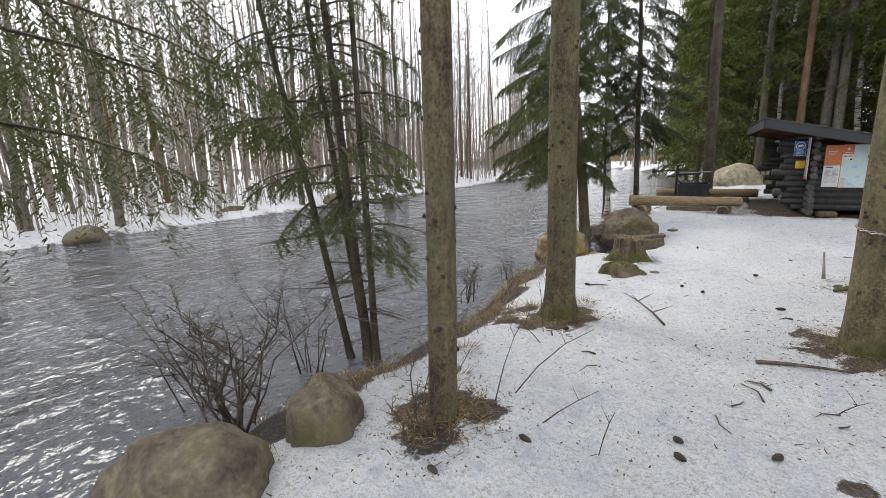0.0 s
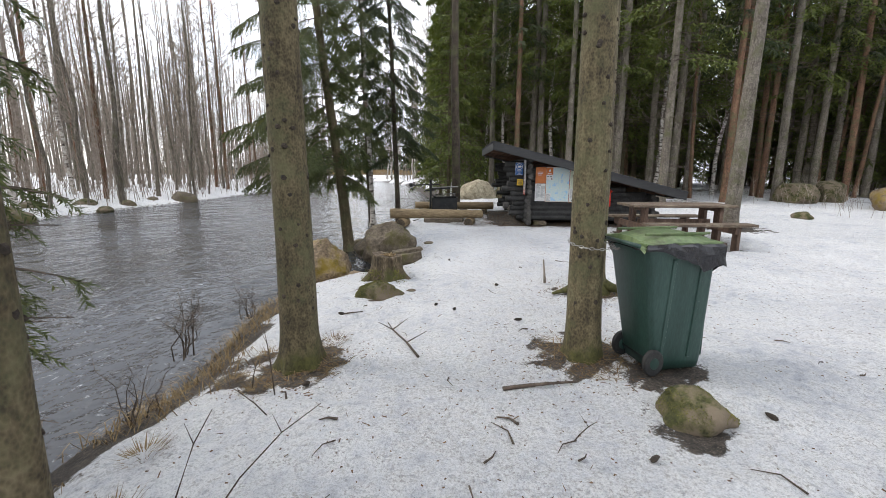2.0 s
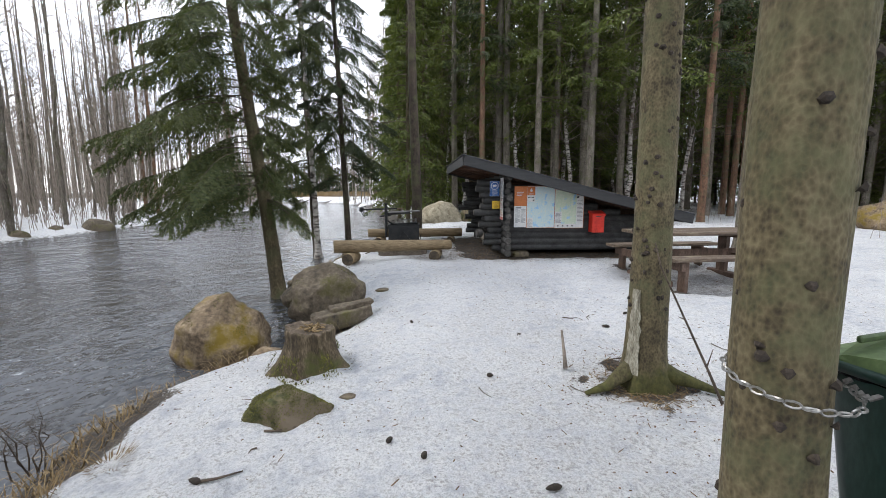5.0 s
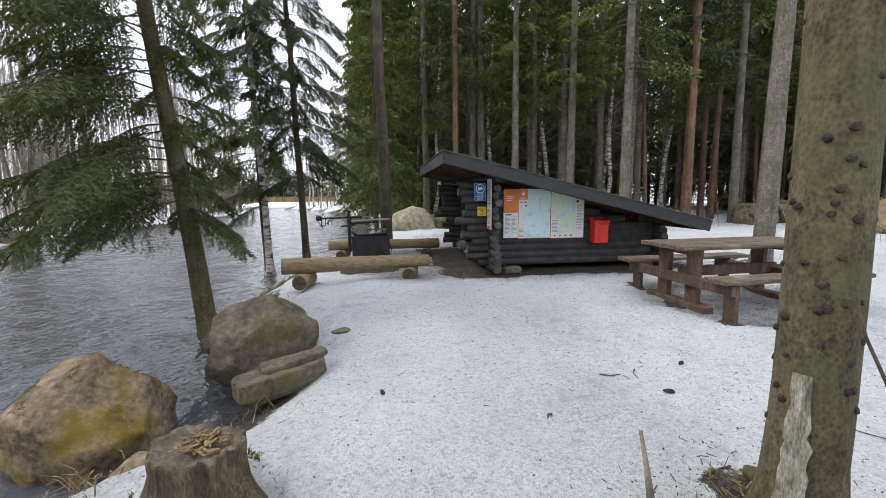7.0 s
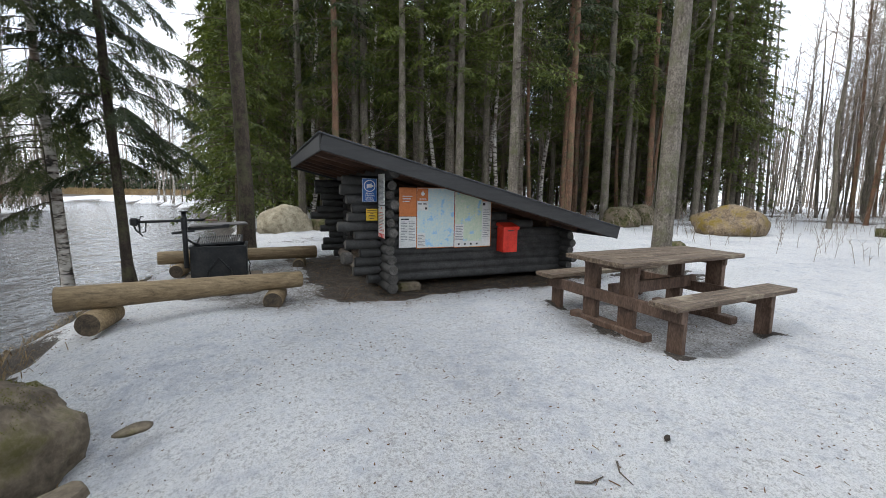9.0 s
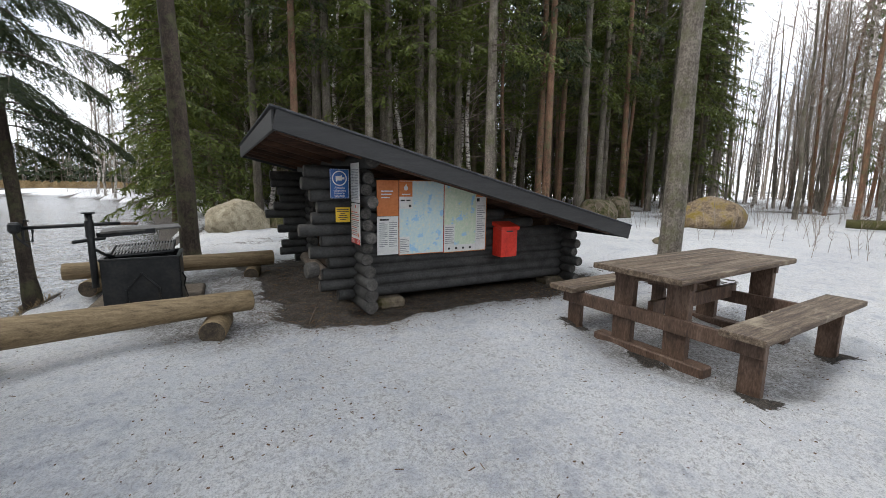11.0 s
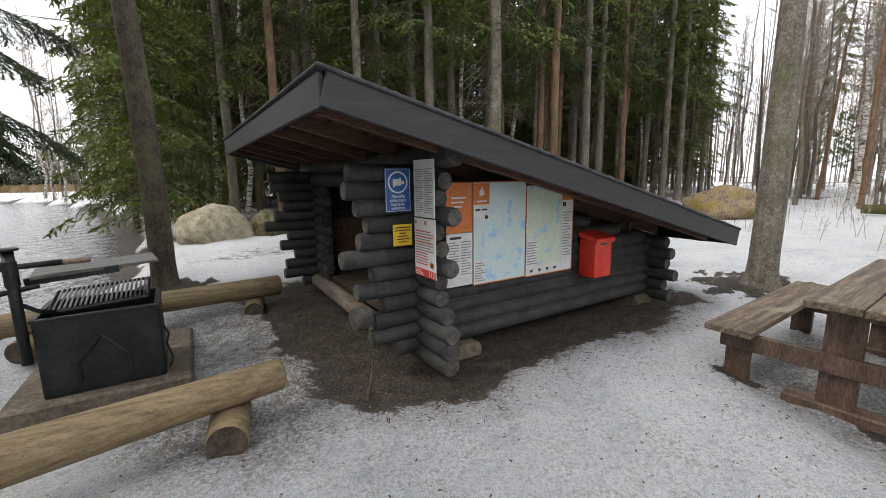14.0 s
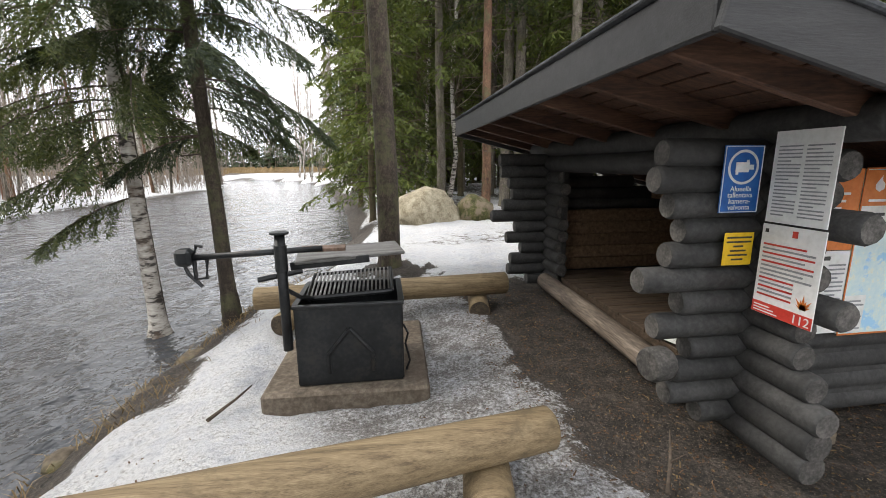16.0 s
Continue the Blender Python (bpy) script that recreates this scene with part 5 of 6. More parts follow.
# ---------- trees ----------
def trunk_geo(base, top, r0, h, flare=1.5, sides=18, seed=0.0, step=0.3, roots=5, r_top=0.25, bend=0.04):
    """A tapered trunk from base that passes through top, up to height h."""
    base, top = Vector(base), Vector(top)
    d = (top - base) / max(0.01, (top.z - base.z))
    g = Geo()
    zs, z = [-0.35, -0.12, 0.0, 0.06, 0.13, 0.22, 0.34], 0.5
    while z < h:
        zs.append(z)
        z += step if z < 4 else step * 2.5
    zs.append(h)
    for z in zs:
        t = max(0, z) / h
        r = r0 * (1 - (1 - r_top) * t)
        c = base + d * z + Vector((noise.noise(Vector((z * 0.35, seed, 0))), noise.noise(Vector((z * 0.35, seed, 9))), 0)) * bend * min(1, max(0, z))
        for k in range(sides):
            a = 2 * math.pi * k / sides
            fl = math.exp(-max(0, z + 0.05) / 0.13)
            lobe = 0.5 + 0.5 * math.cos(a * roots + seed * 3 + math.sin(a * 2 + seed))
            f = 1 + (flare - 1) * fl * (0.35 + 0.9 * lobe)
            f *= 1 + 0.06 * noise.noise(Vector((math.cos(a) * 2 + seed, math.sin(a) * 2, z * 1.3))) + 0.025 * noise.noise(Vector((math.cos(a) * 6 + seed, math.sin(a) * 6, z * 5)))
            g.v.append((c.x + r * f * math.cos(a), c.y + r * f * math.sin(a), c.z))
    for i in range(len(zs) - 1):
        for k in range(sides):
            a, b = i * sides + k, i * sides + (k + 1) % sides
            g.f.append((a, b, b + sides, a + sides))
            g.m.append(0)
    return g


def stubs(base, top, r0, h, n, rng, z0=0.4, z1=4.0, size=1.0):
    base, top = Vector(base), Vector(top)
    d = (top - base) / max(0.01, (top.z - base.z))
    g = Geo()
    for k in range(n):
        z = rng.uniform(z0, z1)
        a = rng.uniform(0, 2 * math.pi)
        f = rng.uniform(0.6, 1.15)
        r = r0 * (1 - 0.75 * z / h)
        o = Vector((math.cos(a), math.sin(a), 0))
        p = base + d * z + o * r * 0.93
        L = rng.uniform(0.008, 0.02) * size
        g.tube([p, p + o * L * 0.6 + Vector((0, 0, -0.004)), p + o * L + Vector((0, 0, -0.012))], [0.022 * size * f, 0.015 * size * f, 0.006 * size * f], 6)
    return g


def spray(gn, p, d, L, n, rng, w=0.012, nl=0.05):
    """One hanging twig: a row of needle tufts on both sides of its line."""
    d = d.normalized()
    s = d.cross(Vector((0, 0, 1)))
    s = s.normalized() if s.length > 0.05 else Vector((1, 0, 0))
    u = s.cross(d)
    for k in range(n):
        q = p + d * (L * (k + 0.3) / n) - Vector((0, 0, 0.15 * L * ((k + 0.3) / n) ** 2))
        a = rng.uniform(0, 2 * math.pi) if k % 3 == 2 else (0 if k % 2 else math.pi) + rng.uniform(-0.5, 0.5)
        side = s * math.cos(a) + u * math.sin(a)
        tip = q + (d * rng.uniform(0.5, 1.1) + side * rng.uniform(0.5, 0.9)) * nl * rng.uniform(0.7, 1.2)
        c = side.cross(d) * w * 0.3 + d * w
        gn.tri(tuple(q - c), tuple(q + c), tuple(tip))


def bough(gw, gn, p, az, L, rise, droop, rng, twigs, n, nl, w, fill=1.0, wood_r=0.012, hang=0.8):
    o = Vector((math.cos(az), math.sin(az), 0))
    s = Vector((-o.y, o.x, 0))
    pts = []
    for k in range(6):
        t = k / 5
        pts.append(p + o * L * t + Vector((0, 0, L * (rise * t - droop * t * t))) + s * 0.06 * L * math.sin(t * 3 + az * 5))
    gw.tube(pts, [wood_r * (1 - 0.8 * k / 5) for k in range(6)], 3, False)
    for k in range(twigs):
        if rng.random() > fill:
            continue
        t = 0.18 + 0.82 * (k + rng.random()) / twigs
        i = min(4, int(t * 5))
        q = pts[i].lerp(pts[i + 1], t * 5 - i)
        sg = 1 if k % 2 else -1
        tl = L * 0.36 * (1.15 - t) + 0.10
        d = o * rng.uniform(0.5, 0.9) + s * sg * rng.uniform(0.5, 1.0) + Vector((0, 0, -hang * rng.uniform(0.5, 1.5)))
        spray(gn, q, d, tl, n, rng, w, nl)
    spray(gn, pts[-2], pts[-1] - pts[-2], L * 0.25, n, rng, w, nl)


def dead_branch(g, p, az, L, rng, r=0.008, subs=5, rise=-0.1):
    o = Vector((math.cos(az), math.sin(az), 0))
    s = Vector((-o.y, o.x, 0))
    pts = [p + o * L * t + Vector((0, 0, L * rise * t)) + s * 0.05 * L * noise.noise(Vector((t * 3, az, L))) for t in (0, 0.3, 0.65, 1)]
    g.tube(pts, [r, r * 0.75, r * 0.5, r * 0.25], 4, False)
    for k in range(subs):
        t = rng.uniform(0.2, 0.95)
        q = p + o * L * t + Vector((0, 0, L * rise * t))
        e = q + (o * rng.uniform(0.4, 1) + s * rng.choice((-1, 1)) * rng.uniform(0.3, 0.9) + Vector((0, 0, rng.uniform(-0.4, 0.2)))) * L * 0.3 * (1.1 - t)
        g.tube([q, q.lerp(e, 0.5) + Vector((0, 0, 0.01)), e], [r * 0.45, r * 0.3, r * 0.15], 3, False)


# the four large trunks beside the path
def big_trunk(base, top, r, label, seed, moss=True, flare=1.6, stub_n=60, h=15, roots=5):
    rng = random.Random(seed)
    t = thing("spruce_tree", (base[0], base[1], base[2]), label, "tree", "spruces beside the path")
    part("trunk", trunk_geo(base, top, r, h, flare, 28, seed, 0.15, roots), M_BARK_MOSS if moss else M_BARK, t, smooth=True)
    part("knot_growth", stubs(base, top, r, h, int(stub_n * 1.7), rng, 0.4, 4.5), M_SNAG, t, kind="stuff")
    gw, gn = Geo(), Geo()
    d = (Vector(top) - Vector(base)) / (top[2] - base[2])
    for k in range(46):
        z = 5.0 + 9.5 * k / 46
        bough(gw, gn, Vector(base) + d * z, rng.uniform(0, 6.28), 1.9 * (1.05 - 0.6 * k / 46), 0.15, 0.35, rng, 14, 5, 0.10, 0.03, wood_r=0.016)
    part("limb_growth", gw, M_TWIG_DARK, t, kind="stuff")
    part("crown", gn, M_NEEDLE_DARK, t, "dark green needles", kind="stuff")
    return t


big_trunk((-1.25, 1.95, -0.10), (-1.215, 1.95, 2.2), 0.088, "slim brown spruce trunk on the river bank", 21, False, 1.25, 26)
t1 = big_trunk((-1.12, 3.95, -0.05), (-1.135, 3.95, 2.6), 0.140, "spruce trunk with mossy flared foot near the bank", 22, True, 1.75, 70)
big_trunk((1.12, 4.10, 0.0), (1.075, 4.10, 2.5), 0.134, "spruce trunk with a chain beside the green bin", 23, True, 1.45, 60)
t3 = big_trunk((1.765, 5.94, 0.04), (1.745, 5.94, 2.4), 0.138, "thick spruce trunk with spreading roots and bare patch", 24, True, 1.7, 110, roots=4)
for az, L in ((3.4, 0.50), (5.85, 0.58), (1.2, 0.45)):
    o = Vector((math.cos(az), math.sin(az), 0))
    s = Vector((-o.y, o.x, 0))
    b = Vector((1.75, 5.94, 0.0))
    pts = [b + o * 0.10 + Vector((0, 0, 0.15)), b + o * 0.22 + Vector((0, 0, 0.10)), b + o * (0.24 + 0.35 * (L - 0.2)) + s * 0.03 + Vector((0, 0, 0.06)), b + o * L + Vector((0, 0, 0.02))]
    part("root", Geo().tube(pts, [0.075, 0.055, 0.036, 0.015], 10, True, wob=0.35), M_BARK_MOSS, t3, smooth=True)
g = Geo()
rng = random.Random(8)
prev = None
for k in range(16):
    z = 0.10 + k * 0.042
    w = 0.42 - 0.012 * k + 0.10 * noise.noise(Vector((k * 0.45, 3.0, 0)))
    r = 0.150 * (1 - 0.75 * z / 15) + 0.06 * math.exp(-z / 0.13) + 0.004
    row = []
    for q in range(5):
        a = radians(207) + (q / 4 - 0.5) * w * 1.7 + 0.10 * noise.noise(Vector((k * 0.7, q * 2.0, 1)))
        row.append((1.765 + r * math.cos(a), 5.94 + r * math.sin(a), 0.04 + z))
    if prev:
        for q in range(4):
            g.quad(prev[q], prev[q + 1], row[q + 1], row[q])
    prev = row
M_BAREWOOD = surface("pale_bare_wood", (0.08, 0.07, 0.05), (0.22, 0.205, 0.155), (0.42, 0.40, 0.34), 9, (3, 3, 0.7), 0.85, 0.006)
part("bare_patch", g, M_BAREWOOD, t3, "pale barkless wood")


def near_spruce(base, top, r, h, label, seed, boughs, mat=M_NEEDLE, bark_mat=M_BARK, feet=1.35, fill=1.0, name="spruce_tree", dead=(), nw=0.013):
    """boughs: rows of height, azimuth in degrees, length, rise, droop."""
    rng = random.Random(seed)
    t = thing(name, base, label, "tree", "trees along the river bank")
    part("trunk", trunk_geo(base, top, r, h, feet, 16, seed, 0.3), bark_mat, t, smooth=True)
    b0, t0 = Vector(base), Vector(top)
    d = (t0 - b0) / (t0.z - b0.z)
    for z, az, L, rise, droop in boughs:
        n = max(16, int(L * 64))
        gw, gn = Geo(), Geo()
        bough(gw, gn, b0 + d * z, radians(az), L, rise, droop, rng, n, 20, 0.052, nw, fill, 0.014, 1.0)
        limb = part("bough", gw, M_TWIG_DARK, t)
        part("needles", gn, mat, limb, "green needle sprays", kind="stuff")
    for z, az, L in dead:
        gw = Geo()
        dead_branch(gw, b0 + d * z, radians(az), L, rng, 0.009, 8)
        part("dead_bough", gw, M_TWIG_DARK, t)
    return t


def whorls(rng, z0, z1, n, L0, L1, skip=None):
    out = []
    for k in range(n):
        f = k / max(1, n - 1)
        az = (k * 137.5 + rng.uniform(-25, 25)) % 360
        if skip and skip(az, z0 + (z1 - z0) * f):
            continue
        out.append((z0 + (z1 - z0) * f, az, (L0 + (L1 - L0) * f) * rng.uniform(0.75, 1.2), rng.uniform(-0.05, 0.2), rng.uniform(0.3, 0.6)))
    return out


rng = random.Random(31)
LEAN_B, LEAN_T = (-2.40, 10.52, -0.36), (-2.80, 10.55, 3.5)
lean = [(1.95, 190, 1.7, 0.0, 0.32), (2.1, 215, 1.9, 0.0, 0.32), (2.0, 245, 1.3, -0.05, 0.38), (1.7, 330, 1.0, -0.1, 0.45), (1.8, 205, 1.2, -0.1, 0.38)]
for k in range(13):
    lean.append((2.1 + 0.22 * k, 160 + (k * 47) % 135, 1.2 + 1.1 * ((k * 5) % 7) / 7, 0.10, 0.30 + 0.04 * (k % 4)))
lean += [(z, az, min(L, 0.8) if (az < 150 or az > 290) and z < 4.2 else L, a, b) for z, az, L, a, b in whorls(rng, 1.7, 9.5, 72, 2.0, 0.8)]
near_spruce(LEAN_B, LEAN_T, 0.125, 10.5, "spruce leaning out over the river with drooping boughs", 32, lean, M_NEEDLE, M_BARK, fill=0.92)
sp3 = whorls(rng, 2.5, 11.5, 80, 1.4, 0.7) + [(1.9, 200, 0.9, -0.1, 0.4), (2.2, 20, 0.9, 0.05, 0.5), (2.4, 340, 1.0, 0.0, 0.5)]
near_spruce((-1.84, 14.87, 0.04), (-1.97, 14.87, 4.2), 0.085, 12, "slim spruce with drooping dark boughs by the water", 33, sp3, M_NEEDLE_DARK, M_BARK_DARK, fill=1.0, dead=((1.9, 215, 0.8), (1.7, 190, 0.6)))
bp = whorls(rng, 2.6, 9, 70, 1.6, 0.8) + [(2.1, 225, 1.3, 0.0, 0.4), (2.4, 270, 1.2, 0.05, 0.45), (2.6, 200, 1.5, 0.0, 0.4), (1.7, 235, 1.0, -0.1, 0.4)]
near_spruce((-2.87, 15.35, -0.44), (-2.98, 15.35, 4.0), 0.07, 10, "young spruce close behind the birch", 34, bp, M_NEEDLE, M_BARK_DARK, fill=0.9)
rng2 = random.Random(3)


def birch_near():
    base, top = (-2.71, 14.97, -0.42), (-2.84, 14.97, 4.2)
    t = thing("birch_tree", base, "birch with peeling white bark at the water's edge", "tree", "trees along the river bank")
    part("trunk", trunk_geo(base, top, 0.086, 9, 1.9, 18, 4.0, 0.2, 4, 0.3), M_BIRCH, t, smooth=True)
    gw = Geo()
    d = (Vector(top) - Vector(base)) / 4.22
    for k in range(16):
        dead_branch(gw, Vector(base) + d * (3.4 + 0.33 * k), rng2.uniform(0, 6.28), rng2.uniform(0.8, 1.8), rng2, 0.014, 8, 0.5)
    part("crown", gw, M_TWIG_DARK, t, "bare dark twigs", kind="stuff")


birch_near()
big_d = [(8 + 0.16 * k, k * 137.5, 2.2, 0.1, 0.35) for k in range(40)]
near_spruce((0.09, 15.6, 0.18), (0.02, 15.6, 4.5), 0.155, 15, "tall dark bare spruce trunk behind the grill", 35, big_d[::3], M_NEEDLE_DARK, M_BARK_DARK, 1.35, 0.6, dead=((3.3, 200, 1.2), (3.8, 160, 0.9), (4.6, 190, 1.3), (2.9, 30, 0.5), (5.2, 320, 1.2)))
rt = [(7 + 0.17 * k, k * 137.5, 2.0, 0.1, 0.35) for k in range(20)]
near_spruce((6.60, 11.0, 0.17), (6.68, 11.02, 4.5), 0.165, 15, "grey spruce trunk standing behind the picnic table", 36, rt, M_NEEDLE, M_BARK_GREY, 1.6, 0.8)

# young spruces in the clump by the first bend of the bank
clump_b = [(-2.80, 2.98, -0.40), (-2.72, 2.90, -0.38), (-2.64, 2.92, -0.36), (-2.88, 2.82, -0.42)]
clump_t = [(-3.12, 2.98, 2.0), (-2.93, 2.92, 2.4), (-2.68, 2.95, 2.4), (-3.25, 2.6, 2.2)]
for k, (b, tp) in enumerate(zip(clump_b, clump_t)):
    bs_ = [(z, az, L * 0.9, a, d * 0.7) for z, az, L, a, d in whorls(random.Random(50 + k), 1.3, 5.6, 30, 0.95, 0.5)]
    near_spruce(b, tp, 0.05 if k == 1 else 0.036, 6, "thin young spruce in a clump on the bank", 40 + k, bs_, M_NEEDLE, M_BARK_DARK, 1.5, 0.26, nw=0.0085, dead=tuple((0.5 + 0.13 * q, (q * 97) % 360, 0.55) for q in range(9)))
# overhanging spruce at the very start of the walk
ov = [(2.1, 118, 2.3, 0.02, 0.2), (2.5, 100, 2.2, 0.05, 0.25), (2.9, 125, 2.4, 0.0, 0.3), (2.4, 140, 2.0, 0.0, 0.25), (3.2, 105, 2.6, 0.0, 0.3), (2.2, 155, 1.8, -0.05, 0.25), (3.5, 118, 2.7, 0.0, 0.35), (3.1, 145, 2.3, 0.0, 0.35), (2.7, 88, 2.0, 0.05, 0.3), (3.8, 100, 2.6, 0.05, 0.35)]
ov += whorls(rng, 4.0, 8.5, 24, 1.7, 0.7)
near_spruce((-2.55, 0.12, -0.35), (-2.6, 0.1, 3.0), 0.09, 9, "spruce hanging over the river with ragged boughs", 47, ov, M_NEEDLE, M_BARK_DARK, 1.3, 0.46, nw=0.008)


# ---------- bare bushes on the bank ----------
def bush(c, n, h, spread, seed, label, mat=M_TWIG_DARK, r=0.007):
    rng = random.Random(seed)
    g = Geo()
    for k in range(n):
        az = rng.uniform(0, 6.28)
        lean_ = rng.uniform(0.05, spread)
        o = Vector((math.cos(az), math.sin(az), 0))
        H = h * rng.uniform(0.5, 1.0)
        p0 = Vector(c) + o * rng.uniform(0, 0.10)
        pts = [p0 + o * lean_ * H * (t ** 1.2) + Vector((0.16 * H * noise.noise(Vector((t * 3.3, k * 1.7, seed))), 0.16 * H * noise.noise(Vector((t * 3.3, k * 1.7, seed + 5))), H * t * (1 - 0.25 * lean_ * t))) for t in (0, 0.25, 0.5, 0.75, 1)]
        g.tube(pts, [r, r * 0.8, r * 0.6, r * 0.4, r * 0.15], 5, False)
        for q in range(int(5 + H * 5)):
            t = rng.uniform(0.25, 0.98)
            i = min(3, int(t * 4))
            s = pts[i].lerp(pts[i + 1], t * 4 - i)
            a2 = rng.uniform(0, 6.28)
            L = H * 0.35 * rng.uniform(0.4, 1.0) * (1.15 - t)
            e = s + Vector((math.cos(a2) * L, math.sin(a2) * L, L * rng.uniform(0.3, 1.0)))
            g.tube([s, s.lerp(e, 0.5) + Vector((0.02 * math.sin(q), 0.02 * math.cos(q * 2), -0.01)), e], [r * 0.45, r * 0.33, r * 0.15], 3, False)
            for w in range(3):
                s2 = s.lerp(e, rng.uniform(0.3, 0.9))
                e2 = s2 + Vector((rng.uniform(-1, 1), rng.uniform(-1, 1), rng.uniform(-0.1, 1))) * L * 0.5
                g.tube([s2, e2], [r * 0.25, r * 0.1], 3, False)
    return single("bare_bush", g, mat, c, label, "bush")


bush((-2.62, 1.45, -0.34), 17, 1.35, 0.75, 1, "leafless dark bush rising from the bank", r=0.010)
bush((-1.30, 1.74, -0.10), 9, 0.75, 0.5, 2, "small leafless bush at the foot of a spruce", r=0.006)
bush((-2.50, 4.55, -0.30), 9, 0.8, 0.6, 3, "leafless twigs beside the water", r=0.008)
bush((-2.35, 5.6, -0.28), 7, 0.6, 0.6, 4, "leafless twigs beside the water", r=0.006)
bush((-3.0, 2.4, -0.40), 8, 1.5, 0.5, 5, "tall thin leafless stems by the spruce clump", r=0.007)
bush((-3.3, 1.6, -0.42), 7, 1.1, 0.7, 6, "leafless stems leaning over the water", r=0.007)
bush((-2.1, 3.4, -0.25), 7, 0.6, 0.5, 7, "leafless twigs beside the water", r=0.005)


# ---------- woods ----------
def wood_spruce(seed, h=19, clear=5.0, r=0.16, mat=M_NEEDLE_WOODS, bark_mat=M_BARK, L=2.1, count=100, low=14):
    rng = random.Random(seed)
    t = thing("spruce_tree", (0, 0, 0), "tall forest spruce with bare lower trunk and green crown", "tree", "spruces of the woods")
    part("trunk", trunk_geo((0, 0, 0), (rng.uniform(-0.15, 0.15), rng.uniform(-0.1, 0.1), 10), r, h, 1.35, 10, seed, 1.0), bark_mat, t, smooth=True)
    gw, gn = Geo(), Geo()
    for k in range(count):
        f = k / count
        z = clear + (h - clear) * f
        bough(gw, gn, Vector((0, 0, z)), rng.uniform(0, 6.28), L * (1.05 - 0.85 * f) * rng.uniform(0.7, 1.15), 0.05, 0.35, rng, 15, 4, 0.18, 0.055, 1.0, 0.02, 1.0)
    for k in range(low):
        dead_branch(gw, Vector((0, 0, rng.uniform(1.2, clear + 1))), rng.uniform(0, 6.28), rng.uniform(0.5, 1.6), rng, 0.011, 6, rng.uniform(-0.3, 0.1))
    part("limb_growth", gw, M_TWIG_DARK, t, kind="stuff")
    part("crown", gn, mat, t, "green needle crown", kind="stuff")
    return t


def bare_tree(seed, h=14, r=0.09, bark_mat=M_BARK_GREY, name="birch_tree", label="slender leafless tree in the snowy woods", start=0.18, n=46, twig=M_TWIG, rise=0.9, bend=0.25):
    rng = random.Random(seed)
    t = thing(name, (0, 0, 0), label, "tree", "leafless trees of the woods")
    tip = (rng.uniform(-0.4, 0.4), rng.uniform(-0.4, 0.4), 8)
    part("trunk", trunk_geo((0, 0, 0), tip, r, h, 1.3, 8, seed, 1.0, 4, 0.12, bend), bark_mat, t, smooth=True)
    g = Geo()
    d = Vector(tip) / 8
    for k in range(n):
        z = h * (start + (0.97 - start) * k / n)
        az = rng.uniform(0, 6.28)
        o = Vector((math.cos(az), math.sin(az), 0))
        L = rng.uniform(0.7, 1.9) * (1.1 - 0.6 * k / n)
        p = d * z
        rr = rise * rng.uniform(0.5, 1.3)
        pts = [p, p + o * L * 0.4 + Vector((0, 0, L * 0.3 * rr)), p + o * L * 0.75 + Vector((0, 0, L * 0.75 * rr)), p + o * L + Vector((0, 0, L * 1.25 * rr))]
        g.tube(pts, [0.017, 0.012, 0.008, 0.003], 4, False)
        for q in range(7):
            i = rng.randrange(3)
            s = pts[i].lerp(pts[i + 1], rng.random())
            e = s + Vector((rng.uniform(-1, 1), rng.uniform(-1, 1), rng.uniform(0, 1))) * 0.65
            g.tube([s, e], [0.009, 0.003], 3, False)
    part("crown", g, twig, t, "bare branching twigs", kind="stuff")
    return t


protos = {
    "s1": wood_spruce(101, 19, 4.4, bark_mat=M_BARK_GREY, low=34), "s2": wood_spruce(102, 21, 5.6, 0.18, M_NEEDLE_WOODS, M_BARK_GREY, 2.0, 90, 42),
    "s3": wood_spruce(103, 16, 2.2, 0.12, M_NEEDLE_WOODS, M_BARK, 1.7, 130, 8), "s4": wood_spruce(104, 20, 6.0, 0.15, M_NEEDLE_DARK, M_BARK_PINE, 1.8, 70, 30),
    "s5": wood_spruce(105, 14, 0.9, 0.10, M_NEEDLE_WOODS, M_BARK, 1.9, 150, 4),
    "b1": bare_tree(201, 15, 0.09, M_BIRCH), "b2": bare_tree(202, 12, 0.07, M_BARK_GREY, "alder_tree", "thin grey leafless tree in snow"),
    "b3": bare_tree(203, 17, 0.095, M_BARK_PINE, "pine_tree", "tall reddish pine trunk with few branches", 0.35, 50, M_TWIG, 0.9, 0.08), "b4": bare_tree(204, 10, 0.05, M_BARK_GREY, "alder_tree", "thin grey leafless tree in snow", 0.15, 34, M_TWIG, 1.2, 0.5),
    "b5": bare_tree(205, 14, 0.11, M_BARK_GREY, "alder_tree", "grey-brown leafless tree in snow", 0.25, 36),
}
used = set()


def plant(kind, x, y, scale=1.0, rng=RNG, thick=None):
    ob = protos[kind]
    z = land(x, y)[0] - 0.03
    m = Matrix.Translation((x, y, z)) @ Matrix.Rotation(rng.uniform(0, 6.28), 4, "Z")
    if kind in used:
        ob = copy_thing(ob, m)
    else:
        used.add(kind)
        ob.matrix_basis = m
    ob.scale = (thick or scale, thick or scale, scale)
    return ob


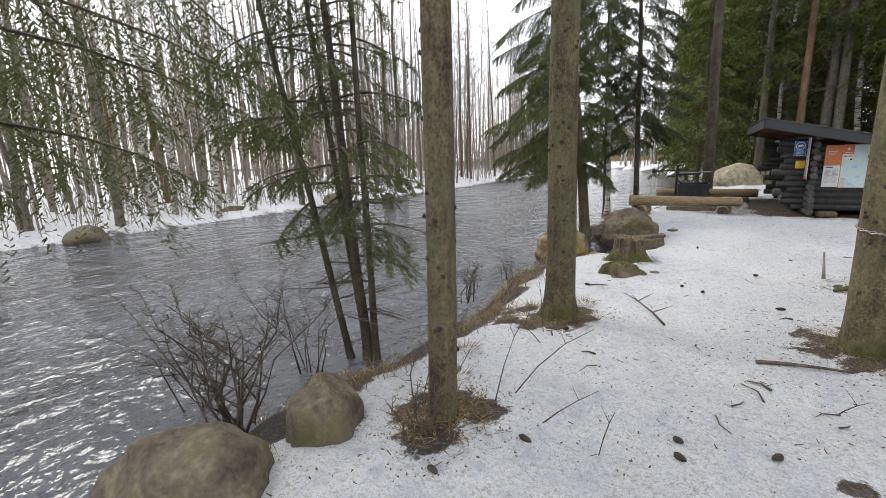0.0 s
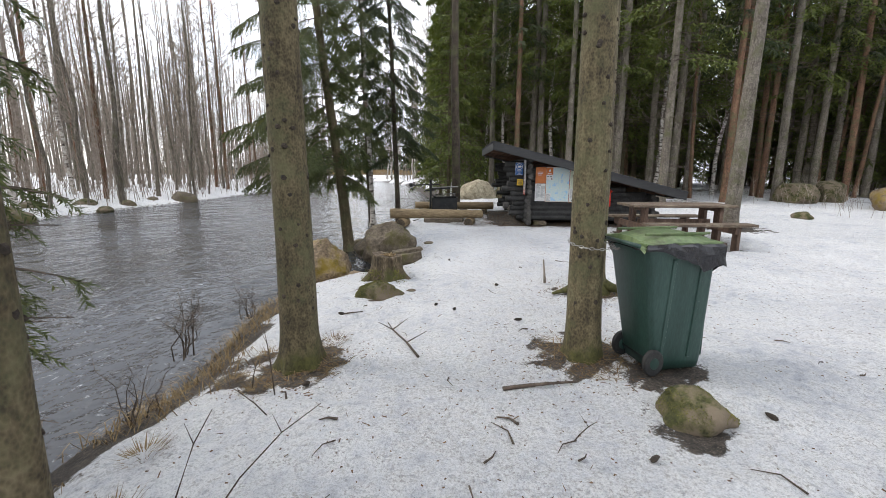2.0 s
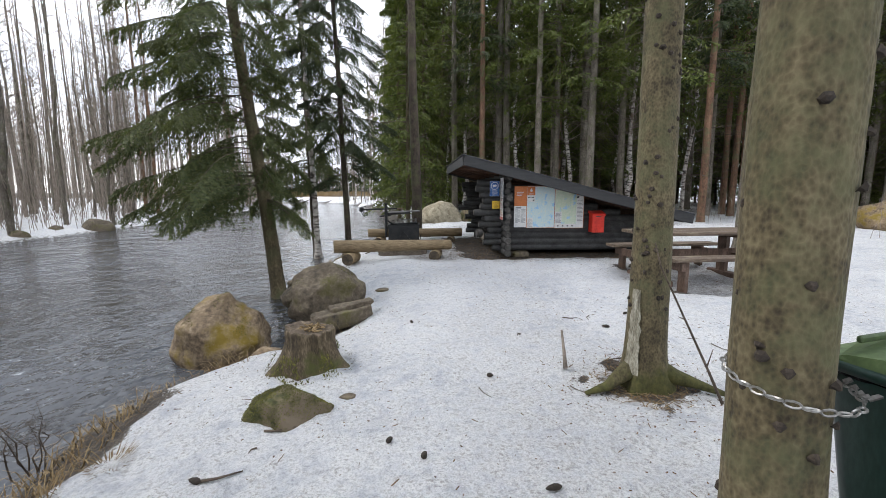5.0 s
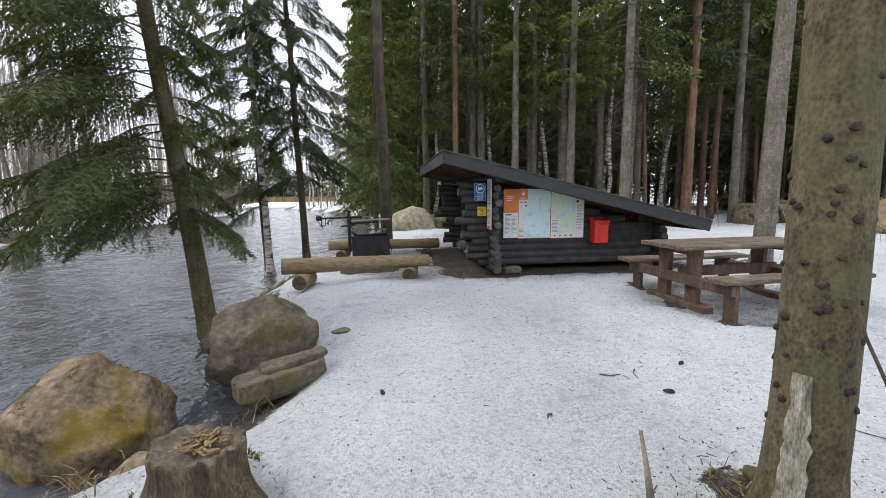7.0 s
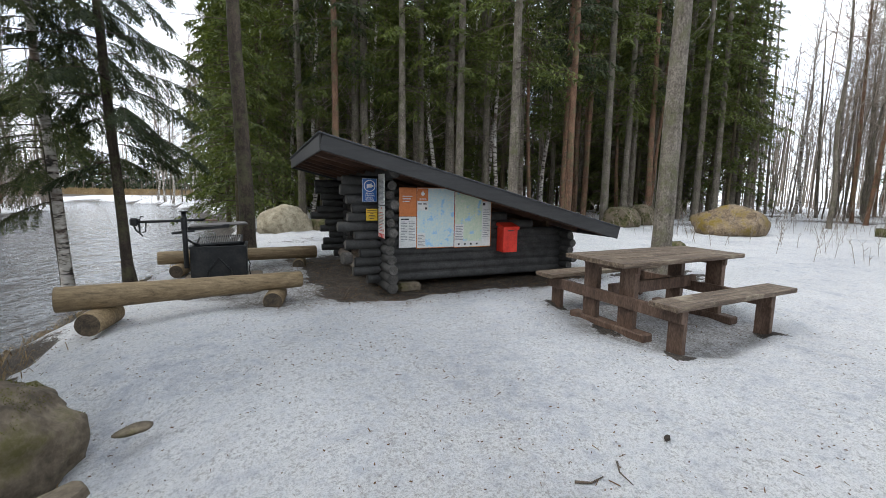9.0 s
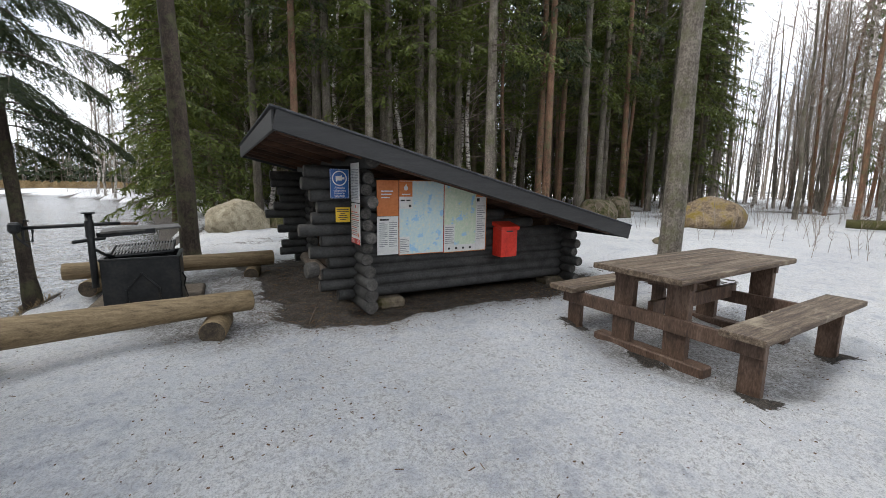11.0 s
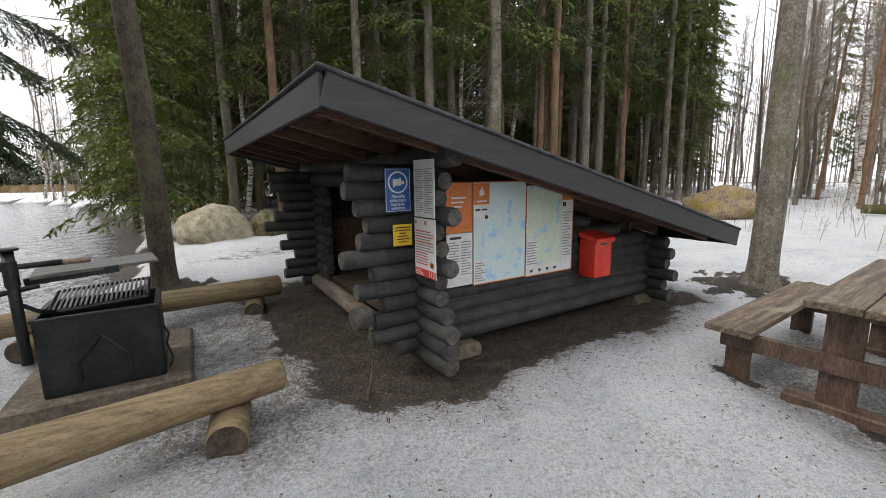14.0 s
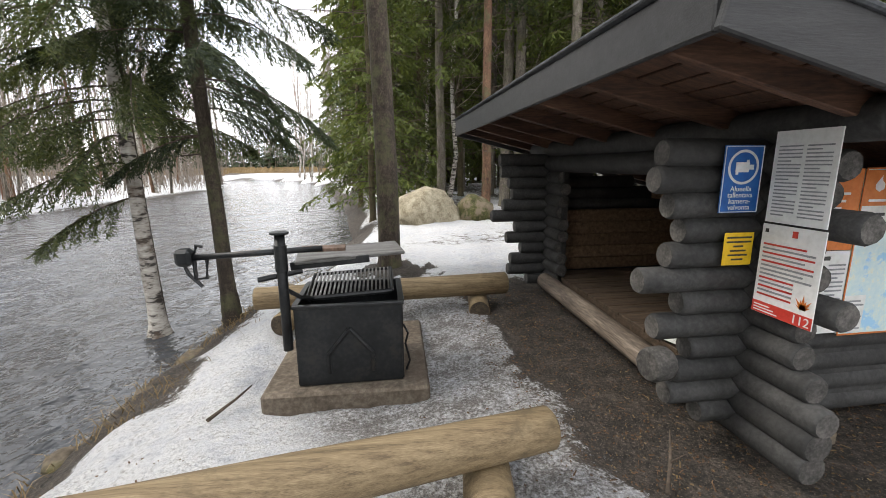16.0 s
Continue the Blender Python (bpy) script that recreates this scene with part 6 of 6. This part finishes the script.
# trunks that stand out behind the shelter
for kind, x, y, sc in (("s2", 4.0, 23.3, 1.0), ("b1", 11.8, 32.6, 1.25), ("s2", 8.7, 18.9, 1.0), ("s4", 11.4, 19.1, 1.0), ("b3", 21, 25.2, 1.1), ("s2", 21.8, 21.2, 1.0), ("s1", 2.0, 24.0, 1.0), ("s5", -0.3, 22.5, 0.95), ("s5", 0.5, 26.0, 1.05), ("s5", -0.9, 27.5, 1.1), ("s3", 1.6, 28.5, 1.1), ("s5", -0.8, 34, 1.2), ("b1", 13.4, 30.5, 1.2), ("b3", 11.0, 28.5, 1.1), ("b1", 13.9, 24.2, 1.15), ("s3", 3.3, 27.5, 1.1), ("s3", 6.3, 26.5, 1.2), ("s3", 9.5, 25.5, 1.15), ("s1", 6.6, 22.6, 1.0), ("s4", 12.9, 21.2, 1.0), ("s3", 13.2, 26.8, 1.2), ("s4", 15.2, 22.4, 1.0), ("b1", 5.2, 25.5, 1.3), ("b1", 7.6, 24.0, 1.25), ("b1", 8.4, 27.0, 1.35), ("b1", 10.2, 23.0, 1.2), ("s2", 7.4, 20.6, 0.95), ("s2", 10.0, 20.8, 1.0), ("s1", 12.2, 23.6, 1.05), ("s2", 14.2, 20.0, 1.0), ("s1", 17.0, 21.6, 1.05), ("s2", 19.0, 23.0, 1.0), ("s2", 5.4, 21.4, 0.9), ("s4", 3.0, 21.8, 0.95)):
    plant(kind, x, y, sc)
rw = random.Random(77)
taken = []
tries = 0
while len(taken) < 128 and tries < 4000:
    tries += 1
    x, y = rw.uniform(-2, 42), rw.uniform(21, 58)
    if x < float(np.interp(y, SHORE_Y, SHORE_X)) + 2.0 or y > 62 - x * 0.5 or y < 19 + max(0, x - 18) * 0.55:
        continue
    if any((x - a) ** 2 + (y - b) ** 2 < 2.9 for a, b in taken):
        continue
    taken.append((x, y))
    plant(rw.choice(("s1", "s2", "s2", "s4", "s2", "b3", "s1", "b1") if y < 31 else ("s1", "s3", "s3", "s5", "s2")), x, y, rw.uniform(0.85, 1.2), rw)
for k in range(36):
    b_, d_ = radians(rw.uniform(47, 62.5)), rw.uniform(24, 46)
    plant(rw.choice(("s1", "s3", "s4", "s5", "s2")), 0.5 + d_ * math.sin(b_), 7.9 + d_ * math.cos(b_), rw.uniform(0.9, 1.15), rw)
for k in range(44):
    y = rw.uniform(31, 50)
    x = max(float(np.interp(y, SHORE_Y, SHORE_X)) + 2.2, -1 + (k % 22) * 1.5 + rw.uniform(-0.6, 0.6))
    plant(rw.choice(("s3", "s5", "s5")), x, y, rw.uniform(1.1, 1.45), rw)
# lighter mixed wood to the east
for k in range(270):
    x, y = rw.uniform(17, 58), rw.uniform(-14, 30)
    if y > 13 + (x - 15) * 0.6 or (x < 20 and y > 12):
        continue
    plant(rw.choice(("b1", "b1", "b2", "b3", "b5", "b4", "b3") if x < 45 else ("b1", "b3", "b2", "s3")), x, y, rw.uniform(0.9, 1.25), rw)
# leafless wood on the far bank
far_n = 0
while far_n < 190:
    y = rw.uniform(-14, 66)
    x = float(np.interp(y, FAR_Y, FAR_X)) - 0.6 - rw.random() ** 1.5 * 30
    far_n += 1
    plant(rw.choice(("b1", "b2", "b2", "b4", "b4", "b5", "b5", "b3")), x, y, rw.uniform(0.8, 1.35), rw)
for x, y, kd in ((-17.4, 21.5, "b3"), (-15.8, 20.5, "b5"), (-16.0, 6.0, "b5"), (-15.6, 13, "b5"), (-15.9, 17, "b2"), (-15.7, 26, "b2"), (-15.5, 9, "b1"), (-16.2, 2.6, "b5")):
    plant(kd, x, y, 1.15, rw)
# leafless stand on the point where the near bank bends
for k in range(34):
    y = rw.uniform(38, 72)
    x = float(np.interp(y, SHORE_Y, SHORE_X)) + 0.5 + rw.random() * 7
    plant(rw.choice(("b1", "b2", "b4", "b1")), x, y, rw.uniform(1.0, 1.4), rw)
plant("s3", -6.6, 68, 1.05, rw)


def far_woods():
    """Distant woods that close every side: trunks, twigs and dark crowns."""
    rng = random.Random(9)
    g, gn, gg = Geo(), Geo(), Geo()
    for k in range(3000):
        side = rng.random()
        if side < 0.42:
            y = rng.uniform(-60, 100)
            x = float(np.interp(y, FAR_Y, FAR_X)) - rng.uniform(6, 75)
        elif side < 0.6:
            x, y = rng.uniform(-90, 10), rng.uniform(122, 165)
        elif side < 0.85:
            x, y = rng.uniform(28, 90), rng.uniform(-60, 70)
        else:
            x, y = rng.uniform(-25, 60), rng.uniform(-75, -22)
            if abs(x + 11) < 9:
                continue
        if land(x, y)[1] < 1:
            continue
        h = rng.uniform(8, 15) if side >= 0.42 and side < 0.6 else rng.uniform(12, 21)
        b = Vector((x, y, land(x, y)[0] - 0.1))
        if 0.42 <= side < 0.6:
            r0 = h * 0.13
            for q in range(26):
                f = rng.random()
                a = rng.uniform(0, 6.28)
                rr = r0 * (1.05 - f)
                p = b + Vector((0, 0, h * (0.12 + 0.88 * f)))
                e = p + Vector((math.cos(a) * rr, math.sin(a) * rr, -rr * 0.5))
                s = Vector((-math.sin(a), math.cos(a), 0)) * rr * 0.35
                gn.tri(tuple(p), tuple(e + s), tuple(e - s))
            g.tube([b, b + Vector((0, 0, h))], [0.12, 0.02], 4, False)
            continue
        tip = b + Vector((rng.uniform(-0.6, 0.6), rng.uniform(-0.6, 0.6), h))
        r = rng.uniform(0.05, 0.12)
        (g if rng.random() < 0.6 else gg).tube([b, b.lerp(tip, 0.5) + Vector((rng.uniform(-0.2, 0.2), 0, 0)), tip], [r, r * 0.7, 0.02], 5, False)
        for q in range(20):
            f = rng.uniform(0.2, 0.97)
            p = b.lerp(tip, f)
            L = rng.uniform(0.6, 1.8) * (1.2 - f)
            a = rng.uniform(0, 6.28)
            e = p + Vector((math.cos(a) * L, math.sin(a) * L, L * rng.uniform(0.5, 1.3)))
            g.tube([p, e], [0.028, 0.008], 3, False)
    ob = single("far_woods", g, M_TWIG, (0, 0, 0), "distant leafless grey-brown woods closing the view", "woods", kind="stuff")
    single("far_pale_trunks", gg, M_BARK_GREY, (0, 0, 0), "distant pale trunks in the leafless woods", "woods", kind="stuff")
    single("far_conifers", gn, M_NEEDLE_DARK, (0, 0, 0), "distant dark conifer crowns on the horizon", "woods", kind="stuff")


far_woods()


def thicket():
    rng = random.Random(14)
    g = Geo()
    for k in range(3400):
        side = rng.random()
        if side < 0.6:
            y = rng.uniform(-6, 70)
            x = float(np.interp(y, FAR_Y, FAR_X)) - abs(rng.gauss(0, 6)) - 0.3
        elif side < 0.8:
            x, y = rng.uniform(11, 40), rng.uniform(2, 22)
        else:
            y = rng.uniform(40, 75)
            x = float(np.interp(y, SHORE_Y, SHORE_X)) + abs(rng.gauss(0, 3)) + 0.3
        z = land(x, y)[0] - 0.05
        H = rng.uniform(0.8, 4.2) if side < 0.6 else rng.uniform(0.4, 1.2)
        a, L = rng.uniform(0, 6.28), rng.uniform(0.05, 0.35) * H
        b, e = Vector((x, y, z)), Vector((x + math.cos(a) * L, y + math.sin(a) * L, z + H))
        g.tube([b, b.lerp(e, 0.5) + Vector((0, 0, 0.1 * H)), e], [0.014, 0.010, 0.004] if side < 0.6 else [0.006, 0.005, 0.002], 3, False)
        for q in range(4):
            p = b.lerp(e, rng.uniform(0.3, 0.95))
            a2 = rng.uniform(0, 6.28)
            g.tube([p, p + Vector((math.cos(a2), math.sin(a2), 1.4)) * 0.16 * H], [0.005, 0.002], 3, False)
    single("thicket", g, M_TWIG, (0, 0, 0), "leafless brush standing in snow along banks and clearings", "brush", kind="stuff")


thicket()


# ---------- grass, litter, sticks ----------
def bank_grass():
    rng = random.Random(6)
    g = Geo()
    for k in range(5200):
        y = rng.uniform(0.2, 16.5)
        d = abs(rng.gauss(0.32, 0.2))
        x = float(np.interp(y, SHORE_Y, SHORE_X)) + d
        if 7.0 < y < 9.4 and rng.random() < 0.8:
            continue
        if y > 9.4 and rng.random() < 0.55:
            continue
        if noise.noise(Vector((x * 1.5, y * 1.5, 6))) < -0.12:
            continue
        z = height(x, y) - 0.01
        a = rng.uniform(0, 6.28)
        H = rng.uniform(0.04, 0.17)
        o = Vector((math.cos(a), math.sin(a), 0))
        s = Vector((-o.y, o.x, 0)) * 0.004
        b = Vector((x, y, z))
        m_ = b + o * H * 0.5 + Vector((0, 0, H * 0.7))
        e = b + o * H * 1.3 + Vector((0, 0, H * rng.uniform(0.2, 0.9)))
        g.quad(tuple(b - s), tuple(b + s), tuple(m_ + s * 0.7), tuple(m_ - s * 0.7))
        g.tri(tuple(m_ - s * 0.7), tuple(m_ + s * 0.7), tuple(e))
    for fx, fy, fr in TREE_FEET[:4]:
        for k in range(330):
            a, q = rng.uniform(0, 6.28), fr * (0.25 + 0.75 * rng.random())
            x, y = fx + math.cos(a) * q, fy + math.sin(a) * q
            z = height(x, y) + 0.004
            L, a2 = rng.uniform(0.03, 0.12), rng.uniform(0, 6.28)
            o = Vector((math.cos(a2), math.sin(a2), rng.uniform(0, 0.35))) * L
            s = Vector((-math.sin(a2), math.cos(a2), 0)) * 0.0035
            b = Vector((x, y, z))
            g.quad(tuple(b - s), tuple(b + s), tuple(b + o + s * 0.5), tuple(b + o - s * 0.5))
    for fx, fy in ((-1.58, 3.74), (-1.29, 3.55), (-1.46, 4.14), (-1.62, 2.9), (-1.45, 2.45), (-1.75, 5.4), (-0.97, 4.35)):
        for k in range(120):
            a, q = rng.uniform(0, 6.28), 0.10 * math.sqrt(rng.random())
            x, y = fx + math.cos(a) * q, fy + math.sin(a) * q
            b = Vector((x, y, height(x, y) - 0.005))
            o = Vector((math.cos(a), math.sin(a), rng.uniform(0.2, 1.0))) * rng.uniform(0.03, 0.10)
            w = Vector((-math.sin(a), math.cos(a), 0)) * 0.003
            g.tri(tuple(b - w), tuple(b + w), tuple(b + o))
    single("dry_grass", g, M_GRASS, (0, 0, 0), "dry brown grass along the bank and round trunks", "grass", kind="stuff")


bank_grass()


def litter():
    """Needles, bark flakes and leaf scraps on the snow and the bare soil."""
    rng = random.Random(12)
    g, chips = Geo(), Geo()
    for k in range(17000):
        if k < 6000:
            x, y = rng.uniform(-1.9, 6), rng.uniform(0.9, 12)
            if noise.noise(Vector((x * 1.1, y * 1.1, 4))) < rng.uniform(-0.5, 0.3):
                continue
        elif k < 15000:
            x, y = rng.uniform(0.3, 5.2), rng.uniform(10.5, 14.2)
        else:
            fx, fy, fr = rng.choice(TREE_FEET[:4])
            a, q = rng.uniform(0, 6.28), fr * (0.2 + 1.5 * rng.random() ** 1.5)
            x, y = fx + math.cos(a) * q, fy + math.sin(a) * q
        soil_in = inside(DIRT, x, y)
        if 15000 > k >= 6000 and soil_in < -0.35 * rng.random():
            continue
        if land(x, y)[1] < 0.5:
            continue
        z = height(x, y) + (0.004 if soil_in < 0 else -0.024)
        L = rng.uniform(0.005, 0.017) if rng.random() < 0.92 else rng.uniform(0.025, 0.06)
        w = rng.uniform(0.002, 0.006) if L > 0.02 else L * rng.uniform(0.3, 0.6)
        (chips if soil_in > 0 and rng.random() < 0.30 else g).flake((x, y, z), (L, w, 0.004), rng.uniform(0, 6.28), rng.uniform(-0.35, 0.35))
    single("wood_chips", chips, M_GRASS, (0, 0, 0), "pale wood chips and straw on the bare soil", "wood chips", kind="stuff")
    single("forest_litter", g, M_LITTER, (0, 0, 0), "bark flakes, needles and scraps scattered on snow", "litter", kind="stuff")


litter()


def stick(pts, r, label, mat=M_TWIG_DARK, forks=()):
    pts = [Vector(p) for p in pts]
    g = Geo().tube(pts, [r * (1 - 0.6 * k / (len(pts) - 1)) for k in range(len(pts))], 7, True, wob=0.2)
    for i, dx, dy, dz in forks:
        g.tube([pts[i], pts[i] + Vector((dx, dy, dz))], [r * 0.55, r * 0.2], 5)
    return single("fallen_stick", g, mat, pts[0], label, "stick", smooth=True)


def on(x, y, dz=0.012):
    return (x, y, height(x, y) + dz)


stick([on(0.42, 3.52), on(0.62, 3.56, 0.02), on(0.80, 3.62, 0.02), on(0.98, 3.70)], 0.016, "broken stick lying on the snow near the bin")
stick([on(-0.20, 4.02), on(-0.32, 4.25, 0.03), on(-0.48, 4.52, 0.04), on(-0.56, 4.75)], 0.011, "forked twig lying on the snow", forks=((1, 0.16, 0.16, 0.04), (2, -0.14, 0.05, 0.05), (2, 0.12, 0.16, 0.05)))
stick([on(1.25, 6.19), (1.245, 6.22, 0.17), (1.235, 6.27, 0.34)], 0.020, "short broken stick standing in the snow", M_TWIG)
stick([(2.14, 5.6, 0.02), (2.02, 5.62, 0.28), (1.88, 5.68, 0.60), (1.72, 5.74, 0.96), (1.68, 5.76, 1.12)], 0.0105, "long dead branch leaning on the thick trunk", forks=((1, 0.05, 0.02, 0.12), (2, -0.05, 0, 0.02)))
stick([on(1.24, 11.22, -0.01), (1.31, 11.31, 0.22), (1.38, 11.42, 0.31)], 0.011, "stick propped against the shelter corner", M_TWIG_DARK, forks=((1, 0.03, -0.05, 0.08),))
stick([on(-1.05, 12.15), on(-0.95, 12.35), on(-0.90, 12.5)], 0.012, "scrap of dark wood by the slab")
rng = random.Random(19)
for k in range(46):
    x, y = rng.uniform(-1.2, 3.2), rng.uniform(0.9, 7.8)
    if math.hypot(x - 1.6, y - 3.8) < 0.6 or land(x, y)[1] < 0.9:
        continue
    a, L = rng.uniform(0, 6.28), rng.uniform(0.06, 0.24)
    stick([on(x, y, 0.006), on(x + math.cos(a) * L * 0.5, y + math.sin(a) * L * 0.5, 0.012), on(x + math.cos(a + 0.3) * L, y + math.sin(a + 0.3) * L, 0.006)], rng.uniform(0.004, 0.010), "small dark twig lying on the snow")


def cone(x, y, rng):
    L, a = rng.uniform(0.05, 0.085), rng.uniform(0, 6.28)
    o = Vector((math.cos(a), math.sin(a), 0))
    b = Vector(on(x, y, 0.014))
    g = Geo().tube([b, b + o * L * 0.15, b + o * L * 0.4, b + o * L * 0.8, b + o * L], [0.006, 0.014, 0.017, 0.012, 0.003], 9, True, wob=0.5)
    return single("spruce_cone", g, M_SNAG, tuple(b), "dark fallen spruce cone on the snow", "cone", "cones on the snow")


for k in range(24):
    x, y = rng.uniform(-1.2, 3.5), rng.uniform(1.0, 8.2)
    if land(x, y)[1] > 0.9:
        cone(x, y, rng)


def fallen_log():
    rng = random.Random(71)
    a, b = Vector((19.4, 13.0, 0.42)), Vector((20.2, 10.7, 0.40))
    t = thing("fallen_log", tuple(a.lerp(b, 0.5)), "mossy fallen log with broken branches lying in snow", "log")
    part("log", Geo().tube([a.lerp(b, k / 6) for k in range(7)], [0.15, 0.16, 0.15, 0.15, 0.14, 0.13, 0.11], 12, True, wob=0.25), M_BARK_MOSS, t, smooth=True)
    g = Geo()
    for k in range(16):
        dead_branch(g, a.lerp(b, rng.random()), rng.uniform(0, 6.28), rng.uniform(0.3, 0.8), rng, 0.014, 4, rng.uniform(0.1, 0.9))
    part("branch_growth", g, M_TWIG_DARK, t, kind="stuff")


fallen_log()
# thin stems leaning out of the snow by the first trunk
for bx, by, hx, hy, H in ((-0.95, 2.35, 0.42, 0.30, 0.42), (-1.02, 2.2, 0.10, 0.25, 0.50), (-1.12, 3.45, -0.05, 0.02, 0.46), (-1.35, 3.6, 0.16, -0.2, 0.30), (-1.05, 3.2, -0.32, 0.1, 0.16), (-0.7, 2.1, 0.26, 0.34, 0.12), (-0.35, 2.0, 0.05, 0.12, 0.20), (0.75, 3.0, 0.14, 0.05, 0.10)):
    b = Vector(on(bx, by, -0.01))
    stick([b, b + Vector((hx * 0.3, hy * 0.3, H * 0.45)), b + Vector((hx * 0.65, hy * 0.65, H * 0.8)), b + Vector((hx, hy, H))], 0.0045, "thin bare stem rising from the snow", forks=((2, -0.05, 0.03, 0.07),))


def reeds():
    rng = random.Random(25)
    g = Geo()
    for k in range(1800):
        x, y = rng.uniform(-70, 5), rng.uniform(98, 121)
        if land(x, y)[1] < -3:
            continue
        H = rng.uniform(0.5, 1.3)
        z = max(-0.42, land(x, y)[0])
        g.quad((x - 0.3, y, z), (x + 0.3, y, z), (x + 0.35, y + 0.1, z + H), (x - 0.15, y, z + H * 0.8))
    single("reed_bed", g, M_GRASS, (0, 0, 0), "pale brown reed bed at the far bend of the river", "reeds", kind="stuff")


reeds()
# small footbridge-like rail at the distant point
t = thing("rest_shelter", (-6.2, 62.0, 0.1), "small white-framed wooden rail on the distant bank", "railing")
for k in range(4):
    part("post", Geo().box((-7.4 + k * 0.9, 62, 0.7), (0.12, 0.12, 1.4), None, 0.01), M_BARK_GREY, t)
part("rail", Geo().box((-6.05, 62, 1.42), (3.0, 0.14, 0.12), None, 0.01), M_BARK_GREY, t)
